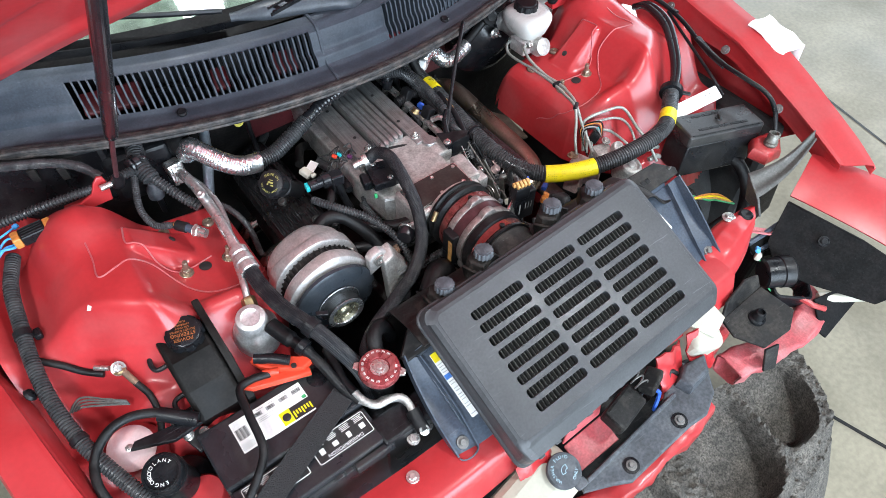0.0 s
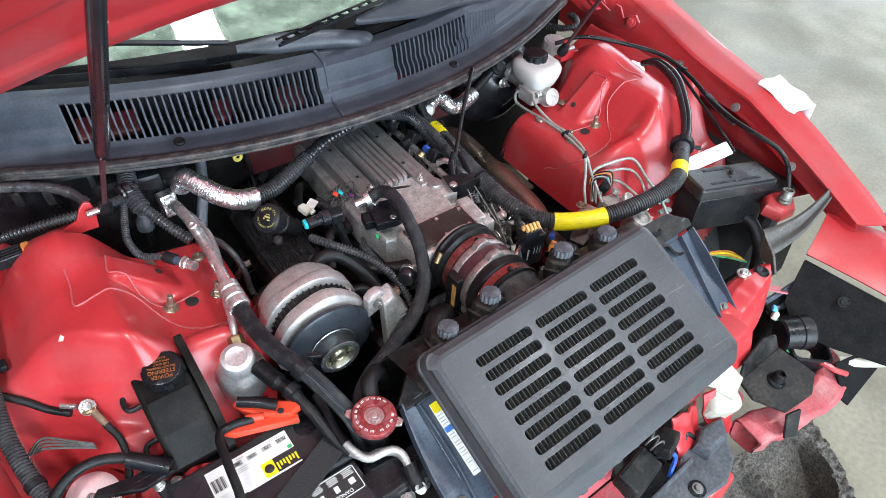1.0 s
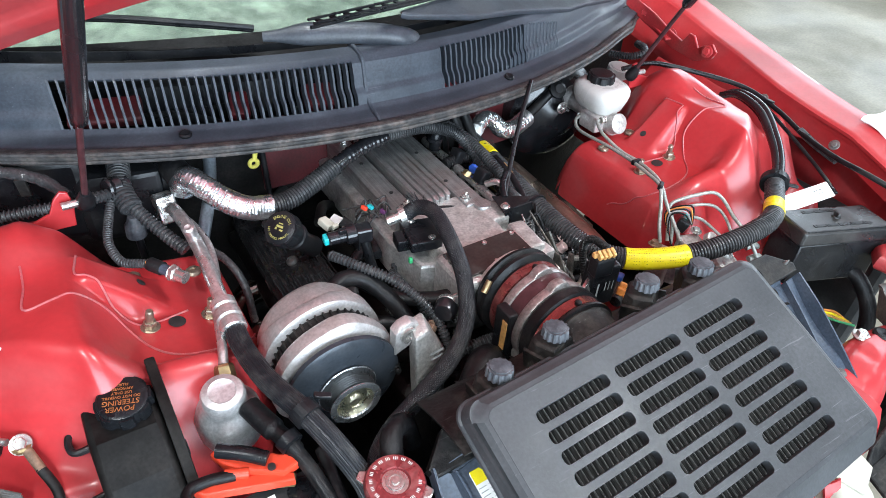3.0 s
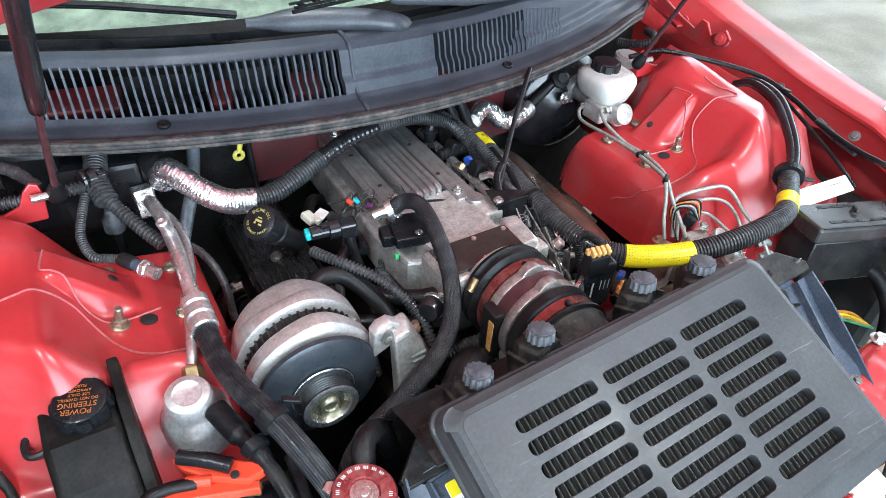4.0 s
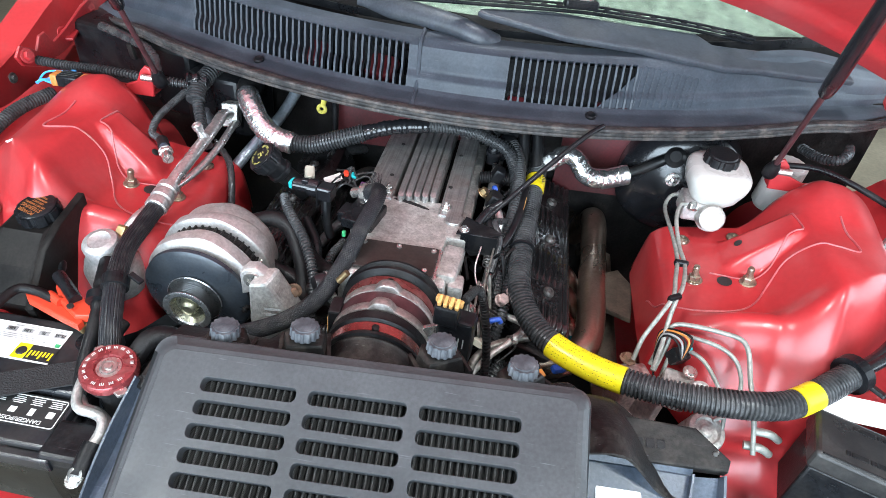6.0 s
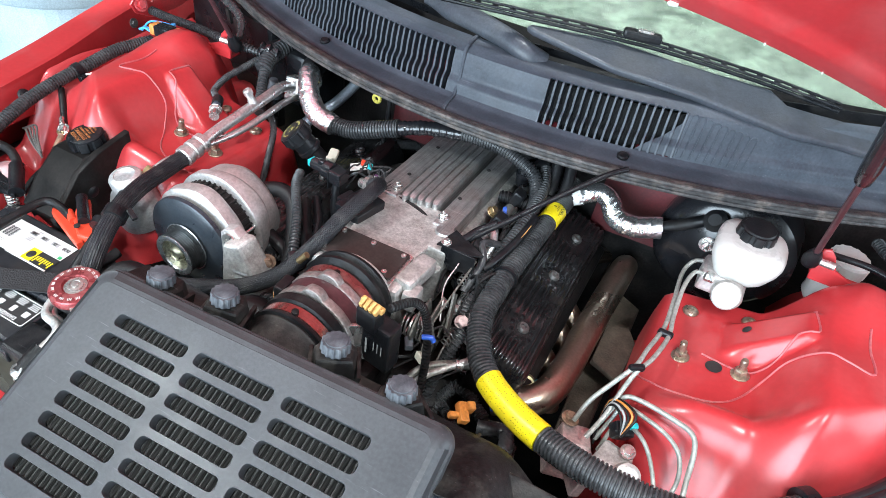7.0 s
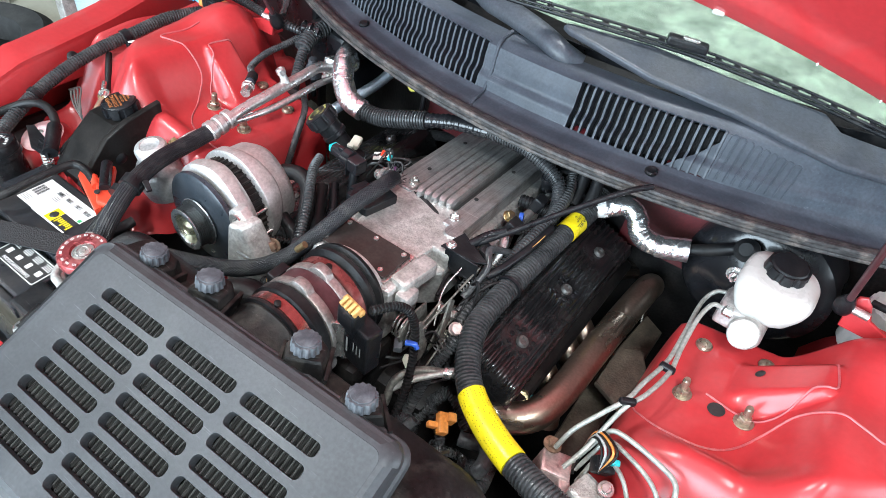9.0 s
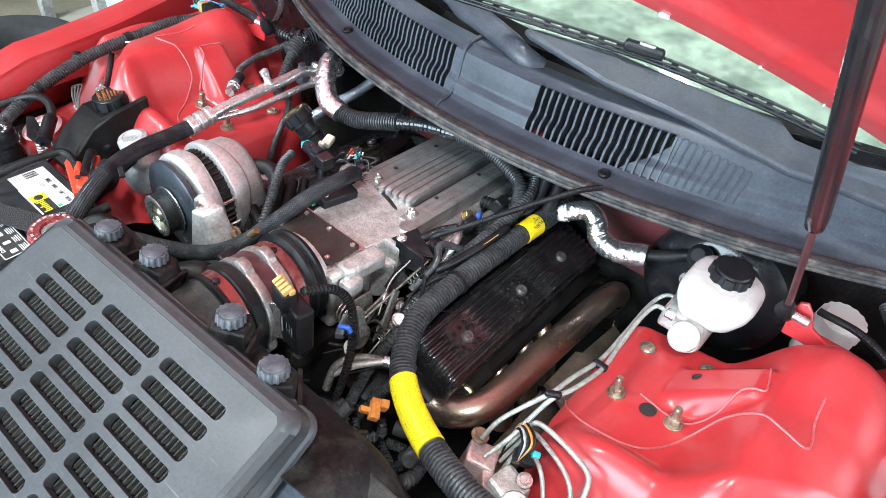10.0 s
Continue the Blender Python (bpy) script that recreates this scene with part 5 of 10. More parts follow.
        sheet(rim, lambda u, v: a.lerp(b, u) + Vector((0, -0.004 + 0.010 * v, 0.016 * v)), 8, 3)
        part("rear_rim", thicken_bm(rim, 0.003), "duct", d)
        c, e = LEVEL @ Vector(panel[1]).lerp(Vector(panel[0]), 0.22), LEVEL @ Vector(panel[2]).lerp(Vector(panel[3]), 0.16)
        st = bmesh.new()
        sheet(st, lambda u, v: c.lerp(e, u) + Vector((side * 0.012 * v, 0, 0.004 * math.sin(math.pi * v))), 12, 6)
        part("step", thicken_bm(st, 0.003), "duct", d)
        # closed front end with its bolt
        f0, f1 = Vector(inner[-1]), Vector(outer[-1])
        mid = (f0 + f1) / 2
        tab = bmesh.new()
        prism(tab, round_rect((f1 - f0).length + 0.004, 0.036, 0.013, 6), -0.006, 0.001, LEVEL @ Matrix.Translation(mid + Vector((0, 0.010, 0))), 0.001)
        part("bolt_tab", tab, "duct", d)
        lip = bmesh.new()
        half = (f1 - f0).length / 2 + 0.002
        sheet(lip, lambda u, v: LEVEL @ (mid + Vector((half * math.cos(math.pi * u), -0.001 - 0.010 * math.sin(math.pi * u), -0.004 + 0.0125 * v))), 16, 2)
        part("end_lip", thicken_bm(lip, 0.0022), "duct", d)
        bolt(d, LEVEL @ Vector(bolt_at) + Vector((0, 0, 0.002)), LEVEL.to_3x3() @ Vector((0, 0, 1)), 0.0062, 0.006, 0.0108, "dull_bolt")
    for side, x0, x1, h in ((1, 0.215, 0.402, -0.094), (-1, -0.212, -0.286, -0.072)):
        rc = part("rear_cover", prism(bmesh.new(), [(x0, 0.087), (x1 - side * 0.004, 0.087), (x1, 0.100), (x1 - side * 0.036, 0.132), (x0, 0.140)][::side], h - 0.022, h, LEVEL, 0.003), "black_dusty", ac, "dusty black rear cover")
        if side > 0:
            for x in (0.302, 0.314, 0.326):
                part("cover_mark", rbox(bmesh.new(), (0.009, 0.010, 0.0012), LEVEL @ pose(x, 0.108, h + 0.0006, 0, 0, 4), 0.0003, 1), "black", rc)
            part("pin", lathe(bmesh.new(), [(0.003, -0.004), (0.0028, 0.004), (0.0008, 0.010), (0, 0.010)], LEVEL @ pose(0.385, 0.105, h), 12), "steel", rc)
    # stickers
    sl = LEVEL @ pose(-0.228, 0.0145, -0.0795, -3, 0, -90)
    st = part("sticker", prism(bmesh.new(), round_rect(0.122, 0.034, 0.002, 2), 0, 0.0006, sl), "paper", ac, "white, blue and yellow service sticker")
    part("print", bars(bmesh.new(), sl, [(-0.053, 0, 0.016, 0.032)]), "yellow", st)
    part("print", bars(bmesh.new(), sl, [(-0.016, 0, 0.009, 0.033)]), "blue_ink", st)
    for y in (-0.010, 0.003):
        for x in (-0.040, -0.035, -0.030, -0.025, -0.007, -0.002, 0.006, 0.011, 0.018, 0.023, 0.028, 0.036, 0.041, 0.055):
            part("print", bars(bmesh.new(), sl, [(x, y, 0.0011, 0.010)]), "grey_ink", st)
    tg = LEVEL @ pose(0.2815, 0.0310, -0.0995, -8, 4, 0)
    part("tag", prism(bmesh.new(), round_rect(0.050, 0.051, 0.004, 3), 0, 0.0010, tg), "paper", ac, "blank white sticker")


build_air_cleaner()


def build_knob():
    """A knurled hand screw on its moulded boss."""
    k = thing("hand_screw", (0, 0, -0.03), "grey-black knurled plastic hand screw on a moulded boss", "screw", "hand screws of the air cleaner")
    bm = bmesh.new()
    out = []
    for i in range(56):
        a = 2 * math.pi * i / 56
        out.append((0.0165 * (1.045 if i % 4 < 2 else 0.955) * math.cos(a), 0.0165 * (1.045 if i % 4 < 2 else 0.955) * math.sin(a)))
    prism(bm, out, -0.012, 0.0, None, 0.0, top_scale=0.93)
    lathe(bm, [(0.0125, 0.0), (0.0125, 0.0012), (0.010, 0.0016), (0, 0.0016)], None, 24)
    part("knob", bm, "knob", k, "chalky worn knob", 30)
    part("stem", lathe(bmesh.new(), [(0.007, -0.03), (0.007, -0.012)], None, 12), "steel", k)
    b = bmesh.new()
    prism(b, [(-0.026, -0.02), (0.026, -0.02), (0.030, 0.012), (0.018, 0.028), (-0.018, 0.028), (-0.030, 0.012)], -0.055, -0.017, None, 0.004, top_scale=0.75)
    for s in (-1, 1):
        rbox(b, (0.005, 0.05, 0.04), pose(s * 0.023, 0.0, -0.05, 0, s * 12, 0), 0.001)
    part("boss", b, "black_dusty", k)
    return k


M["knob"] = mat("chalky_grey_plastic", (0.055, 0.060, 0.070), 0.65, 0, 0.3, 60, 0.2, 500, dirt=(0.14, 0.145, 0.155), dirt_amount=0.8, dirt_scale=45)
knob = build_knob()
KNOBS = [(-0.170, -0.338, 0.900), (-0.080, -0.325, 0.909), (0.075, -0.320, 0.919), (0.166, -0.331, 0.919)]
for i, p in enumerate(KNOBS):
    m = Matrix.Translation(p) @ Euler((radians(-6), radians(4), radians(17 * i))).to_matrix().to_4x4() @ Matrix.Translation((0, 0, -0.03))
    if i == 0:
        knob.matrix_basis = m
    else:
        copy_thing(knob, m)


def build_radiator():
    r = thing("radiator", (0, -0.42, 0.25), "black radiator with a dusty plastic fan shroud", "radiator")
    part("core", rbox(bmesh.new(), (0.72, 0.05, 0.48), pose(-0.02, -0.42, 0.52), 0.005), "black", r)
    sh = bmesh.new()

    def f(u, v):
        x = -0.262 + 0.602 * u
        return Vector((x, -0.385 + 0.115 * v, 0.862 - 0.035 * v * v - 0.03 * sstep(0.85, 1, v) - 0.06 * sstep(0.26, 0.36, abs(x + 0.01)) + 0.006 * math.sin(x * 55) * (1 - v)))

    sheet(sh, f, 60, 12)
    part("shroud", thicken_bm(sh), "black_dusty", r, "dusty black upper fan shroud")
    for x in (-0.225, -0.14, -0.045, 0.005, 0.10, 0.20):
        rb = bmesh.new()
        sheet(rb, lambda u, v: Vector((x + 0.03 * u, -0.37 + 0.10 * u, 0.845 - 0.03 * u * u + 0.02 * v * (1 - u))), 8, 2)
        part("shroud_rib", thicken_bm(rb, 0.004), "black_dusty", r)
    for x in (-0.335, 0.31):
        part("side_tank", rbox(bmesh.new(), (0.07, 0.075, 0.29), pose(x, -0.40, 0.595), 0.012), "black", r)
    neck = lathe(bmesh.new(), [(0.021, 0.71), (0.021, 0.788), (0.029, 0.795), (0.030, 0.803), (0.026, 0.807)], Matrix.Translation((-0.327, -0.354, 0)), 28)
    part("filler_neck", neck, "black", r)
    cap = bmesh.new()
    m = aim((-0.327, -0.354, 0.806), (0.03, -0.06, 1))
    lathe(cap, [(0.030, 0), (0.0335, 0.002), (0.0335, 0.009), (0.0315, 0.0125), (0.024, 0.0135), (0.0165, 0.0135), (0.0155, 0.0105), (0.0085, 0.0100), (0, 0.0100)], m, 40)
    cp = part("pressure_cap", cap, "red_cap", r, "red-enamelled steel radiator cap with worn centre")
    for a in (20, 200):
        ear = prism(bmesh.new(), [(0.030, -0.008), (0.041, -0.005), (0.042, 0.005), (0.030, 0.010)], 0.001, 0.006, m @ Matrix.Rotation(radians(a - 90), 4, "Z"), 0.0015)
        part("ear", ear, "steel", cp)
    part("centre", lathe(bmesh.new(), [(0.0145, 0.0107), (0.0105, 0.0109), (0.0100, 0.0125), (0.0075, 0.0128), (0.0070, 0.0118), (0.0045, 0.0118), (0.0040, 0.0142), (0, 0.0144)], m, 24), "steel", cp)
    part("worn_print", ring_bars(bmesh.new(), m @ Matrix.Translation((0, 0, 0.0135)), 0.0262, 0.0036, [(a, a + 12) for a in range(-10, 200, 19)] + [(a, a + 13) for a in (228, 250, 272, 294)]), "white_ink", cp)


M["red_cap"] = mat("worn_red_enamel", (0.30, 0.060, 0.065), 0.30, 0.6, 0.2, 50, 0.05, 600, dirt=(0.42, 0.26, 0.24), dirt_amount=0.45, dirt_scale=60)
build_radiator()


# ---- engine ----
EX = -0.033


def build_engine():
    en = thing("engine", (EX, 0.05, 0.40), "V8 engine block, dark and oily under its aluminium intake", "engine")
    bl = bmesh.new()
    rbox(bl, (0.34, 0.50, 0.26), pose(EX, 0.08, 0.54), 0.02)
    part("block", bl, "dark", en)
    fc = bmesh.new()
    rbox(fc, (0.20, 0.10, 0.22), pose(EX - 0.02, -0.17, 0.62), 0.02)
    lathe(fc, [(0.07, 0), (0.075, 0.01), (0.075, 0.035), (0.06, 0.045), (0.02, 0.05)], aim((EX, -0.21, 0.56), (0, -1, 0)), 32)
    part("front_cover", fc, "dark", en)
    for s, x in ((1, 0.192), (-1, 2 * EX - 0.192)):
        tilt = pose(x, 0.095, 0.745, 0, s * 20, 0)
        vc = bmesh.new()

        def lid_at(u, v):
            px, py = -0.050 + 0.100 * u, -0.2075 + 0.415 * v
            cx, cy = max(0.0, abs(px) - 0.034) / 0.016, max(0.0, abs(py) - 0.1855) / 0.022
            drop = min(1.0, math.hypot(cx, cy))
            z = 0.014 - 0.030 * (1 - math.sqrt(max(0.0, 1 - drop * drop)))
            flat = max(1 - sstep(0.014, 0.044, abs(py + 0.095 - yb)) for yb in (-0.034, 0.102, 0.218))
            inner = 1 - sstep(0.024, 0.030, abs(px))
            ph = (px / 0.0105) % 1.0
            z += 0.0040 * (0.5 - 0.5 * math.cos(2 * math.pi * ph)) ** 0.8 * (1 - flat * inner) * (1 - sstep(0.55, 1.0, drop))
            return tilt @ Vector((px * (1 + 0.04 * drop), py, z))

        sheet(vc, lid_at, 90, 110)
        prism(vc, round_rect(0.102, 0.417, 0.018, 5), -0.05, -0.015, tilt, 0.003, 2)
        prism(vc, round_rect(0.112, 0.430, 0.02, 5), -0.052, -0.044, tilt, 0.002, 2)
        cover = part("valve_cover", vc, "valve", en, "gloss black valve cover with lengthwise ribs", 50)
        for y in (-0.034, 0.102, 0.218):
            part("cover_bolt", lathe(bmesh.new(), [(0.0098, 0), (0.0098, 0.003), (0.0075, 0.006), (0.0045, 0.006), (0.004, 0.003), (0, 0.003)], tilt @ Matrix.Translation((0.004, y - 0.095, 0.0145)), 18), "dull_bolt", cover)
        dots = bmesh.new()
        for yb in (-0.034, 0.102):
            for i, j in ((-2, 0), (-1.2, 1.3), (-2.1, 1.5), (-1, 2.2), (1.7, 0.2), (1.6, 1.4), (0.9, -1.8), (1.8, -1.4), (-1.7, -1.6)):
                lathe(dots, [(0.0042, 0), (0.0032, 0.0016), (0, 0.0020)], tilt @ Matrix.Translation((0.004 + 0.009 * i, yb - 0.095 + 0.009 * j, 0.0138)), 10)
        tagged(part("embossing", dots, "black", cover), kind="stuff")
        hd = rbox(bmesh.new(), (0.095, 0.44, 0.06), pose(x + s * 0.002, 0.095, 0.680, 0, s * 20, 0), 0.008)
        part("cylinder_head", hd, "dark", en)

    im = bmesh.new()
    prism(im, [(-0.115, -0.060), (-0.075, -0.075), (0.035, -0.075), (0.060, -0.05), (0.062, 0.30), (-0.128, 0.30), (-0.128, 0.02)], 0.745, 0.814, None, 0.006)
    prism(im, [(-0.085, -0.085), (0.028, -0.085), (0.045, 0.045), (-0.105, 0.045)], 0.800, 0.840, None, 0.005)
    rbox(im, (0.035, 0.05, 0.04), pose(0.045, -0.02, 0.822), 0.006)
    mani = part("intake_manifold", im, "cast", en, "cast aluminium intake manifold")
    for x0, x1, y0 in ((-0.110, -0.068, 0.030), (0.011, 0.047, 0.006)):
        rail = bmesh.new()
        rbox(rail, (x1 - x0, 0.295 - y0, 0.034), pose((x0 + x1) / 2, (0.295 + y0) / 2, 0.827), 0.0022)
        part("plenum_rail", rail, "machined", mani)
    lathe_pad = lathe(bmesh.new(), [(0.014, -0.030), (0.015, -0.002), (0.0135, 0.0), (0.0, 0.0)], aim((0.037, 0.000, 0.845), (0, 0, 1)), 24)
    part("rail_pad", lathe_pad, "machined", mani)
    # added dark strip paints the shade and dirt between rails and lid
    part("channel_shade", rbox(bmesh.new(), (0.150, 0.262, 0.004), pose(-0.030, 0.166, 0.8155), 0.001), "dark", mani, "dark strip for shade and dirt in the channel beside the plenum lid")
    fin = bmesh.new()
    n, a, b, y0 = 5, -0.060, 0.003, 0.034

    def f(u, v):
        # flat ribs, each stepping down to a groove, with short rounded tips
        ph = (u * n) % 1.0
        groove = 1 - sstep(0.0, 0.10, ph) + sstep(0.78, 0.98, ph)
        tip = 0.010 * (1 - math.sqrt(max(0.0, 1 - (2 * ph - 1) ** 2)))
        y = y0 + 0.012 * (u - 0.5) + tip * (1 - v) + (0.290 - y0) * v
        return Vector((a + (b - a) * u, y, 0.8540 - 0.0065 * min(1.0, groove) - 0.0030 * (1 - sstep(0.0, 0.03, v)) - 0.0015 * ph))

    sheet(fin, f, n * 20, 40)
    ext = bmesh.ops.extrude_face_region(fin, geom=fin.faces[:])
    for g in ext["geom"]:
        if isinstance(g, bmesh.types.BMVert):
            g.co.z = 0.818
    part("finned_plenum_lid", fin, "machined", mani, "ribbed aluminium plenum lid", 25)
    gs = tube(bmesh.new(), [(-0.066, 0.036, 0.836), (-0.052, 0.034, 0.838), (-0.03, 0.028, 0.838), (-0.012, 0.022, 0.837), (0.0, 0.018, 0.835)], 0.0042, 8, 0.004)
    part("gasket", gs, "rubber", mani)
    for x, y, z in ((-0.078, 0.050, 0.844), (0.020, 0.026, 0.844), (0.020, 0.281, 0.844), (-0.082, 0.282, 0.844)):
        bolt(mani, (x, y, z), r=0.0062, h=0.008, washer=0.009, stud=0.004)
    for x, y in ((-0.082, 0.095), (0.019, 0.085), (-0.085, 0.20), (0.022, 0.19)):
        part("dowel", lathe(bmesh.new(), [(0.0035, 0), (0.0035, 0.001), (0, 0.001)], aim((x, y, 0.8442), (0, 0, 1)), 12), "ink", mani)

    tb = bmesh.new()
    rbox(tb, (0.150, 0.082, 0.10), pose(-0.030, -0.118, 0.795), 0.008)
    lathe(tb, [(0.060, 0.0), (0.062, 0.02), (0.055, 0.024)], aim((-0.022, -0.150, 0.812), (0, -1, 0)), 36)
    rbox(tb, (0.03, 0.07, 0.026), pose(0.045, -0.105, 0.838, 0, 0, -6), 0.006)
    rbox(tb, (0.022, 0.03, 0.03), pose(0.058, -0.135, 0.826), 0.005)
    th = part("throttle_body", tb, "cast", en, "cast aluminium throttle body")
    pm = pose(-0.033, -0.118, 0.8475, 1.5, -2, -1)
    pb = part("black_plate", prism(bmesh.new(), round_rect(0.120, 0.058, 0.004, 3), 0, 0.0045, pm, 0.001), "plate", th, "flat black cover plate with six screws")
    for x in (-0.05, 0.0, 0.05):
        for y in (-0.021, 0.021):
            part("screw", lathe(bmesh.new(), [(0.0038, 0), (0.0038, 0.002), (0.002, 0.0022), (0.0018, 0.001), (0, 0.001)], pm @ Matrix.Translation((x + 0.006 * (y > 0) - 0.003, y, 0.0045)), 12), "steel", pb)
    part("thin_gasket", prism(bmesh.new(), round_rect(0.128, 0.066, 0.005, 3), -0.003, 0.0, pm), "steel", th)
    sp = bmesh.new()
    tube(sp, [(0.058 + 0.0006 * k, -0.148 + 0.016 * math.cos(k * 0.62), 0.790 + 0.016 * math.sin(k * 0.62)) for k in range(62)], 0.0016, 6, 0.004)
    part("return_spring", sp, "steel", th)
    lv = bmesh.new()
    prism(lv, circle(0.018, 20) , 0, 0.004, aim((0.100, -0.155, 0.775), (1, 0, 0.2)), 0.001)
    prism(lv, [(-0.007, -0.004), (0.045, -0.006), (0.050, 0.004), (0.0, 0.010)], 0.004, 0.008, aim((0.100, -0.150, 0.780), (1, 0, 0.2), 100), 0.001)
    prism(lv, [(-0.007, -0.004), (0.055, -0.006), (0.058, 0.006), (0.0, 0.010)], 0.0, 0.004, aim((0.112, -0.12, 0.775), (1, 0, 0.2), 60), 0.001)
    part("throttle_lever", lv, "grimy", th)
    for p in ((0.125, -0.105, 0.790), (0.140, -0.09, 0.795)):
        part("nut", hex_bolt(bmesh.new(), aim(p, (0.5, -0.4, 0.8)), 0.009, 0.012, 0.0095), "pinkzinc", th)
    # cable bracket
    cb = bmesh.new()
    prism(cb, [(0.045, -0.045), (0.055, 0.0), (0.115, -0.030), (0.100, -0.040)], 0.850, 0.853, pose(0, 0, 0, 0, 0, 0), 0.0008)
    prism(cb, [(0.0, 0.0), (0.055, 0.0), (0.055, -0.03), (0.018, -0.04), (0.0, -0.02)], 0, 0.003, Matrix(((1, 0, 0, 0.052), (0, 0, -1, -0.04), (0, 1, 0, 0.852), (0, 0, 0, 1))), 0.0008)
    brk = part("cable_bracket", cb, "black", en)
    bolt(brk, (0.056, -0.035, 0.853), r=0.005, h=0.006, washer=0.008)
    part("throttle_cable", tube(bmesh.new(), [(0.085, -0.045, 0.835), (0.082, -0.08, 0.815), (0.10, -0.12, 0.79)], 0.0013, 6), "steel", en)
    part("cable_sleeve", tube(bmesh.new(), [(0.073, -0.012, 0.850), (0.085, 0.012, 0.858), (0.105, 0.03, 0.868)], 0.0062, 10), "black", en)


M["plate"] = mat("satin_black_plate", (0.030, 0.024, 0.022), 0.42, 0.2, 0.2, 60, 0.04, 800, dirt=(0.06, 0.05, 0.045), dirt_amount=0.4, dirt_scale=40)
M["pinkzinc"] = mat("pinkish_cast_zinc", (0.55, 0.42, 0.40), 0.45, 0.6, 0.2, 60, 0.2, 800)
build_engine()


def build_intake_duct():
    d = thing("intake_duct", (-0.024, -0.24, 0.74), "rubber intake coupler with red band clamps and an airflow meter", "air duct")
    ax = aim((-0.022, -0.163, 0.815), (-0.006, -1, 0.05))
    rub = bmesh.new()
    lathe(rub, [(0.056, -0.006), (0.066, 0.0), (0.068, 0.006), (0.062, 0.011), (0.068, 0.016), (0.068, 0.021), (0.060, 0.026), (0.060, 0.05), (0.05, 0.052)], ax, 48)
    part("bellows", rub, "rubber", d, "black rubber bellows")
    for h, mt_ in ((0.030, "red_ano"), (0.116, "band_metal")):
        b = part("band_clamp", lathe(bmesh.new(), [(0.0600, h), (0.0628, h + 0.001), (0.0628, h + 0.0145), (0.0600, h + 0.0155)], ax, 56), mt_, d, "red band clamp" if h < 0.1 else "red and silver band clamp")
        q = ax @ Vector((0.0, 0.0, h + 0.009)) + Vector((0, 0, 0.0622))
        part("clamp_screw", lathe(bmesh.new(), [(0.0045, 0), (0.0045, 0.004), (0.002, 0.005), (0, 0.005)], aim(q, (0.1, 0, 1)), 12), "dark", b)
    part("coupler", lathe(bmesh.new(), [(0.052, 0.096), (0.0625, 0.097), (0.0655, 0.100), (0.0655, 0.113), (0.0600, 0.116), (0.0600, 0.133), (0.0650, 0.134), (0.0650, 0.138), (0.052, 0.139)], ax, 56), "rubber", d, "black rubber coupler")
    meter = bmesh.new()
    lathe(meter, [(0.050, 0.05), (0.060, 0.052), (0.063, 0.054), (0.063, 0.092), (0.060, 0.094), (0.050, 0.096)], ax, 56)
    mt = part("airflow_meter", meter, "maroon", d, "dark maroon airflow meter between cast rings")
    for h in (0.048, 0.082):
        lobed = []
        for k in range(96):
            g = 2 * math.pi * k / 96
            lug = max(0.0, *(1 - (abs((g - radians(c) + math.pi) % (2 * math.pi) - math.pi) / 0.24) ** 3 for c in (38, 142, 270, 90)))
            lobed.append(((0.0645 + 0.0085 * lug) * math.cos(g), -(0.0645 + 0.0085 * lug) * math.sin(g)))
        ring = prism(bmesh.new(), lobed, h, h + 0.014, ax, 0.002, 2, holes=[circle(0.055, 40)])
        rg = part("cast_ring", ring, "ring", mt, "dull cast ring with bolt lugs")
        for a in (142, 38):
            c = ax @ Vector((0.0685 * math.cos(radians(a)), -0.0685 * math.sin(radians(a)), h + 0.0135))
            part("ring_bolt", hex_bolt(bmesh.new(), aim(c, (0, -1, 0.05)), 0.005, 0.005, 0.007), "dull_bolt", rg)
    side = part("sensor_box", rbox(bmesh.new(), (0.016, 0.03, 0.075), pose(-0.085, -0.228, 0.815), 0.003), "black", mt)
    part("tag", rbox(bmesh.new(), (0.001, 0.010, 0.05), pose(-0.0935, -0.236, 0.815), 0.0), "amber", side)
    part("sensor_plate", prism(bmesh.new(), round_rect(0.038, 0.05, 0.006, 3), 0, 0.006, aim((0.045, -0.243, 0.835), (0.5, -1, 0.25)), 0.001), "steel", mt)
    sn = bmesh.new()
    lathe(sn, [(0.050, 0.137), (0.0605, 0.139), (0.0615, 0.142), (0.059, 0.146), (0.057, 0.165), (0.050, 0.20), (0.04, 0.22)], ax, 56)
    rbox(sn, (0.10, 0.10, 0.06), pose(-0.02, -0.34, 0.815, -10, 0, 0), 0.02)
    part("snout", sn, "black_dusty", d, "dusty black plastic snout")
    part("drain_nipple", tube(bmesh.new(), [(-0.094, -0.186, 0.852), (-0.083, -0.182, 0.866)], 0.0048, 10), "brass", d)


build_intake_duct()


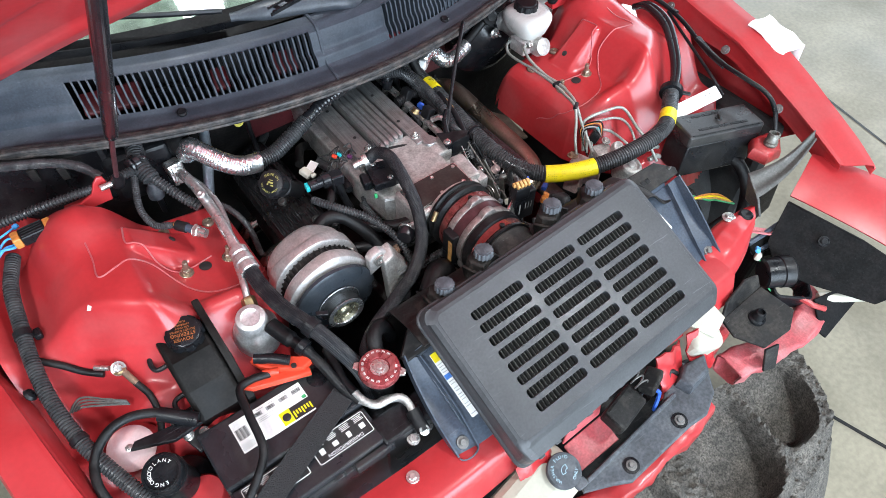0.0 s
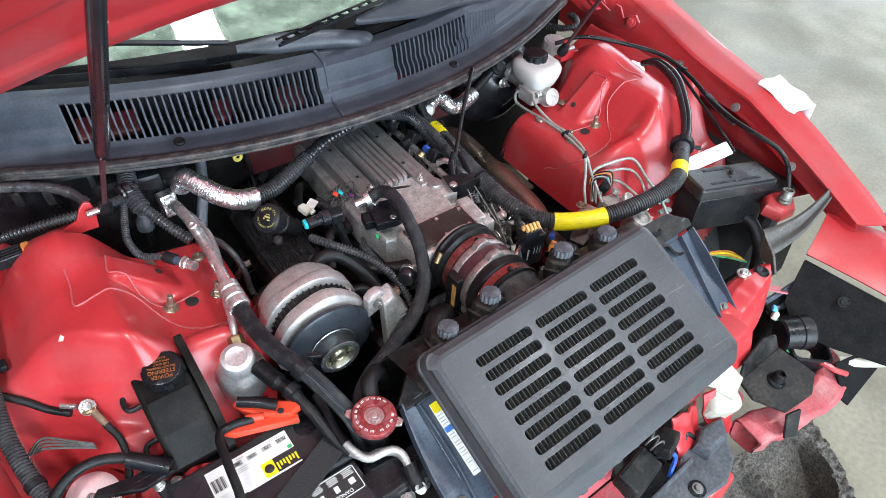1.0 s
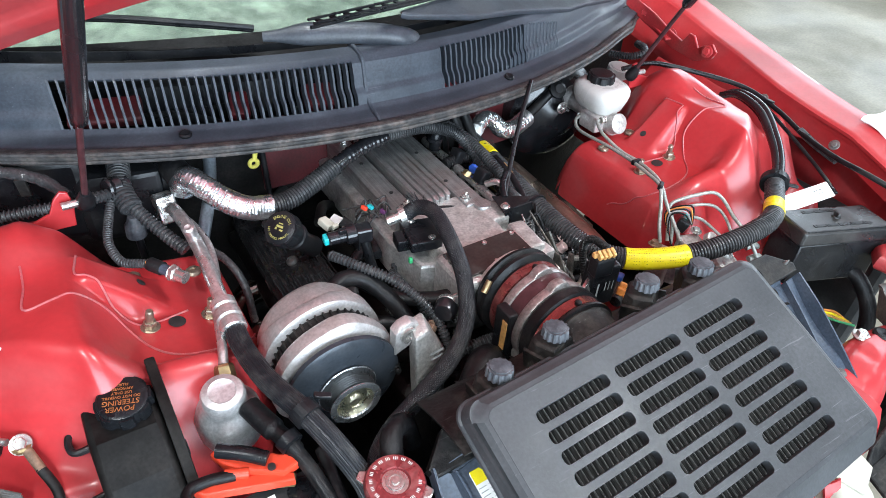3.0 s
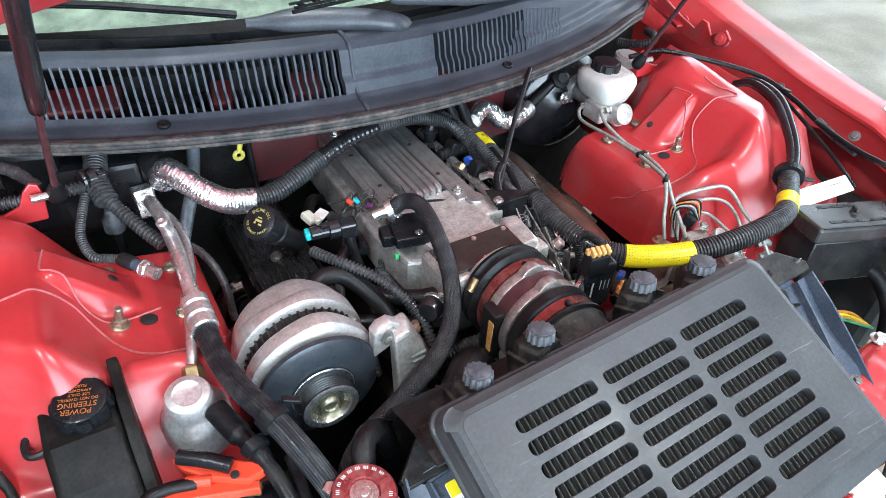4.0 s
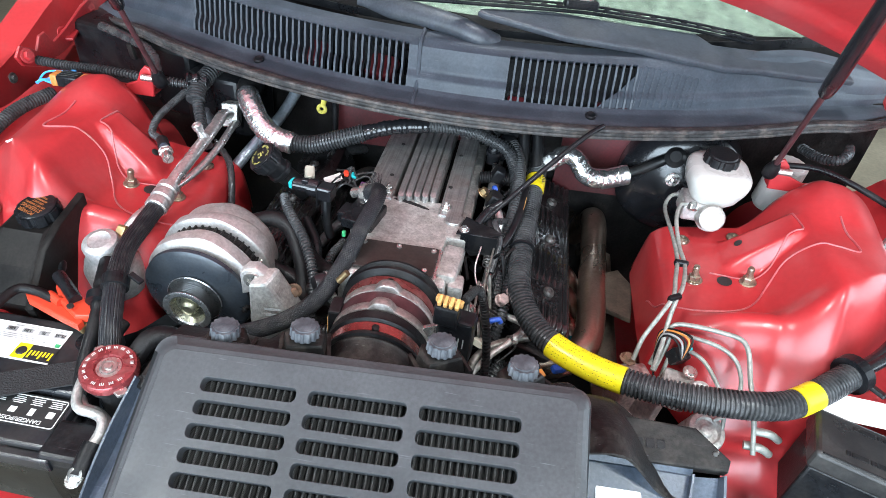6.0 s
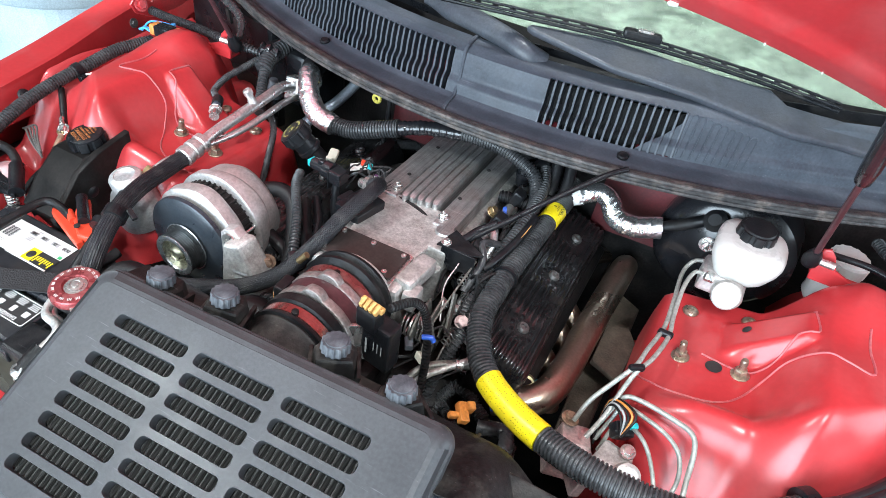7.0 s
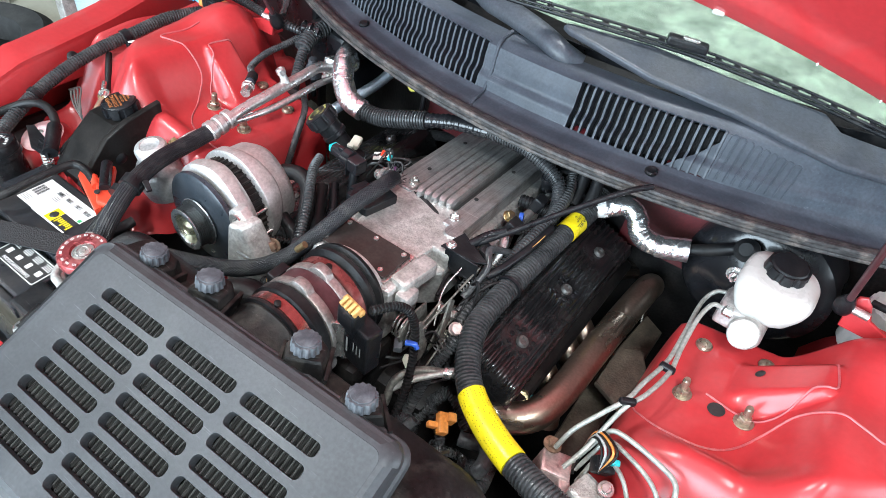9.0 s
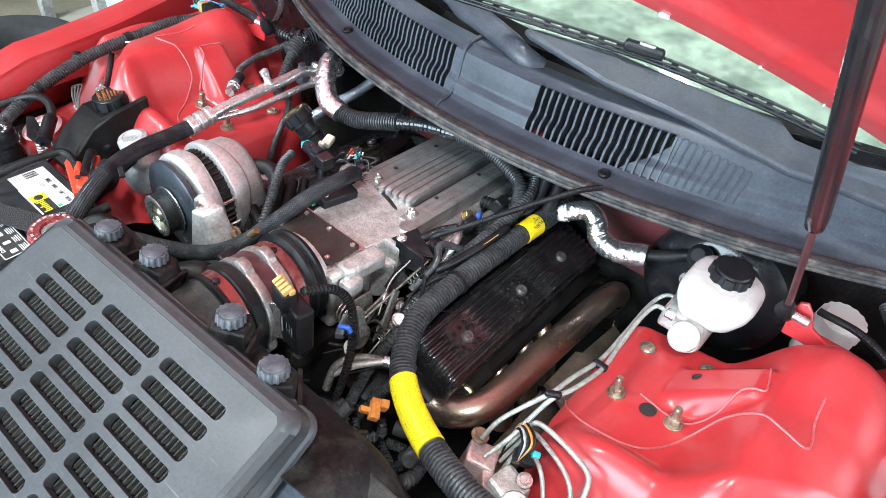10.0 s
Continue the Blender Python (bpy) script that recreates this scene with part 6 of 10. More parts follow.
def build_alternator():
    al = thing("alternator", (-0.30, -0.12, 0.70), "cast aluminium alternator with a black fan disc and pulley", "alternator")
    ax = aim((-0.302, -0.215, 0.777), (0.02, 1, 0.02))

    def shell(bm, prof, lobe=0.0, wave=0.0):
        """A turned shell; lobe swells it at three bolts, wave shifts its steps round the girth."""
        rings = []
        for r, z in prof:
            ring = []
            for k in range(72):
                a = 2 * math.pi * k / 72
                swell = max(0.0, math.cos(1.5 * (a - 1.75))) ** 8 if r > 0.06 else 0.0
                ring.append(bm.verts.new(ax @ Vector(((r + lobe * swell) * math.cos(a), (r + lobe * swell) * math.sin(a), z + wave * math.sin(3 * a + 0.6) * (1 if 0.106 < z < 0.14 else 0)))))
            rings.append(ring)
        for p, q in zip(rings, rings[1:]):
            for k in range(72):
                bm.faces.new((p[k], p[(k + 1) % 72], q[(k + 1) % 72], q[k]))
        bm.faces.new(rings[0][::-1])
        bm.faces.new(rings[-1])
        return bm

    part("front_case", shell(bmesh.new(), [(0.03, 0.046), (0.074, 0.048), (0.083, 0.053), (0.084, 0.068), (0.082, 0.0735), (0.079, 0.0765), (0.03, 0.079)], 0.006), "cast_clean", al, "pale cast front case")
    st = bmesh.new()
    lathe(st, [(0.072, 0.076), (0.072, 0.098)], ax, 56)
    part("stator", st, "dark", al)
    for k in range(44):
        a = 2 * math.pi * k / 44
        rb = rbox(bmesh.new(), (0.006, 0.0028, 0.022), ax @ Matrix.Rotation(a, 4, "Z") @ Matrix.Translation((0.0725, 0, 0.087)), 0.0006, 1)
        part("stator_rib", rb, "black_dusty", al)
    part("rear_case", shell(bmesh.new(), [(0.03, 0.096), (0.081, 0.0965), (0.0845, 0.0985), (0.0850, 0.103), (0.0842, 0.118), (0.0825, 0.1215), (0.0790, 0.1235), (0.0780, 0.128), (0.0765, 0.147), (0.070, 0.157), (0.058, 0.163), (0.03, 0.165)], 0.003, 0.006), "cast_clean", al, "pale pinkish cast rear case")
    for a in (190, 310):
        part("through_bolt", tube(bmesh.new(), [ax @ Vector((0.0815 * math.cos(radians(a)), 0.0815 * math.sin(radians(a)), 0.068)), ax @ Vector((0.0815 * math.cos(radians(a)), 0.0815 * math.sin(radians(a)), 0.105))], 0.0035, 8), "steel", al)
    part("fan_disc", shell(bmesh.new(), [(0.02, 0.026), (0.050, 0.030), (0.072, 0.031), (0.0775, 0.034), (0.078, 0.040), (0.073, 0.044), (0.02, 0.045)]), "fan", al, "blue-black fan disc")
    pu = [(0.0279, 0.001), (0.0339, 0.0), (0.0352, 0.0015), (0.0346, 0.003)]
    h = 0.003
    for k in range(6):
        pu += [(0.0342, h), (0.0321, h + 0.0014), (0.0342, h + 0.0030)]
        h += 0.0032
    pu += [(0.0386, h + 0.001), (0.0395, h + 0.0025), (0.0386, h + 0.004), (0.0186, h + 0.005)]
    pl = part("pulley", lathe(bmesh.new(), pu, ax, 56, False), "pulley", al, "dark ribbed steel pulley")
    part("pulley_lip", lathe(bmesh.new(), [(0.0251, 0.0024), (0.0265, 0.0002), (0.0321, -0.0008), (0.0348, 0.0004), (0.0348, 0.0014)], ax, 56, False), "pulley_face", pl, "bright worn pulley lip")
    part("pulley_dish", lathe(bmesh.new(), [(0.0253, 0.0022), (0.0200, 0.0095), (0.0126, 0.0095), (0.0116, 0.0040), (0.0093, 0.0012), (0.0079, 0.0008), (0.0070, 0.0030), (0, 0.0030)], ax, 48, False), "zinc_face", pl, "yellow zinc dish and nut")
    part("flange_edge", lathe(bmesh.new(), [(0.0383, h + 0.0012), (0.0400, h + 0.0022), (0.0400, h + 0.0032), (0.0383, h + 0.0042)], ax, 56, False), "pulley_face", pl)
    for a in (150, 262):
        r = Matrix.Rotation(radians(a), 4, "Z")
        part("case_lug", prism(bmesh.new(), [(-0.026, -0.010), (-0.010, 0.005), (0.010, 0.005), (0.026, -0.010)], -0.022, 0.0, ax @ r @ Matrix.Translation((0, 0.080, 0.076)), 0.004, 3), "cast_clean", al)
    for a in (112, 72, 30, 200):
        part("case_bolt", tube(bmesh.new(), [ax @ Vector((0.0775 * math.cos(radians(-a)), 0.0775 * math.sin(radians(-a)), 0.074)), ax @ Vector((0.0775 * math.cos(radians(-a)), 0.0775 * math.sin(radians(-a)), 0.102))], 0.0026, 8), "steel", al)
    ear = bmesh.new()
    prism(ear, [(-0.231, 0.800), (-0.231, 0.838), (-0.222, 0.848), (-0.208, 0.851), (-0.196, 0.842), (-0.194, 0.826), (-0.204, 0.812)], -0.006, 0.012, Matrix(((1, 0, 0, 0), (0, 0, 1, -0.182), (0, 1, 0, 0), (0, 0, 0, 1))), 0.003)
    er = part("mounting_ear", ear, "cast_clean", al)
    part("ear_bush", lathe(bmesh.new(), [(0.0125, 0), (0.0125, 0.004), (0.007, 0.004), (0.006, 0.001), (0, 0.001)], aim((-0.212, -0.188, 0.832), (0, -1, 0)), 24), "steel", er)
    bk = thing("alternator_bracket", (-0.19, -0.18, 0.70), "rough cast aluminium alternator bracket", "bracket")
    w = bmesh.new()
    pts = [(-0.213, -0.205, 0.838), (-0.190, -0.202, 0.840), (-0.148, -0.195, 0.762), (-0.165, -0.212, 0.70), (-0.213, -0.22, 0.72)]
    fr = [w.verts.new(p) for p in pts]
    bk_v = [w.verts.new(Vector(p) + Vector((0.008, 0.034, 0.004 if i < 2 else -0.006))) for i, p in enumerate(pts)]
    w.faces.new(fr)
    w.faces.new(bk_v[::-1])
    for k in range(5):
        w.faces.new((fr[k], fr[(k + 1) % 5], bk_v[(k + 1) % 5], bk_v[k]))
    bmesh.ops.bevel(w, geom=w.edges[:], offset=0.005, segments=2, profile=0.5, affect="EDGES")
    part("casting", w, "cast", bk, "", 20)
    part("cast_mark", bars(bmesh.new(), Matrix.Translation((-0.180, -0.2095, 0.79)) @ Euler((radians(82), 0, radians(6))).to_matrix().to_4x4(), [(0.0, 0.012, 0.022, 0.004), (0.0, 0.003, 0.018, 0.004)]), "grey_ink", bk)
    bolt(bk, (-0.165, -0.165, 0.80), (0.4, -1, 0.2), 0.008, 0.008, 0.012, "rust")


M["pulley"] = mat("dark_worn_pulley_steel", (0.055, 0.058, 0.06), 0.36, 0.6, 0.25, 40, 0.05, 400, fine=0.2, dirt=(0.03, 0.028, 0.026), dirt_amount=0.6, dirt_scale=40)
M["pulley_face"] = mat("bright_worn_steel", (0.60, 0.62, 0.64), 0.28, 0.9, 0.12, 40, 0.04, 400, dirt=(0.34, 0.33, 0.30), dirt_amount=0.5, dirt_scale=45)
M["zinc_face"] = mat("yellow_zinc_pulley_dish", (0.46, 0.45, 0.34), 0.32, 0.85, 0.2, 50, 0.04, 400, dirt=(0.22, 0.20, 0.14), dirt_amount=0.6, dirt_scale=45)
M["fan"] = mat("blue_black_coated_steel", (0.035, 0.042, 0.052), 0.36, 0.3, 0.15, 30, 0.03, 700, dirt=(0.07, 0.07, 0.07), dirt_amount=0.3, dirt_scale=30)
build_alternator()


def build_header_pipes():
    r = 0.0232
    hp = thing("exhaust_header", (0.27, 0.10, 0.55), "heat-tinted bronze exhaust header tubes beside the valve cover", "exhaust")
    main = [(0.272, 0.345, 0.60), (0.292, 0.305, 0.672), (0.294, 0.250, 0.704), (0.290, 0.16, 0.706), (0.285, 0.06, 0.704), (0.281, -0.025, 0.702), (0.270, -0.078, 0.698), (0.243, -0.104, 0.690), (0.205, -0.112, 0.678)]
    part("main_tube", tube(bmesh.new(), main, r, 24, 0.006), "copper", hp, "bronze heat-tinted tube")
    part("rear_tube", tube(bmesh.new(), [(0.215, 0.30, 0.665), (0.250, 0.345, 0.66), (0.285, 0.36, 0.62), (0.30, 0.34, 0.56)], 0.022, 20, 0.006), "darkpipe", hp)
    for y in (0.155, 0.10, 0.03):
        part("primary_tube", tube(bmesh.new(), [(0.215, y, 0.665), (0.240, y - 0.005, 0.655), (0.262, y - 0.015, 0.63), (0.272, y - 0.02, 0.57)], 0.019, 18, 0.006), "copper", hp)
    for y in (0.12, 0.065, -0.04):
        part("spark_plug_boot", tube(bmesh.new(), [(0.205, y, 0.69), (0.235, y - 0.008, 0.668)], 0.008, 10), "chrome", hp)
    part("coupling", lathe(bmesh.new(), [(0.010, 0), (0.012, 0.004), (0.012, 0.016), (0.009, 0.02)], aim((0.232, -0.055, 0.678), (0.3, -0.5, 0.6)), 12), "gold", hp)
    part("sensor_plug", rbox(bmesh.new(), (0.016, 0.012, 0.014), pose(0.252, -0.045, 0.672, 20, 10, 30), 0.003), "teal", hp)
    h2 = thing("exhaust_header", (-0.36, 0.04, 0.55), "dark chromed exhaust header tube beside the alternator", "exhaust")
    part("main_tube", tube(bmesh.new(), [(-0.275, 0.03, 0.69), (-0.315, 0.02, 0.715), (-0.352, 0.0, 0.71), (-0.372, -0.03, 0.66), (-0.375, -0.05, 0.58)], 0.024, 22, 0.006), "darkpipe", h2, "dark chromed tube")
    part("rear_tube", tube(bmesh.new(), [(-0.27, 0.16, 0.67), (-0.33, 0.16, 0.665), (-0.36, 0.14, 0.60)], 0.022, 18, 0.006), "darkpipe", h2)


build_header_pipes()


# ---- hoses and lines over the engine ----
def hose(name, pts, r, material, label, category="hose", ribs=None, seg=18, step=0.006, group=""):
    fn = ribbed(r, *ribs) if ribs else r
    return solo(name, tube(bmesh.new(), pts, fn, seg, (ribs[0] / 5 if ribs else step)), material, label, category, group)


def nearest(P, q):
    return min(range(len(P)), key=lambda i: (P[i] - Vector(q)).length)


def band(parent, pts, r, p0, p1, material, name="label_band", lab=""):
    """A sleeve round the part of a hose between the places p0 and p1."""
    P = spline(pts, 0.004)
    return part(name, tube(bmesh.new(), P[nearest(P, p0):nearest(P, p1) + 1], r, 24, straight=True), material, parent, lab)


def build_main_loom():
    pts = [(0.156, 0.262, 0.835), (0.160, 0.215, 0.828), (0.157, 0.150, 0.826), (0.152, 0.07, 0.820), (0.148, -0.02, 0.812), (0.150, -0.09, 0.806), (0.168, -0.137, 0.797), (0.198, -0.174, 0.793), (0.243, -0.205, 0.796), (0.295, -0.229, 0.803), (0.352, -0.248, 0.816), (0.42, -0.255, 0.826), (0.475, -0.246, 0.828), (0.512, -0.225, 0.828), (0.550, -0.198, 0.830), (0.576, -0.178, 0.832)]
    lo = thing("wiring_loom", (0.20, -0.1, 0.77), "thick ribbed black wiring loom with yellow warning labels", "loom")
    part("conduit", tube(bmesh.new(), pts, ribbed(0.0174, 0.0052, 0.0026), 24, 0.00104), "loom", lo, "ribbed black split conduit")
    y1 = band(lo, pts, 0.0181, (0.200, -0.176, 0.793), (0.293, -0.228, 0.802), "yellow", lab="yellow warning label wrapped round the conduit")
    P = spline(pts, 0.004)
    n = len(P) - 1
    ua, ub = nearest(P, (0.205, -0.180, 0.793)) / n, nearest(P, (0.288, -0.226, 0.802)) / n
    rows = bmesh.new()
    rp = random.Random(2)
    for k in range(11):
        ang = radians(12 + 14.5 * k)
        for j in range(30):
            u = ua + (ub - ua) * j / 30
            if rp.random() < 0.5:
                continue
            half = rp.uniform(0.0004, 0.0010)
            p = P[int(n * u)]
            t = (P[int(n * u) + 1] - P[int(n * u) - 1]).normalized()
            side = t.cross(Vector((0, 0, 1))).normalized()
            up = side.cross(t)
            d = side * math.cos(ang) + up * math.sin(ang)
            e = t.cross(d)
            q = p + d * 0.0185
            rows.faces.new([rows.verts.new(q + t * x + e * y) for x, y in ((-half, -0.0004), (half, -0.0004), (half, 0.0004), (-half, 0.0004))])
    part("small_print", rows, "ink", y1)
    band(lo, pts, 0.0179, (0.492, -0.238, 0.828), (0.517, -0.222, 0.829), "yellow")
    fb = band(lo, pts, 0.0179, (0.159, 0.176, 0.827), (0.158, 0.140, 0.827), "yellow")
    p = P[nearest(P, (0.158, 0.157, 0.827))]
    m = Matrix.Translation(p + Vector((0.0085, -0.002, 0.0172))) @ Euler((0, radians(27), radians(-90))).to_matrix().to_4x4()
    words("FUEL", 0.0085, m @ Matrix.Translation((0, 0.005, 0)), "ink", fb)
    words("CAUTION", 0.005, m @ Matrix.Translation((0, -0.003, -0.0006)), "ink", fb)
    words("FUEL", 0.0065, m @ Matrix.Translation((0, -0.0095, -0.002)), "ink", fb)
    part("tie", lathe(bmesh.new(), [(0.0180, -0.002), (0.0198, -0.002), (0.0198, 0.002), (0.0180, 0.002)], aim(P[int(n * 0.315)], P[int(n * 0.33)] - P[int(n * 0.31)]), 24), "black", lo)
    cl = part("end_clamp", lathe(bmesh.new(), [(0.022, -0.006), (0.025, -0.006), (0.025, 0.008), (0.022, 0.008)], aim((0.576, -0.178, 0.832), (0.7, 0.5, 0.1)), 24), "black", lo)
    part("clamp_lug", rbox(bmesh.new(), (0.014, 0.03, 0.006), pose(0.598, -0.195, 0.830, 0, 20, 40), 0.002), "black", cl)
    for k, (dx, dz) in enumerate(((0.0, 0.004), (0.011, 0.007), (0.005, -0.006))):
        part("cable", tube(bmesh.new(), [(0.572 + dx, -0.180, 0.833 + dz), (0.615 + dx, -0.148, 0.842 + dz), (0.658 + dx, -0.100, 0.858 + dz), (0.700 + dx, -0.03, 0.880 + dz), (0.720 + dx * 0.7, 0.04, 0.884 + dz * 0.6), (0.724, 0.080, 0.866)], 0.0078 if k < 2 else 0.006, 12), "booster", lo, "glossy black power cable")
    part("grommet", prism(bmesh.new(), round_rect(0.054, 0.044, 0.012, 4), 0, 0.008, aim(on_tower(0.716, 0.086, 0.006), (0.20, -0.35, 1), 30), 0.003), "steel", lo, "grey metal grommet plate")
    # second loom behind it
    p2 = [(0.075, 0.275, 0.865), (0.112, 0.22, 0.862), (0.128, 0.16, 0.85), (0.128, 0.07, 0.835), (0.120, 0.0, 0.815), (0.118, -0.06, 0.79), (0.125, -0.12, 0.75)]
    hose("wiring_loom", p2, 0.0105, "loom", "slim ribbed black wiring loom beside the intake", "loom", (0.0056, 0.0022), 14)
    p3 = [(0.137, 0.03, 0.80), (0.135, -0.06, 0.795), (0.130, -0.115, 0.765), (0.120, -0.15, 0.72), (0.115, -0.18, 0.66)]
    hose("wiring_loom", p3, 0.009, "loom", "slim ribbed black loom beside the throttle linkage", "loom", (0.0056, 0.0022), 12)
    ys = thing("vacuum_hose", (0.13, 0.05, 0.82), "thin black hose with a yellow stripe", "hose")
    part("hose", tube(bmesh.new(), [(0.142, 0.11, 0.845), (0.137, 0.05, 0.838), (0.125, 0.0, 0.828), (0.115, -0.02, 0.82)], 0.0065, 12), "black", ys)
    part("stripe", tube(bmesh.new(), [(v[0] + 0.004, v[1], v[2] + 0.0046) for v in ((0.140, 0.085, 0.8425), (0.138, 0.06, 0.8395), (0.133, 0.035, 0.835))], 0.0009, 6), "amber", ys)


def build_upper_hoses():
    # heater hose: foil sleeve, then ribbed conduit across the engine
    a = [(-0.382, 0.225, 0.865), (-0.376, 0.212, 0.890), (-0.360, 0.186, 0.886), (-0.335, 0.160, 0.868), (-0.305, 0.145, 0.853), (-0.270, 0.143, 0.846)]
    solo("foil_sleeved_hose", crumpled(bmesh.new(), a, lambda u: 0.0200, deep=0.0016, rings_at=0.0042), "foil", "heater hose wrapped in crinkled silver foil", "hose")
    b = [(-0.272, 0.143, 0.846), (-0.235, 0.147, 0.848), (-0.195, 0.155, 0.860), (-0.15, 0.167, 0.874), (-0.10, 0.182, 0.886), (-0.04, 0.192, 0.893), (0.02, 0.196, 0.892), (0.06, 0.195, 0.884), (0.10, 0.19, 0.868), (0.121, 0.165, 0.846), (0.128, 0.13, 0.828), (0.132, 0.07, 0.812)]
    hose("wiring_loom", b[:4], 0.0160, "loom", "fat ribbed black loom behind the intake", "loom", (0.0052, 0.0024), 22)
    solo("tape_wrap", tube(bmesh.new(), b[3:6], lambda q, u: 0.0128 + 0.0007 * math.sin(q * 700) + 0.0006 * math.sin(q * 210), 20, 0.002, squash=0.9), "booster", "glossy black tape wrapped round a loom", "tape")
    hose("wiring_loom", b[5:], 0.0118, "loom", "ribbed black loom crossing over the intake", "loom", (0.0048, 0.0022), 18)
    for x in (0.132, 0.156):
        hose("coolant_hose", [(x, 0.200, 0.835), (x - 0.002, 0.222, 0.862), (x - 0.012, 0.250, 0.900), (x - 0.022, 0.285, 0.930)], 0.0098, "rubber", "black rubber hose rising to the firewall", group="hoses rising to the firewall")
    # braided hose from the throttle to the radiator
    c = [(-0.108, 0.012, 0.856), (-0.086, 0.004, 0.872), (-0.078, -0.03, 0.882), (-0.086, -0.09, 0.872), (-0.098, -0.145, 0.848), (-0.122, -0.19, 0.818), (-0.165, -0.222, 0.795), (-0.225, -0.245, 0.780), (-0.28, -0.268, 0.776), (-0.318, -0.30, 0.782), (-0.332, -0.335, 0.795)]
    solo("braided_hose", braided(bmesh.new(), c, 0.0118), "braid", "black braided coolant hose with frayed ends", "hose")
    fr = bmesh.new()
    rnd = random.Random(3)
    for i in range(46):
        t = rnd.uniform(0, 2 * math.pi)
        o = Vector((math.cos(t) * 0.010, 0, math.sin(t) * 0.010))
        s = Vector((-0.086, 0.006, 0.872)) + o
        tube(fr, [s, s + o * 0.6 + Vector((rnd.uniform(-0.008, 0.004), rnd.uniform(0.006, 0.016), rnd.uniform(-0.002, 0.008)))], 0.00045, 3, 0.02)
    for i in range(40):
        t = rnd.uniform(0, 2 * math.pi)
        o = Vector((math.cos(t) * 0.010, math.sin(t) * 0.008, 0.0))
        s = Vector((-0.330, -0.332, 0.793)) + o
        tube(fr, [s, s + o * 0.7 + Vector((rnd.uniform(-0.004, 0.004), rnd.uniform(-0.014, 0.002), rnd.uniform(0.002, 0.014)))], 0.00045, 3, 0.02)
    tagged(new("frayed_strands", mesh_of("frayed_strands", fit_mesh_to_view(fr), "braid")), "loose frayed strands of a braided sleeve", "strands", kind="stuff")
    fit = thing("hose_fitting", (-0.11, 0.02, 0.84), "small steel hose clamp and fitting", "fitting")
    part("clamp", lathe(bmesh.new(), [(0.0125, -0.005), (0.0145, -0.005), (0.0145, 0.005), (0.0125, 0.005)], aim((-0.106, 0.014, 0.858), (1, -0.3, 0.4)), 20), "steel", fit)
    part("nipple", tube(bmesh.new(), [(-0.106, 0.014, 0.858), (-0.128, 0.022, 0.848)], 0.0085, 12), "steel", fit)
    # black ribbed loom in front of the ignition parts
    d = [(-0.235, 0.002, 0.836), (-0.215, -0.035, 0.838), (-0.175, -0.085, 0.828), (-0.145, -0.135, 0.80), (-0.138, -0.175, 0.765), (-0.135, -0.20, 0.72)]
    hose("wiring_loom", d, 0.0078, "loom", "ribbed black loom leading to the alternator", "loom", (0.0054, 0.0021), 14)
    e = [(-0.262, -0.055, 0.822), (-0.235, -0.045, 0.825), (-0.205, -0.055, 0.818), (-0.178, -0.09, 0.79), (-0.16, -0.13, 0.75)]
    hose("coolant_hose", e, 0.0125, "rubber", "short black rubber hose behind the alternator")
    hose("coolant_hose", [(-0.21, -0.02, 0.80), (-0.17, -0.07, 0.785), (-0.13, -0.105, 0.79), (-0.10, -0.125, 0.80)], 0.0112, "rubber", "thick black rubber hose at the throttle body")
    hose("coolant_hose", [(-0.235, -0.09, 0.775), (-0.19, -0.10, 0.765), (-0.14, -0.13, 0.765), (-0.10, -0.15, 0.775)], 0.0105, "rubber", "thick black rubber hose under the throttle body")
    hose("vacuum_hose", [(-0.20, 0.0, 0.80), (-0.17, -0.04, 0.775), (-0.16, -0.10, 0.74), (-0.15, -0.16, 0.70)], 0.008, "black", "thin black hose beside the intake")
    hose("wiring_loom", [(-0.15, -0.20, 0.765), (-0.11, -0.20, 0.77), (-0.075, -0.205, 0.772), (-0.045, -0.215, 0.76)], 0.0085, "loom", "short ribbed loom below the airflow meter", "loom", (0.0054, 0.0021), 12)
    hose("coolant_hose", [(-0.315, -0.33, 0.80), (-0.30, -0.30, 0.815), (-0.275, -0.285, 0.80), (-0.26, -0.28, 0.75)], 0.013, "rubber", "short black hose at the radiator neck")
    hose("coolant_hose", [(-0.165, -0.27, 0.78), (-0.13, -0.245, 0.79), (-0.105, -0.235, 0.77), (-0.09, -0.22, 0.72)], 0.02, "rubber", "thick radiator hose under the shroud")
    # oil filler
    of = thing("oil_filler", (-0.262, 0.05, 0.74), "black oil filler neck with a lettered cap", "oil filler")
    ax = aim((-0.289, 0.050, 0.872), (-0.56, -0.34, 0.76)) @ Matrix.Scale(0.82, 4)
    cap = bmesh.new()
    out = []
    for i in range(64):
        k = 1.0 if i % 8 < 6 else 0.93
        out.append((0.033 * k * math.cos(2 * math.pi * i / 64), 0.033 * k * math.sin(2 * math.pi * i / 64)))
    prism(cap, out, -0.020, -0.002, ax, 0.0, top_scale=0.97)
    lathe(cap, [(0.0295, -0.0022), (0.0295, 0.0), (0.027, 0.0014), (0, 0.0016)], ax, 40)
    cp = part("cap", cap, "black", of, "black ribbed cap with yellow lettering", 30)
    tm = ax @ Matrix.Translation((0, 0, 0.0016))
    ring_words("ENGINE OIL", 0.0075, tm, 0.0205, 150, 30, "olive_ink", cp)
    ring_words("SEE OWNERS MANUAL", 0.0058, tm, 0.0205, 190, 350, "olive_ink", cp, True)
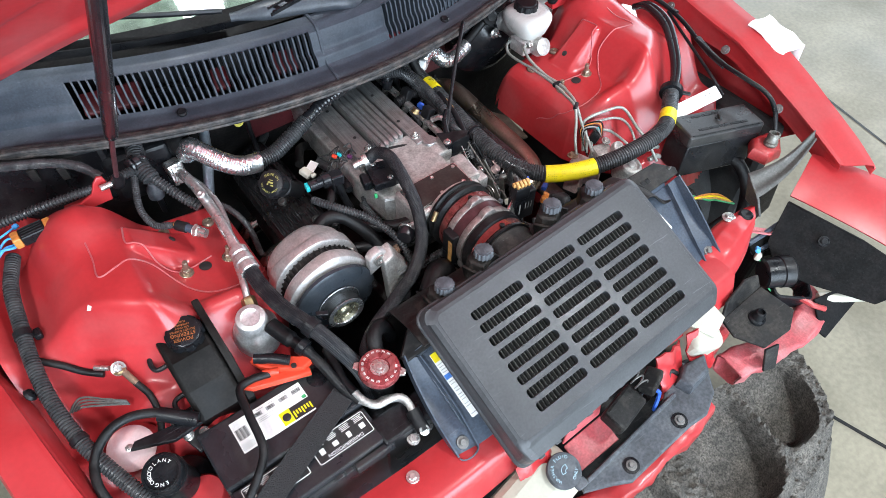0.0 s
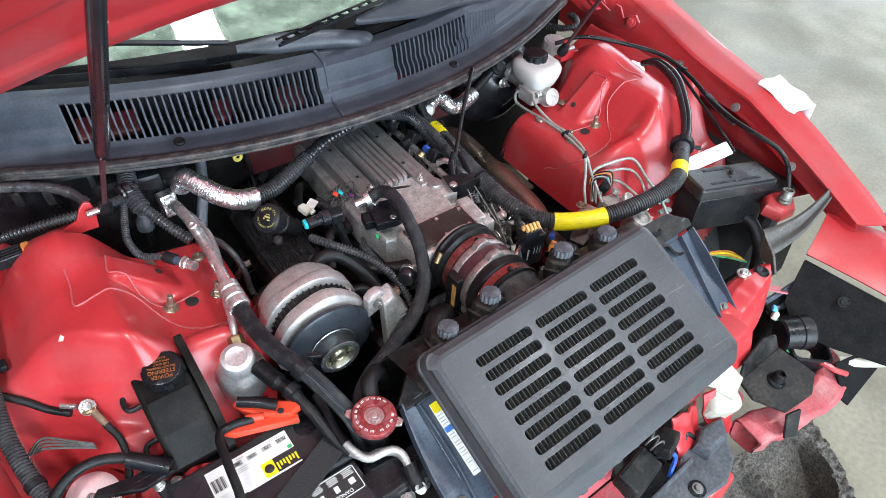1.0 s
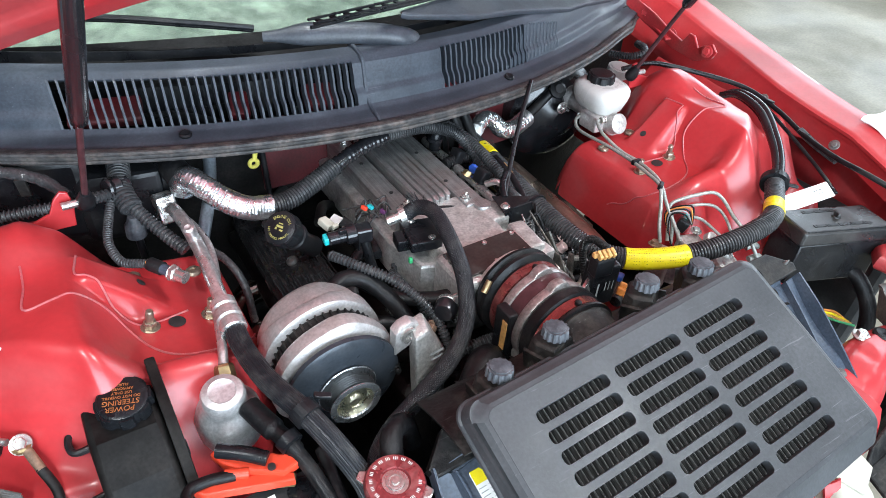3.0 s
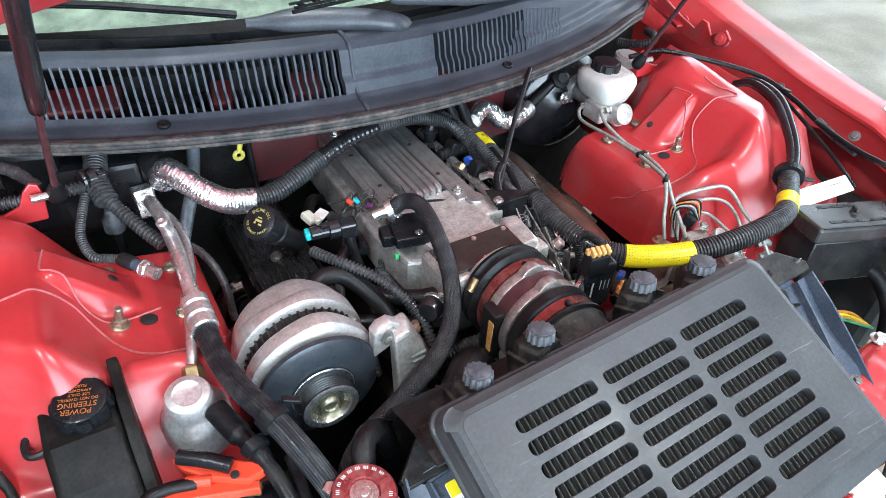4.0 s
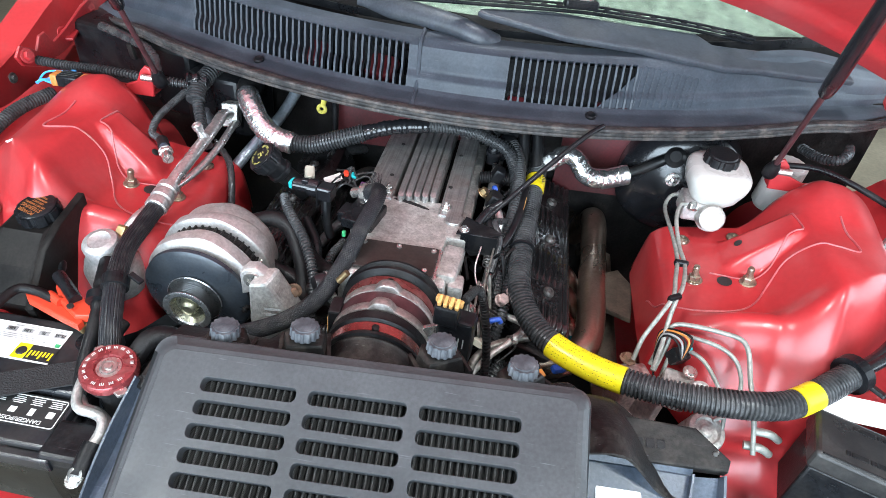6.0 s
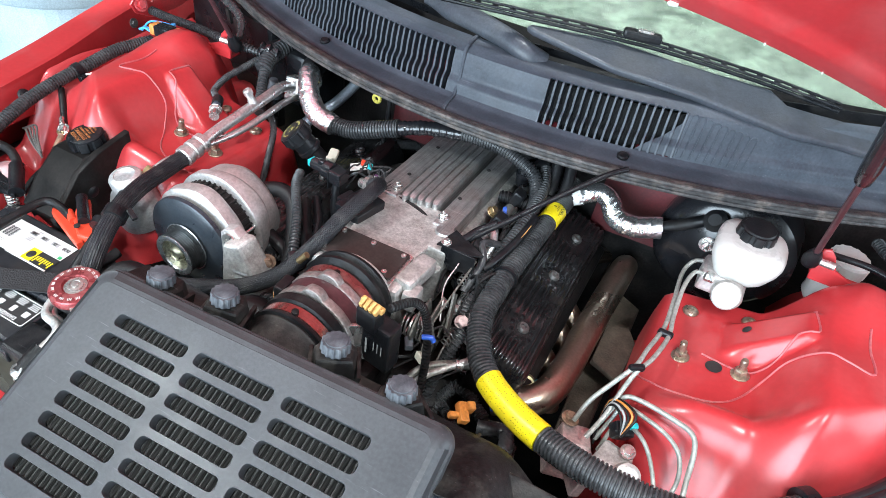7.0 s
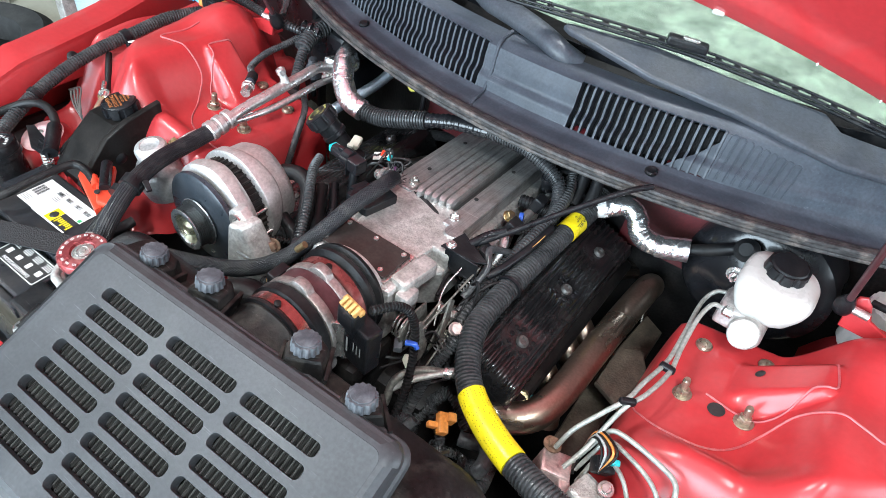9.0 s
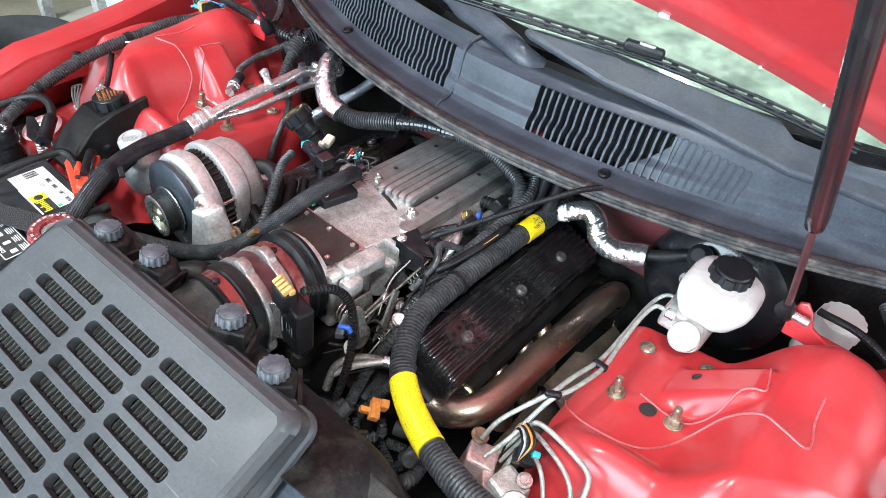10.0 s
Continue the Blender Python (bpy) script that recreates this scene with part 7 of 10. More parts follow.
    part("symbol", bars(bmesh.new(), tm, [(0, 0.002, 0.014, 0.004), (-0.006, -0.003, 0.004, 0.004), (0.005, -0.004, 0.007, 0.003), (0.0, 0.0075, 0.009, 0.002)]), "olive_ink", cp)
    nk = bmesh.new()
    lathe(nk, [(0.028, -0.020), (0.029, -0.028), (0.024, -0.030), (0.023, -0.048), (0.026, -0.050), (0.026, -0.058), (0.020, -0.062), (0.019, -0.10), (0.022, -0.13)], ax, 32)
    part("neck", nk, "black", of)
    # dipstick
    dp = thing("dipstick", (-0.247, 0.26, 0.80), "yellow loop-handled oil dipstick", "dipstick")
    lp = bmesh.new()
    tube(lp, [(-0.257 + 0.0070 * math.cos(t), 0.262, 0.858 + 0.0070 * math.sin(t)) for t in [k * math.pi / 8 for k in range(17)]], 0.0036, 8, 0.003)
    tube(lp, [(-0.255, 0.262, 0.864), (-0.251, 0.264, 0.882), (-0.247, 0.266, 0.905)], lambda s, u: 0.0052 + 0.0022 * u, 12, 0.004, squash=0.7)
    part("handle", lp, "pale_yellow", dp)
    part("tube", tube(bmesh.new(), [(-0.247, 0.266, 0.903), (-0.244, 0.275, 0.912), (-0.238, 0.278, 0.90), (-0.235, 0.272, 0.82), (-0.235, 0.25, 0.72)], 0.005, 10), "black", dp)


def build_ignition_parts():
    # vacuum solenoid with teal plug, white connector and a nest of wires
    so = thing("solenoid", (-0.19, 0.02, 0.80), "black purge solenoid with a teal plug on the intake", "solenoid")
    body = bmesh.new()
    lathe(body, [(0.012, -0.055), (0.014, -0.052), (0.014, -0.018), (0.020, -0.016), (0.020, 0.004), (0.018, 0.006)], aim((-0.172, 0.020, 0.846), (1, -0.10, 0.02)), 24)
    rbox(body, (0.036, 0.034, 0.034), pose(-0.150, 0.016, 0.843, 0, 0, -8), 0.005)
    rbox(body, (0.016, 0.012, 0.010), pose(-0.197, 0.018, 0.862), 0.002)
    c = Vector((-0.228, 0.027, 0.845))
    bmesh.ops.transform(body, matrix=Matrix.Translation(c) @ Matrix.Scale(0.72, 4) @ Matrix.Translation(-c), verts=body.verts)
    part("body", body, "booster", so)
    part("teal_plug", rbox(bmesh.new(), (0.011, 0.016, 0.012), pose(-0.228, 0.027, 0.845, 0, 0, -8), 0.002), "teal", so)
    part("bracket", rbox(bmesh.new(), (0.003, 0.030, 0.032), pose(-0.184, 0.022, 0.836), 0.001), "black", so)
    part("drain_tube", tube(bmesh.new(), [(-0.172, 0.017, 0.838), (-0.168, 0.005, 0.80), (-0.160, 0.0, 0.77)], 0.0075, 10), "black", so)
    wc = thing("connector", (-0.215, 0.065, 0.83), "small white moulded wire connector", "connector")
    part("shell", rbox(bmesh.new(), (0.016, 0.024, 0.012), pose(-0.213, 0.062, 0.846, 12, 8, 20), 0.003), "cream", wc)
    part("latch", rbox(bmesh.new(), (0.010, 0.006, 0.006), pose(-0.207, 0.042, 0.852, 12, 8, 20), 0.001), "cream", wc)
    rnd = random.Random(11)
    w = bmesh.new()
    for i in range(12):
        a = Vector((-0.15 + rnd.uniform(-0.02, 0.03), 0.055 + rnd.uniform(-0.01, 0.02), 0.845 + rnd.uniform(-0.01, 0.012)))
        b = a + Vector((rnd.uniform(-0.02, 0.03), rnd.uniform(-0.02, 0.03), rnd.uniform(0.0, 0.018)))
        c = b + Vector((rnd.uniform(-0.03, 0.02), rnd.uniform(-0.03, 0.02), rnd.uniform(-0.04, -0.01)))
        tube(w, [a, b, c], 0.0016, 6, 0.004)
    tagged(new("wire_nest", mesh_of("wire_nest", fit_mesh_to_view(w), "ink")), "tangle of thin dark sensor wires", "wires", kind="stuff")
    for at, mt in (((-0.150, 0.058, 0.858), "red_rubber"), ((-0.138, 0.060, 0.855), "teal"), ((-0.120, 0.052, 0.845), "purple")):
        solo("wire_tag", rbox(bmesh.new(), (0.007, 0.010, 0.006), pose(*at, 10, 20, 30), 0.001), mt, "small coloured wire tag by the intake", "tag")
    # map sensor box on the throttle body
    ms = thing("map_sensor", (-0.105, -0.03, 0.82), "flat black sensor bolted beside the throttle body", "sensor")
    b = bmesh.new()
    rbox(b, (0.050, 0.060, 0.018), pose(-0.098, -0.028, 0.845, 0, 0, -12), 0.003)
    rbox(b, (0.026, 0.030, 0.02), pose(-0.124, -0.02, 0.838, 0, 0, -12), 0.003)
    part("body", b, "black", ms)
    part("seal", rbox(bmesh.new(), (0.006, 0.006, 0.010), pose(-0.125, -0.045, 0.818), 0.0015), "green_ink", ms)
    for x, y in ((-0.092, -0.05), (-0.10, 0.0)):
        bolt(ms, (x, y, 0.853), r=0.004, h=0.003, washer=0.006)
    tp = thing("position_sensor", (-0.135, -0.10, 0.79), "round steel sensor on the throttle body", "sensor")
    part("can", lathe(bmesh.new(), [(0.014, 0), (0.0165, 0.002), (0.0165, 0.018), (0.013, 0.024), (0, 0.024)], aim((-0.118, -0.142, 0.805), (-0.8, -0.6, 0.1)), 24), "booster", tp)
    part("rim", lathe(bmesh.new(), [(0.0168, 0.0), (0.018, 0.001), (0.018, 0.006), (0.0168, 0.007)], aim((-0.118, -0.142, 0.805), (-0.8, -0.6, 0.1)), 24), "steel", tp)
    for dz in (-0.016, 0.016):
        bolt(tp, (-0.112, -0.15, 0.805 + dz), (-0.4, -1, 0.1), 0.0055, 0.006, 0.008)
    # right hand engine controls: relay with tan connector, orange plug, blue caps
    rl = thing("ignition_module", (0.072, -0.25, 0.80), "black ignition module with a tan multi-pin plug", "module")
    part("body", rbox(bmesh.new(), (0.044, 0.026, 0.070), pose(0.070, -0.240, 0.846, 0, 0, -10), 0.004), "black", rl)
    part("socket", rbox(bmesh.new(), (0.030, 0.020, 0.03), pose(0.056, -0.247, 0.888, 0, 0, -10), 0.003), "black", rl)
    comb = bmesh.new()
    for k in range(4):
        rbox(comb, (0.0050, 0.013, 0.009), pose(0.046 + 0.0070 * k, -0.248 - 0.0012 * k, 0.908, 20, 0, -10), 0.0015)
    rbox(comb, (0.034, 0.008, 0.008), pose(0.057, -0.245, 0.906, 0, 0, -10), 0.002)
    part("tan_plug", comb, "amber", rl, "tan comb-shaped plug")
    part("type_plate", bars(bmesh.new(), Matrix.Translation((0.068, -0.2535, 0.843)) @ Euler((radians(90), 0, radians(-10))).to_matrix().to_4x4(), [(-0.012, 0.0, 0.003, 0.026), (0.0, 0.006, 0.0016, 0.016), (0.006, 0.006, 0.0016, 0.016), (0.012, 0.006, 0.0016, 0.016)]), "grey_ink", rl)
    hose("wiring_loom", [(0.074, -0.236, 0.902), (0.088, -0.195, 0.885), (0.098, -0.175, 0.85), (0.11, -0.18, 0.80), (0.118, -0.20, 0.74), (0.118, -0.23, 0.68)], 0.0060, "rubber", "ribbed black loom falling from the ignition module", "loom", (0.0054, 0.0021), 12)
    solo("blue_cap", tube(bmesh.new(), [(0.110, -0.205, 0.845), (0.121, -0.201, 0.847), (0.124, -0.200, 0.841)], 0.0036, 10), "blue", "small blue plastic cap", "cap")
    solo("blue_cap", rbox(bmesh.new(), (0.022, 0.012, 0.010), pose(0.222, -0.165, 0.735, 0, 10, 30), 0.003), "blue", "small blue clip at the loom", "clip")
    op = thing("connector", (0.182, -0.21, 0.72), "loose orange wire connector beside the radiator", "connector")
    b = bmesh.new()
    rbox(b, (0.014, 0.028, 0.012), pose(0.186, -0.208, 0.748, 10, 20, 40), 0.002)
    rbox(b, (0.022, 0.008, 0.009), pose(0.180, -0.216, 0.748, 10, 20, 40), 0.002)
    rbox(b, (0.012, 0.012, 0.016), pose(0.191, -0.197, 0.750, 10, 20, 40), 0.002)
    part("shell", b, "orange", op)
    # dark looms low between engine and radiator
    rnd = random.Random(21)
    for i in range(16):
        x = 0.06 + 0.2 * rnd.random()
        y = -0.30 + 0.12 * rnd.random()
        z = 0.60 + 0.12 * rnd.random()
        pts = [(x, y, z)]
        for k in range(3):
            pts.append((pts[-1][0] + rnd.uniform(-0.05, 0.06), pts[-1][1] + rnd.uniform(-0.04, 0.06), pts[-1][2] + rnd.uniform(-0.06, 0.05)))
        hose("wiring_loom", pts, rnd.choice((0.006, 0.008, 0.011)), "loom", "dusty black loom low beside the engine", "loom", (0.0056, 0.0022) if i % 2 else None, 10, group="looms low beside the engine")
    for i in range(16):
        x = -0.26 + 0.16 * rnd.random()
        y = -0.22 + 0.42 * rnd.random()
        z = 0.70 + 0.09 * rnd.random()
        pts = [(x, y, z)]
        for k in range(3):
            pts.append((pts[-1][0] + rnd.uniform(-0.03, 0.05), pts[-1][1] + rnd.uniform(0.02, 0.07), pts[-1][2] + rnd.uniform(-0.03, 0.03)))
        hose("wiring_loom", pts, rnd.choice((0.005, 0.007, 0.010)), "loom" if i % 3 else "black_dusty", "dusty black loom along the valve cover", "loom", (0.0056, 0.0022) if i % 2 else None, 10, group="looms along the valve cover")
    for i in range(12):
        x = 0.085 + 0.05 * rnd.random()
        y = -0.06 + 0.30 * rnd.random()
        z = 0.76 + 0.06 * rnd.random()
        pts = [(x, y, z)]
        for k in range(3):
            pts.append((pts[-1][0] + rnd.uniform(-0.02, 0.025), pts[-1][1] + rnd.uniform(0.01, 0.06), pts[-1][2] + rnd.uniform(-0.02, 0.03)))
        hose("wiring_loom", pts, rnd.choice((0.004, 0.006, 0.008)), "loom" if i % 3 else "rubber", "slim black loom by the fuel rail", "loom", (0.0056, 0.0022) if i % 2 else None, 10, group="looms by the fuel rail")
    # injectors, fuel rail and intake pipes on the driver's side
    fr = thing("fuel_rail", (0.085, 0.15, 0.80), "aluminium fuel rail with injector plugs beside the intake", "fuel rail")
    part("rail", tube(bmesh.new(), [(0.085, -0.03, 0.815), (0.086, 0.1, 0.818), (0.088, 0.27, 0.815)], 0.008, 12), "pipe", fr)
    for y in (0.0, 0.08, 0.16, 0.24):
        part("injector_plug", rbox(bmesh.new(), (0.020, 0.024, 0.026), pose(0.092, y, 0.836, 0, 25, 5), 0.004), "black", fr)
        part("injector", lathe(bmesh.new(), [(0.008, 0), (0.009, 0.01), (0.006, 0.03)], aim((0.086, y, 0.79), (0.2, 0, 1)), 12), "steel", fr)
    part("blue_seal", lathe(bmesh.new(), [(0.007, -0.003), (0.009, -0.003), (0.009, 0.003), (0.007, 0.003)], aim((0.092, 0.105, 0.838), (1, 0.4, 0.2)), 14), "blue", fr)
    part("crossover_hose", tube(bmesh.new(), [(0.062, 0.155, 0.828), (0.095, 0.16, 0.83), (0.13, 0.165, 0.822)], lambda s, u: 0.011 - (0.0015 if (s / 0.006) % 1 < 0.4 else 0), 14, 0.0015), "rubber", fr)
    part("gold_fitting", hex_bolt(bmesh.new(), aim((0.072, 0.10, 0.832), (0.6, 0, 0.8)), 0.008, 0.010, 0.010), "brass", fr)
    part("return_pipe", tube(bmesh.new(), [(0.088, 0.06, 0.832), (0.10, 0.045, 0.842), (0.108, 0.02, 0.832), (0.105, -0.01, 0.80), (0.10, -0.05, 0.76)], 0.0062, 10), "pipe", fr)
    part("feed_pipe", tube(bmesh.new(), [(0.13, -0.10, 0.76), (0.165, -0.13, 0.768), (0.12, -0.18, 0.752), (0.10, -0.20, 0.735)], 0.0050, 10), "cast", fr)
    ei = thing("elbow_sensor", (0.07, 0.26, 0.82), "black elbow connectors behind the plenum", "connector")
    for x, y, z in ((0.078, 0.215, 0.862), (0.098, 0.245, 0.866), (0.06, 0.285, 0.868)):
        part("elbow", tube(bmesh.new(), [(x, y, z - 0.035), (x, y, z - 0.008), (x + 0.012, y + 0.012, z + 0.004), (x + 0.03, y + 0.02, z)], 0.0115, 12), "black", ei)
    part("ring", lathe(bmesh.new(), [(0.012, 0), (0.0145, 0), (0.0145, 0.006), (0.012, 0.006)], aim((0.078, 0.215, 0.845), (0, 0, 1)), 16), "booster", ei)
    # white stencilled part on the passenger valve cover
    solo("paper_tag", rbox(bmesh.new(), (0.030, 0.018, 0.003), pose(-0.185, 0.10, 0.815, 8, -12, 30), 0.0008), "paper", "small pale paper tag on the engine", "tag")
    solo("kickdown_rod", tube(bmesh.new(), [(0.073, -0.010, 0.845), (0.12, 0.04, 0.876), (0.17, 0.09, 0.912), (0.218, 0.134, 0.945), (0.245, 0.16, 0.955)], 0.0042, 10), "black", "thin black throttle cable arching to the cowl", "cable")


def build_linkage():
    """Throttle linkage and small hardware between the intake and the driver's valve cover."""
    ln = thing("throttle_linkage", (0.10, -0.12, 0.74), "worn steel throttle linkage with levers, rods and springs", "linkage")
    side = Matrix(((0, 0, 1, 0), (1, 0, 0, 0), (0, 1, 0, 0), (0, 0, 0, 1)))
    for x, outline, mt in ((0.078, [(-0.175, 0.800), (-0.150, 0.826), (-0.118, 0.822), (-0.110, 0.790), (-0.135, 0.765), (-0.168, 0.772)], "grimy"),
                           (0.088, [(-0.165, 0.788), (-0.140, 0.800), (-0.095, 0.812), (-0.088, 0.800), (-0.130, 0.775)], "grimy"),
                           (0.100, [(-0.130, 0.740), (-0.100, 0.748), (-0.070, 0.790), (-0.082, 0.798), (-0.118, 0.772)], "grimy"),
                           (0.112, [(-0.090, 0.752), (-0.060, 0.760), (-0.045, 0.786), (-0.062, 0.792), (-0.088, 0.775)], "black")):
        part("lever", prism(bmesh.new(), outline, x, x + 0.0035, side, 0.001), mt, ln)
    for p, w, r in (((0.084, -0.150, 0.806), (1, 0, 0.3), 0.007), ((0.094, -0.100, 0.804), (1, 0, 0.3), 0.0055), ((0.106, -0.082, 0.785), (1, 0, 0.4), 0.006), ((0.118, -0.062, 0.776), (1, 0, 0.4), 0.0055)):
        part("pivot_nut", hex_bolt(bmesh.new(), aim(p, w), r, 0.006, r * 1.45), "steel", ln)
    for a, b, r in (((0.095, -0.150, 0.796), (0.105, -0.030, 0.838), 0.0022), ((0.104, -0.110, 0.770), (0.125, 0.02, 0.806), 0.0026), ((0.115, -0.070, 0.780), (0.118, -0.165, 0.745), 0.0022)):
        part("rod", tube(bmesh.new(), [a, b], r * 0.7, 8), "grimy", ln)
    for cx, cy, cz, n in ((0.098, -0.060, 0.812, 56), (0.118, -0.135, 0.768, 44)):
        part("coil_spring", tube(bmesh.new(), [(cx + 0.0065 * math.cos(k * 0.7), cy + 0.0008 * k, cz + 0.0065 * math.sin(k * 0.7)) for k in range(n)], 0.0011, 5, 0.003), "dull_bolt", ln)
    pipe = thing("coolant_pipe", (0.12, -0.2, 0.72), "bent grey steel coolant pipe under the throttle body", "pipe")
    part("pipe", tube(bmesh.new(), [(0.185, -0.128, 0.752), (0.150, -0.150, 0.760), (0.115, -0.172, 0.757), (0.098, -0.195, 0.745), (0.10, -0.215, 0.715)], 0.0058, 14), "grimy", pipe)
    part("collar", lathe(bmesh.new(), [(0.006, -0.006), (0.008, -0.005), (0.008, 0.005), (0.006, 0.006)], aim((0.150, -0.150, 0.760), (-1, -0.6, 0.1)), 18), "steel", pipe)
    rnd = random.Random(31)
    w = bmesh.new()
    for i in range(26):
        a = Vector((rnd.uniform(0.07, 0.135), rnd.uniform(-0.21, 0.02), rnd.uniform(0.735, 0.80)))
        b = a + Vector((rnd.uniform(-0.02, 0.03), rnd.uniform(0.01, 0.05), rnd.uniform(-0.01, 0.03)))
        c = b + Vector((rnd.uniform(-0.02, 0.03), rnd.uniform(0.0, 0.05), rnd.uniform(-0.04, 0.0)))
        tube(w, [a, b, c], rnd.choice((0.0014, 0.0018, 0.0026)), 6, 0.005)
    tagged(new("wire_nest", mesh_of("wire_nest", fit_mesh_to_view(w), "rubber")), "tangle of thin black wires beside the intake", "wires", kind="stuff")
    for k in range(7):
        at = (rnd.uniform(0.075, 0.135), rnd.uniform(-0.19, 0.0), rnd.uniform(0.75, 0.79))
        solo("wire_plug", rbox(bmesh.new(), (0.012, 0.018, 0.011), pose(*at, rnd.uniform(-30, 30), rnd.uniform(-30, 30), rnd.uniform(0, 90)), 0.002), rnd.choice(("black", "black", "cream", "knob")), "small moulded wire plug beside the intake", "plug", "wire plugs beside the intake")


build_main_loom()
build_upper_hoses()
build_ignition_parts()
build_linkage()


# ---- passenger side of the bay ----
def build_ac_lines():
    ac = thing("refrigerant_line", (-0.40, 0.0, 0.75), "aluminium refrigerant pipes with a crimped braided hose", "pipe")
    blk = bmesh.new()
    rbox(blk, (0.030, 0.030, 0.045), pose(-0.414, 0.214, 0.846, -14, 0, 8), 0.004)
    part("block_fitting", blk, "steel", ac)
    bolt(ac, (-0.414, 0.198, 0.838), (0, -1, 0.2), 0.006, 0.006, 0.009)
    part("suction_pipe", tube(bmesh.new(), [(-0.412, 0.205, 0.852), (-0.408, 0.17, 0.866), (-0.402, 0.12, 0.866), (-0.400, 0.05, 0.861), (-0.402, -0.01, 0.853), (-0.403, -0.048, 0.844)], 0.0098, 16), "pipe", ac)
    part("service_valve", lathe(bmesh.new(), [(0.008, 0), (0.008, 0.010), (0.0065, 0.012), (0.0065, 0.020), (0.0082, 0.022), (0.0082, 0.030), (0.005, 0.032), (0, 0.03)], aim((-0.400, 0.084, 0.866), (-0.25, -0.25, 1)), 16), "pipe", ac)
    part("crimp_collar", lathe(bmesh.new(), [(0.0125, 0), (0.0165, 0.002), (0.0165, 0.012), (0.014, 0.014), (0.014, 0.018), (0.0168, 0.020), (0.0168, 0.030), (0.014, 0.032), (0.014, 0.036), (0.0168, 0.038), (0.0168, 0.048), (0.015, 0.050)], aim((-0.403, -0.035, 0.848), (0.0, -1, -0.18)), 24), "pipe", ac)
    hs = [(-0.403, -0.078, 0.839), (-0.403, -0.12, 0.836), (-0.396, -0.18, 0.838), (-0.377, -0.240, 0.836), (-0.358, -0.295, 0.815), (-0.346, -0.33, 0.785), (-0.345, -0.35, 0.74), (-0.35, -0.36, 0.68)]
    part("hose", corded(bmesh.new(), hs, 0.0134), "braid", ac, "black hose with lengthwise cords")
    part("hose_clip", lathe(bmesh.new(), [(0.0137, -0.008), (0.0172, -0.008), (0.0172, 0.008), (0.0137, 0.008)], aim((-0.377, -0.240, 0.836), (0.3, -0.9, -0.25)), 24), "black", ac)
    part("clip_ring", lathe(bmesh.new(), [(0.0115, -0.006), (0.0145, -0.006), (0.0145, 0.006), (0.0115, 0.006)], aim((-0.402, -0.249, 0.812), (0.3, -0.9, -0.25)), 24), "black", ac)
    part("clip_ear", rbox(bmesh.new(), (0.02, 0.008, 0.005), pose(-0.352, -0.232, 0.842, 0, 15, -20), 0.001), "black", ac)
    part("liquid_pipe", tube(bmesh.new(), [(-0.402, 0.205, 0.836), (-0.390, 0.15, 0.846), (-0.384, 0.09, 0.846), (-0.392, 0.03, 0.838), (-0.412, -0.04, 0.833), (-0.424, -0.095, 0.832), (-0.431, -0.118, 0.824)], 0.0062, 12), "pipe", ac)
    part("flare_nut", hex_bolt(bmesh.new(), aim((-0.434, -0.136, 0.812), (0.10, 0.75, 0.55)), 0.0125, 0.022, 0.010), "brass", ac, "brass flare nut")
    can = bmesh.new()
    lathe(can, [(0.020, -0.105), (0.036, -0.095), (0.040, -0.075), (0.039, -0.048), (0.033, -0.034), (0.027, -0.028), (0.0255, -0.020), (0.0255, -0.005), (0.0235, -0.001), (0.016, 0.0012), (0.015, 0.0004), (0, 0.0004)], aim((-0.446, -0.163, 0.832), (-0.05, -0.18, 1)), 44)
    part("drier_can", can, "chrome_dull", ac, "dull silver drier canister")
    part("outlet_hose", tube(bmesh.new(), [(-0.424, -0.182, 0.812), (-0.414, -0.212, 0.808), (-0.402, -0.246, 0.806), (-0.392, -0.285, 0.795), (-0.384, -0.33, 0.776), (-0.372, -0.362, 0.768)], lambda s, u: 0.0135 if u < 0.25 else (0.0105 if u < 0.42 else 0.0085), 16, 0.004), "rubber", ac)
    part("outlet_pipe", tube(bmesh.new(), [(-0.374, -0.358, 0.769), (-0.357, -0.380, 0.766), (-0.338, -0.384, 0.766), (-0.318, -0.396, 0.765), (-0.312, -0.415, 0.757), (-0.320, -0.440, 0.742)], 0.0068, 14), "pipe", ac)
    part("pipe_end", tube(bmesh.new(), [(-0.316, -0.425, 0.750), (-0.324, -0.448, 0.738)], 0.0095, 12), "black", ac)
    part("end_block", lathe(bmesh.new(), [(0.010, -0.006), (0.012, -0.004), (0.012, 0.004), (0.010, 0.006)], aim((-0.307, -0.447, 0.742), (0.6, -0.3, 0.8)), 20), "pipe", ac)
    bolt(ac, (-0.335, -0.452, 0.735), (-0.1, -0.2, 1), 0.008, 0.007, 0.011)
    # pressure switch on its loom
    ps = thing("pressure_switch", (-0.45, 0.04, 0.83), "small black pressure switch on a ribbed loom", "sensor")
    way = Vector((0.55, -0.75, -0.05))
    o = Vector((-0.466, 0.066, 0.862))
    part("plug", tube(bmesh.new(), [o, o + way * 0.022], 0.0095, 14), "black", ps)
    part("plug_neck", tube(bmesh.new(), [o + way * 0.018, o + way * 0.040], 0.0075, 14), "duct", ps)
    part("hexagon", hex_bolt(bmesh.new(), aim(o + way * 0.036, way), 0.0115, 0.010, 0.009), "steel", ps)
    part("nose", tube(bmesh.new(), [o + way * 0.042, o + way * 0.062], 0.0085, 14), "steel", ps)
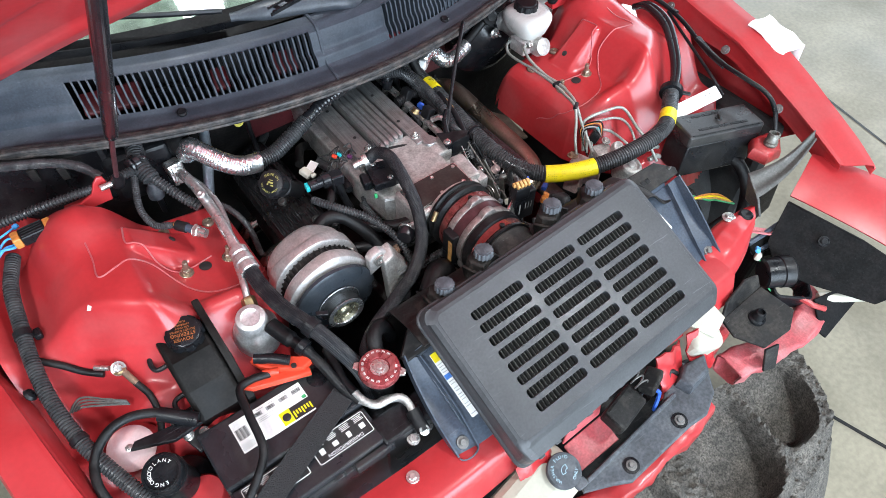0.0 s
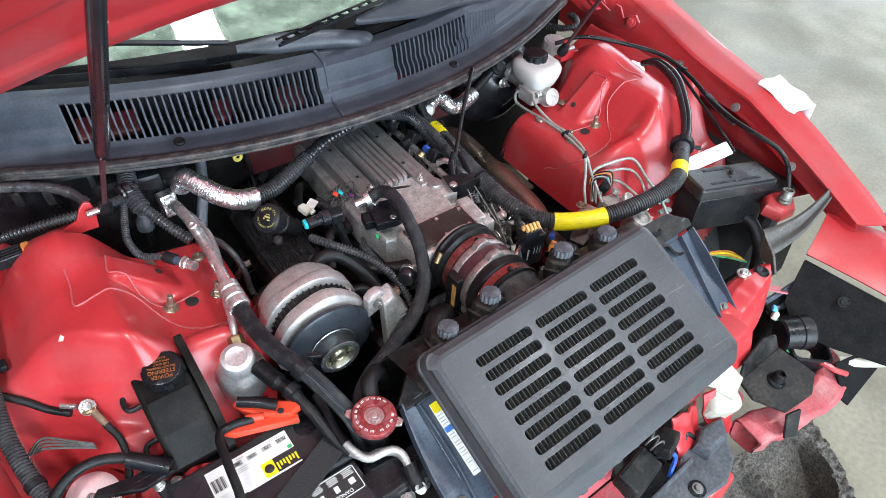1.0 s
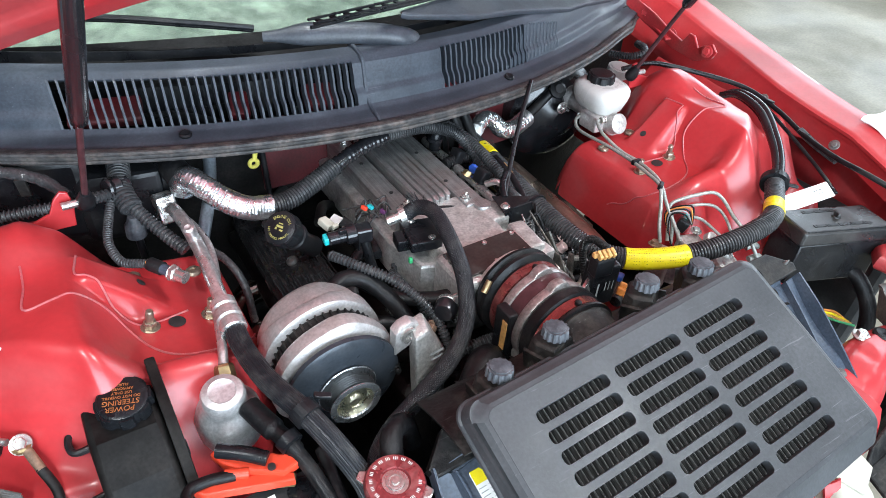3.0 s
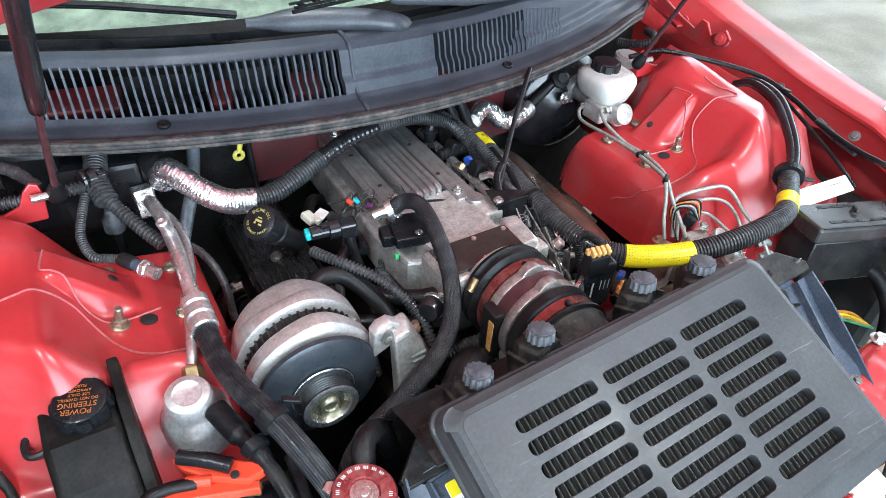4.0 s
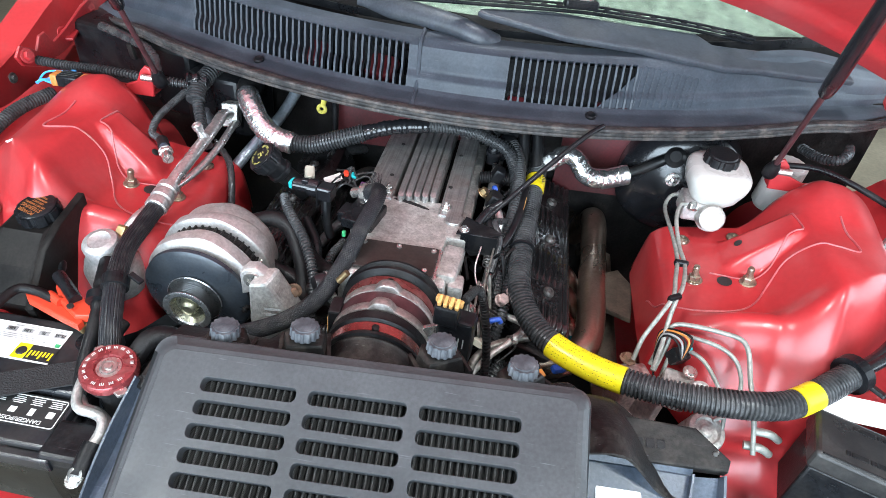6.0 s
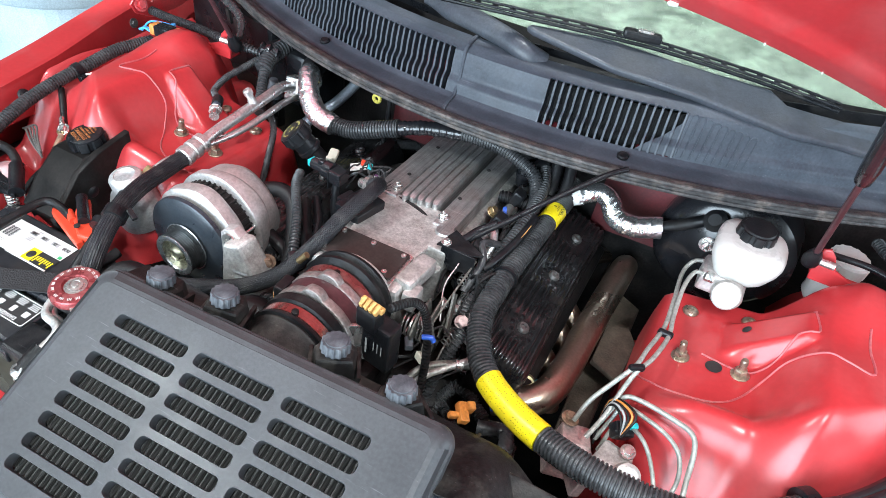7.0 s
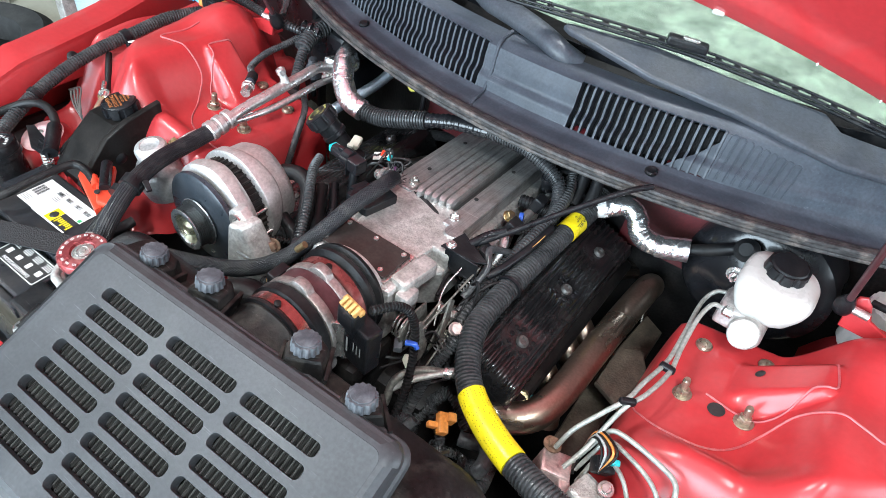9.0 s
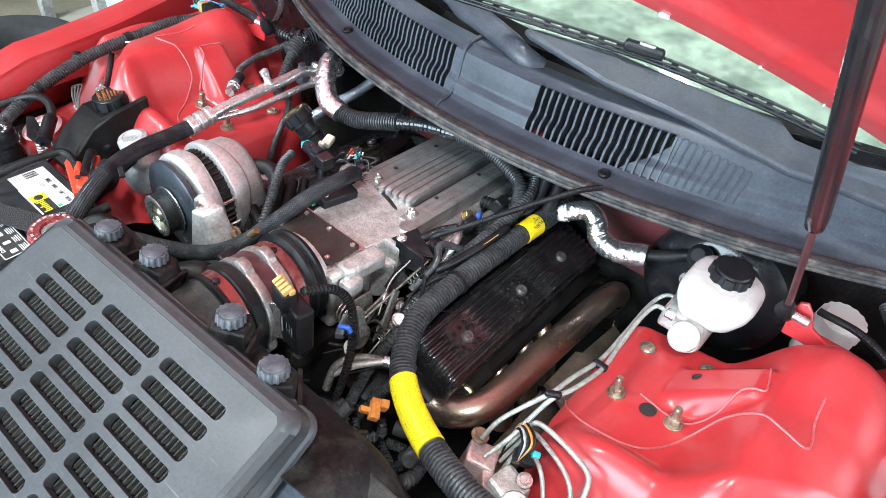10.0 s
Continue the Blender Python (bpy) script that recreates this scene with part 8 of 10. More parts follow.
    part("seal", tube(bmesh.new(), [o - way * 0.004, o + way * 0.001], 0.0060, 12), "orange", ps)
    part("loom", tube(bmesh.new(), [(-0.470, 0.275, 0.905), (-0.476, 0.225, 0.898), (-0.494, 0.175, 0.880), (-0.505, 0.13, 0.868), (-0.498, 0.092, 0.860), (-0.480, 0.074, 0.862), (-0.466, 0.067, 0.862)], ribbed(0.0064, 0.0042, 0.0014), 14, 0.001), "loom", ps)


M["chrome_dull"] = mat("dull_silver_can", (0.62, 0.62, 0.62), 0.42, 0.75, 0.1, 50, 0.06, 300, dirt=(0.40, 0.37, 0.34), dirt_amount=0.5, dirt_scale=30)
build_ac_lines()


def build_ps_reservoir():
    ps = thing("steering_fluid_reservoir", (-0.545, -0.17, 0.70), "black power steering fluid reservoir with an orange-lettered cap", "reservoir")
    side = Matrix(((0, 0, 1, 0), (1, 0, 0, 0), (0, 1, 0, 0), (0, 0, 0, 1)))
    b = bmesh.new()
    prism(b, [(-0.108, 0.842), (-0.108, 0.745), (-0.23, 0.69), (-0.250, 0.772), (-0.215, 0.808), (-0.175, 0.838)], -0.588, -0.512, side, 0.008, 3)
    part("tank", b, "tank", ps)
    f = bmesh.new()
    prism(f, [(-0.098, 0.858), (-0.098, 0.75), (-0.24, 0.69), (-0.258, 0.775), (-0.20, 0.832), (-0.16, 0.848)], -0.512, -0.500, side, 0.002)
    fl = part("flange", f, "tank", ps)
    part("round_boss", lathe(bmesh.new(), [(0.010, 0), (0.0085, 0.001), (0, 0.001)], aim((-0.499, -0.185, 0.79), (1, 0, 0)), 20), "black", fl)
    m = aim((-0.543, -0.142, 0.843), (-0.04, -0.12, 1))
    cap = bmesh.new()
    out = []
    for i in range(72):
        k = 1.0 if (i % 9) < 6 else 0.90
        out.append((0.0300 * k * math.cos(2 * math.pi * i / 72), 0.0300 * k * math.sin(2 * math.pi * i / 72)))
    prism(cap, out, 0.0, 0.015, m, 0.0, top_scale=0.96)
    lathe(cap, [(0.0265, 0.0149), (0.0265, 0.017), (0.024, 0.0185), (0, 0.0187)], m, 40)
    cp = part("cap", cap, "black", ps, "black lobed cap with orange lettering", 30)
    t = m @ Matrix.Rotation(math.pi, 4, "Z")
    for k, (w, sz) in enumerate((("POWER", 0.0085), ("STEERING", 0.0085), ("DO NOT OVERFILL", 0.0045), ("USE ONLY", 0.0045), ("APPROVED", 0.0045), ("FLU" + chr(73) + "D", 0.0045))):
        y = (0.0145, 0.0065, 0.0, -0.0052, -0.0104, -0.0156)[k]
        words(w, sz, t @ Matrix.Translation((0, y, 0.0186)), "orange_ink", cp)
    for y, z in ((-0.135, 0.80), (-0.205, 0.765)):
        lug = bmesh.new()
        tube(lug, [(-0.585, y + 0.014, z + 0.012), (-0.604, y + 0.012, z + 0.010), (-0.609, y, z + 0.008), (-0.604, y - 0.012, z + 0.006), (-0.585, y - 0.014, z + 0.008)], 0.0042, 8, 0.003)
        part("lug", lug, "black", ps)


build_ps_reservoir()


def build_battery():
    bt = thing("battery", (-0.4875, -0.352, 0.57), "black car battery with white warning labels, strapped down", "battery")
    b = bmesh.new()
    rbox(b, (0.235, 0.178, 0.175), pose(-0.4875, -0.352, 0.6575), 0.005)
    part("case", b, "battery", bt)
    top = bmesh.new()
    rbox(top, (0.233, 0.106, 0.022), pose(-0.4875, -0.313, 0.755), 0.004)
    part("top_cover", top, "battery", bt)
    lid = bmesh.new()
    rbox(lid, (0.228, 0.066, 0.016), pose(-0.4865, -0.402, 0.751), 0.003)
    vent = part("vent_cover", lid, "battery", bt)
    for i in range(7):
        part("vent_rib", rbox(bmesh.new(), (0.012, 0.012, 0.010), pose(-0.59 + 0.017 * i + (0.06 if i > 3 else 0), -0.437, 0.745), 0.0015), "battery", vent)
    part("side_handle", rbox(bmesh.new(), (0.07, 0.012, 0.02), pose(-0.40, -0.442, 0.742), 0.003), "battery", vent)
    part("plug", lathe(bmesh.new(), [(0.017, 0), (0.017, 0.001), (0.015, 0.0014), (0, 0.0014)], aim((-0.405, -0.285, 0.766), (0, 0, 1)), 28), "black", bt)
    flip = Matrix.Rotation(math.pi, 4, "Z")
    lm = Matrix.Translation((-0.495, -0.3035, 0.7664)) @ flip
    lb = part("label", prism(bmesh.new(), [(-0.061, -0.029), (0.061, -0.029), (0.062, 0.027), (0.022, 0.027), (0.021, 0.0285), (-0.061, 0.0285)], 0, 0.0006, lm), "paper", bt, "white printed battery label with a black and yellow brand strip")
    # brand strip drawn as plain shapes
    part("brand_strip", bars(bmesh.new(), lm, [(-0.044, 0.014, 0.036, 0.024)]), "ink", lb)
    part("brand_mark", bars(bmesh.new(), lm @ Matrix.Translation((0, 0, 0.0003)), [(-0.017, 0.014, 0.018, 0.024)]), "yellow", lb)
    part("brand_disc", lathe(bmesh.new(), [(0.007, 0.0012), (0.0065, 0.0016), (0, 0.0016)], lm @ Matrix.Translation((-0.017, 0.014, 0)), 20), "ink", lb)
    wave = bmesh.new()
    bars(wave, lm @ Matrix.Translation((0, 0, 0.0004)), [(-0.058 + 0.0047 * k, 0.015 + (0.002 if k % 3 == 0 else 0), 0.0026, 0.012 if k % 3 == 0 else 0.008) for k in range(7)])
    part("brand_bars", wave, "yellow", lb)
    part("barcode", bars(bmesh.new(), lm, [(0.040 + 0.0021 * k, -0.004, 0.0006 + 0.0007 * (k * 7 % 3), 0.020) for k in range(10)]), "ink", lb)
    part("fine_print", bars(bmesh.new(), lm, [(0.050, 0.014 + 0.0028 * k, 0.022, 0.0009) for k in range(4)] + [(-0.005, -0.010 + 0.003 * k, 0.07, 0.0009) for k in range(3)] + [(-0.05 + 0.02 * k, -0.0245, 0.012, 0.0009) for k in range(4)]), "grey_ink", lb)
    part("rating_panel", bars(bmesh.new(), lm, [(-0.050 + 0.0225 * k, -0.018, 0.015, 0.0075) for k in range(4)]), "grey_ink", lb)
    for k, w in enumerate(("75-VL", "75", "550", "680")):
        words(w, 0.0065, lm @ Matrix.Translation((-0.050 + 0.0225 * k, -0.018, 0.0008)), "ink", lb)
    part("leaf_mark", bars(bmesh.new(), lm, [(-0.056, -0.002, 0.007, 0.006)]), "green_ink", lb)
    for cx in (-0.4275, -0.540):
        dm = Matrix.Translation((cx, -0.393, 0.7594)) @ flip
        d = part("warning_label", prism(bmesh.new(), round_rect(0.100, 0.043, 0.003, 3), 0, 0.0005, dm), "ink", bt, "black and white danger label")
        edge = bmesh.new()
        tube(edge, [dm @ Vector((x, y, 0.0006)) for x, y in round_rect(0.095, 0.038, 0.003, 3)] + [dm @ Vector((0.0475, 0.016, 0.0006))], 0.0007, 4, straight=True)
        part("border", edge, "white_ink", d)
        words("DANGER/POISON", 0.0078, dm @ Matrix.Translation((0.0, 0.0135, 0.0003)), "white_ink", d)
        part("symbols", bars(bmesh.new(), dm, [(-0.036, 0.002, 0.009, 0.009), (-0.012, 0.002, 0.007, 0.010), (0.012, 0.002, 0.009, 0.008), (0.035, 0.002, 0.008, 0.010)]), "white_ink", d)
        part("fine_print", bars(bmesh.new(), dm, [(-0.036 + 0.024 * i, -0.008 - 0.0026 * k, 0.017 - 0.002 * ((i + k) % 3), 0.0012) for i in range(4) for k in range(4)]), "white_ink", d)
    st = bmesh.new()
    path = [(-0.375, -0.330, 0.752), (-0.378, -0.334, 0.769), (-0.42, -0.352, 0.7705), (-0.49, -0.382, 0.7675), (-0.56, -0.412, 0.764), (-0.592, -0.430, 0.757), (-0.605, -0.44, 0.72)]
    P = spline(path, 0.006)
    rows = []
    for i, p in enumerate(P):
        t = (P[min(i + 1, len(P) - 1)] - P[max(i - 1, 0)]).normalized()
        s = Vector((0, 0, 1)).cross(t)
        s = s.normalized() if s.length > 0.2 else Vector((0.4, -0.9, 0))
        rows.append([st.verts.new(p + s * dx + Vector((0, 0, dz))) for dx, dz in ((-0.019, 0), (0.019, 0), (0.019, 0.0016), (-0.019, 0.0016))])
    for a, c in zip(rows, rows[1:]):
        for k in range(4):
            st.faces.new((a[k], a[(k + 1) % 4], c[(k + 1) % 4], c[k]))
    solo("hold_down_strap", st, "strap", "woven black strap over the battery", "strap")
    # positive terminal clamp with red grips and its black cable
    cl = thing("cable_clamp", (-0.45, -0.26, 0.77), "red-gripped terminal clamp on a black cable", "clamp")
    g = bmesh.new()
    prism(g, [(-0.481, -0.216), (-0.472, -0.211), (-0.446, -0.232), (-0.404, -0.260), (-0.401, -0.273), (-0.42, -0.278), (-0.456, -0.255), (-0.474, -0.234)], 0.790, 0.804, None, 0.003)
    part("upper_grip", g, "red_rubber", cl)
    part("grip_pad", tube(bmesh.new(), [(-0.474, -0.222, 0.812), (-0.450, -0.240, 0.812), (-0.43, -0.256, 0.808)], 0.0085, 12), "black", cl)
    g2 = bmesh.new()
    prism(g2, [(-0.510, -0.248), (-0.506, -0.240), (-0.44, -0.262), (-0.41, -0.278), (-0.412, -0.287), (-0.445, -0.276), (-0.50, -0.258)], 0.785, 0.797, None, 0.002)
    part("lower_grip", g2, "red_rubber", cl)
    part("lead_plug", tube(bmesh.new(), [(-0.475, -0.247, 0.80), (-0.452, -0.257, 0.80)], 0.0062, 12), "red_rubber", cl)
    part("steel_jaw", rbox(bmesh.new(), (0.05, 0.012, 0.012), pose(-0.432, -0.268, 0.782, 0, 0, -25), 0.002), "brass", cl)
    part("rivet", lathe(bmesh.new(), [(0.0045, 0), (0.0045, 0.002), (0, 0.0026)], aim((-0.43, -0.268, 0.808), (0, 0, 1)), 14), "ink", cl)
    part("cable", tube(bmesh.new(), [(-0.466, -0.252, 0.799), (-0.495, -0.247, 0.803), (-0.517, -0.255, 0.806), (-0.524, -0.30, 0.804), (-0.532, -0.355, 0.797), (-0.560, -0.385, 0.788), (-0.60, -0.41, 0.77), (-0.66, -0.44, 0.70)], 0.0064, 14), "rubber", cl)
    # negative cable arching to the fender
    nc = thing("battery_cable", (-0.66, -0.24, 0.72), "thick black battery cable arching beside the fender", "cable")
    part("cable", tube(bmesh.new(), [(-0.592, -0.247, 0.792), (-0.628, -0.216, 0.802), (-0.668, -0.202, 0.812), (-0.706, -0.208, 0.812), (-0.738, -0.235, 0.80), (-0.745, -0.285, 0.785), (-0.72, -0.35, 0.72), (-0.70, -0.38, 0.62)], 0.0072, 14), "rubber", nc)
    part("boot", tube(bmesh.new(), [(-0.588, -0.252, 0.790), (-0.612, -0.232, 0.797), (-0.632, -0.216, 0.803)], 0.0115, 12), "black", nc)
    part("lever", prism(bmesh.new(), [(-0.690, -0.238), (-0.68, -0.228), (-0.60, -0.24), (-0.585, -0.258), (-0.63, -0.262)], 0.782, 0.790, None, 0.002), "black", nc)
    cs = thing("spring_clamp", (-0.61, -0.25, 0.73), "steel spring clamp with a coil spring", "clamp")
    part("coil", tube(bmesh.new(), [(-0.612 + 0.0075 * math.cos(k * 0.7), -0.250 + 0.0075 * math.sin(k * 0.7), 0.755 + 0.0006 * k) for k in range(46)], 0.0016, 6, 0.004), "steel", cs)
    part("frame", tube(bmesh.new(), [(-0.600, -0.235, 0.76), (-0.600, -0.236, 0.79), (-0.622, -0.228, 0.792), (-0.624, -0.226, 0.76)], 0.002, 6), "steel", cs)
    part("plate", rbox(bmesh.new(), (0.03, 0.03, 0.01), pose(-0.60, -0.262, 0.752, 10, 0, 20), 0.002), "black", cs)
    bolt(cs, (-0.590, -0.256, 0.757), r=0.005, h=0.005, washer=0.008)
    tr = part("battery_tray", rbox(bmesh.new(), (0.26, 0.21, 0.02), pose(-0.4875, -0.352, 0.559), 0.004), "dark", car)


M["battery"] = mat("black_battery_case", (0.016, 0.017, 0.020), 0.33, 0, 0.2, 40, 0.04, 600, dirt=(0.045, 0.04, 0.036), dirt_amount=0.4, dirt_scale=16)
build_battery()


def build_left_corner():
    # coolant overflow bottle with a lettered cap
    ov = thing("overflow_bottle", (-0.665, -0.31, 0.62), "black coolant overflow bottle with a lettered cap", "bottle")
    m = aim((-0.664, -0.298, 0.782), (-0.10, -0.10, 1))
    nk = lathe(bmesh.new(), [(0.05, -0.15), (0.05, -0.09), (0.030, -0.07), (0.028, -0.012), (0.032, -0.010), (0.032, -0.002)], m, 32)
    part("neck", nk, "black", ov)
    c = lathe(bmesh.new(), [(0.030, -0.004), (0.0305, 0.010), (0.0285, 0.014), (0.025, 0.0145), (0.0245, 0.0125), (0, 0.0125)], m, 48)
    cp = part("cap", c, "black", ov, "flat black cap")
    t = m @ Matrix.Translation((0, 0, 0.0127))
    ring_words("ENG COOLANT", 0.0078, t, 0.0175, 330, 60, "white_ink", cp)
    ring_words("ONLY", 0.0078, t, 0.0175, 250, 180, "white_ink", cp)
    # glossy red dome below the cable
    dm = thing("horn_cover", (-0.692, -0.215, 0.70), "glossy red domed cover below the battery cable", "cover")
    part("dome", lathe(bmesh.new(), [(0.048, -0.05), (0.048, -0.02), (0.044, -0.005), (0.034, 0.006), (0.018, 0.011), (0, 0.012)], aim((-0.692, -0.216, 0.752), (0.05, -0.25, 1)), 40), "red", dm)
    # highlight of the dome, painted as a pale disc
    part("glare_disc", lathe(bmesh.new(), [(0.036, 0.0065), (0.030, 0.0098), (0.018, 0.0125), (0, 0.0135)], aim((-0.692, -0.216, 0.752), (0.05, -0.25, 1)), 36), "glare", dm, "pale disc painted as glare on the dome")
    part("centre_screw", lathe(bmesh.new(), [(0.006, 0), (0.006, 0.003), (0.003, 0.004), (0, 0.004)], aim((-0.693, -0.219, 0.763), (0.05, -0.25, 1)), 14), "steel", dm)
    solo("red_cap", lathe(bmesh.new(), [(0.030, -0.03), (0.030, -0.004), (0.026, 0.002), (0, 0.004)], aim((-0.632, -0.325, 0.715), (0, -0.1, 1)), 32), "red", "round red painted cap beside the bottle", "cap")
    # fender loom
    pts = [(-0.715, 0.150, 0.872), (-0.736, 0.085, 0.868), (-0.745, 0.02, 0.855), (-0.752, -0.05, 0.842), (-0.752, -0.12, 0.826), (-0.742, -0.19, 0.806), (-0.720, -0.26, 0.782), (-0.695, -0.32, 0.755), (-0.67, -0.37, 0.70)]
    lo = thing("wiring_loom", (-0.74, -0.1, 0.78), "thick ribbed black loom along the fender with a tie", "loom")
    part("conduit", tube(bmesh.new(), pts, ribbed(0.0118, 0.0050, 0.0021), 22, 0.00100), "loom", lo)
    tie = part("tie", lathe(bmesh.new(), [(0.0114, -0.006), (0.0140, -0.006), (0.0140, 0.006), (0.0114, 0.006)], aim((-0.7475, 0.0, 0.851), (-0.05, -0.97, -0.2)), 24), "black", lo)
    part("tie_lug", rbox(bmesh.new(), (0.012, 0.018, 0.012), pose(-0.730, -0.002, 0.842), 0.003), "black", tie)
    part("tie", lathe(bmesh.new(), [(0.0114, -0.004), (0.0137, -0.004), (0.0137, 0.004), (0.0114, 0.004)], aim((-0.742, -0.19, 0.806), (0.2, -0.9, -0.3)), 24), "black", lo)
    for y, x in ((0.115, -0.782), (-0.095, -0.775)):
        part("fir_clip", lathe(bmesh.new(), [(0.011, 0), (0.013, 0.003), (0.010, 0.008), (0.004, 0.010), (0.0035, 0.006), (0, 0.006)], aim((x, y, 0.830), (0.8, 0, 0.5)) @ Matrix.Scale(0.85, 4), 18), "black", lo)
    # orange and black connector with blue ties
    cn = thing("connector", (-0.68, 0.15, 0.86), "black wire connector with orange end caps", "connector")
    cm = pose(-0.668, 0.146, 0.904, 0, 0, 2)
    part("body", rbox(bmesh.new(), (0.040, 0.026, 0.020), cm, 0.003), "black", cn)
    for k in range(4):
        part("body_rib", rbox(bmesh.new(), (0.036, 0.002, 0.003), cm @ Matrix.Translation((0, -0.009 + 0.006 * k, 0.0105)), 0.0008, 1), "black", cn)
    for s in (-1, 1):
        part("end_cap", rbox(bmesh.new(), (0.013, 0.024, 0.021), cm @ Matrix.Translation((s * 0.026, 0, 0)), 0.003), "orange", cn)
    bw = thing("wire_tie", (-0.715, 0.15, 0.87), "bright blue plastic wire tie", "tie")
    bt_ = bmesh.new()
    tube(bt_, [(-0.712 + 0.014 * math.cos(k * 0.5), 0.148 + 0.012 * math.sin(k * 0.5), 0.898 + 0.004 * math.sin(k * 0.9)) for k in range(14)], 0.0020, 6, 0.003)
    tube(bt_, [(-0.73, 0.135, 0.895), (-0.715, 0.142, 0.900), (-0.70, 0.150, 0.893), (-0.695, 0.16, 0.90)], 0.0024, 6, 0.003)
    tube(bt_, [(-0.742, 0.150, 0.885), (-0.725, 0.158, 0.905), (-0.70, 0.172, 0.905), (-0.688, 0.185, 0.898)], 0.0018, 6, 0.003)
    part("strand", bt_, "skyblue", bw)
    part("lock", rbox(bmesh.new(), (0.010, 0.008, 0.007), pose(-0.690, 0.183, 0.900, 0, 0, 20), 0.002), "skyblue", bw)
    # ground strap on the apron
    gs = thing("ground_strap", (-0.65, -0.11, 0.78), "black ground wire bolted to the red apron", "wire")
    part("wire", tube(bmesh.new(), [on_tower(-0.748, -0.040, 0.012), on_tower(-0.722, -0.060, 0.010), on_tower(-0.70, -0.078, 0.008), on_tower(-0.676, -0.096, 0.008)], 0.0058, 10), "rubber", gs)
    part("crimp", tube(bmesh.new(), [(-0.682, -0.093, 0.816), (-0.664, -0.106, 0.815)], 0.0042, 10), "steel", gs)
    bolt(gs, (-0.652, -0.113, 0.812), (0, -0.5, 0.9), 0.0075, 0.008, 0.012, "steel")
    part("lug", prism(bmesh.new(), circle(0.011, 18, -0.652, -0.113), 0.808, 0.812, None, 0.0005), "brass", gs)
    part("lower_lug", tube(bmesh.new(), [(-0.648, -0.120, 0.808), (-0.640, -0.142, 0.795)], 0.0055, 10), "rust", gs)
    part("lower_wire", tube(bmesh.new(), [(-0.641, -0.140, 0.796), (-0.632, -0.165, 0.78), (-0.635, -0.195, 0.765), (-0.648, -0.215, 0.74)], 0.0055, 10), "rubber", gs)
    cw = bmesh.new()
    for k in range(4):
        tube(cw, [(-0.745 + 0.005 * k, -0.13, 0.79), (-0.72, -0.120 - 0.006 * k, 0.80), (-0.69, -0.14 - 0.004 * k, 0.795), (-0.665, -0.155, 0.785 - 0.004 * k)], 0.0018, 6, 0.005)
    solo("wire_bundle", cw, "pale_grey", "bundle of thin dark grey wires by the fender", "wires")
    chip = on_tower(-0.64, -0.046, 0.0006)
    part("paint_chip", rbox(bmesh.new(), (0.006, 0.016, 0.0008), Matrix.Translation(chip) @ pose(0, 0, 0, 0, 0, -25), 0.0002, 1), "paper", car)


build_left_corner()


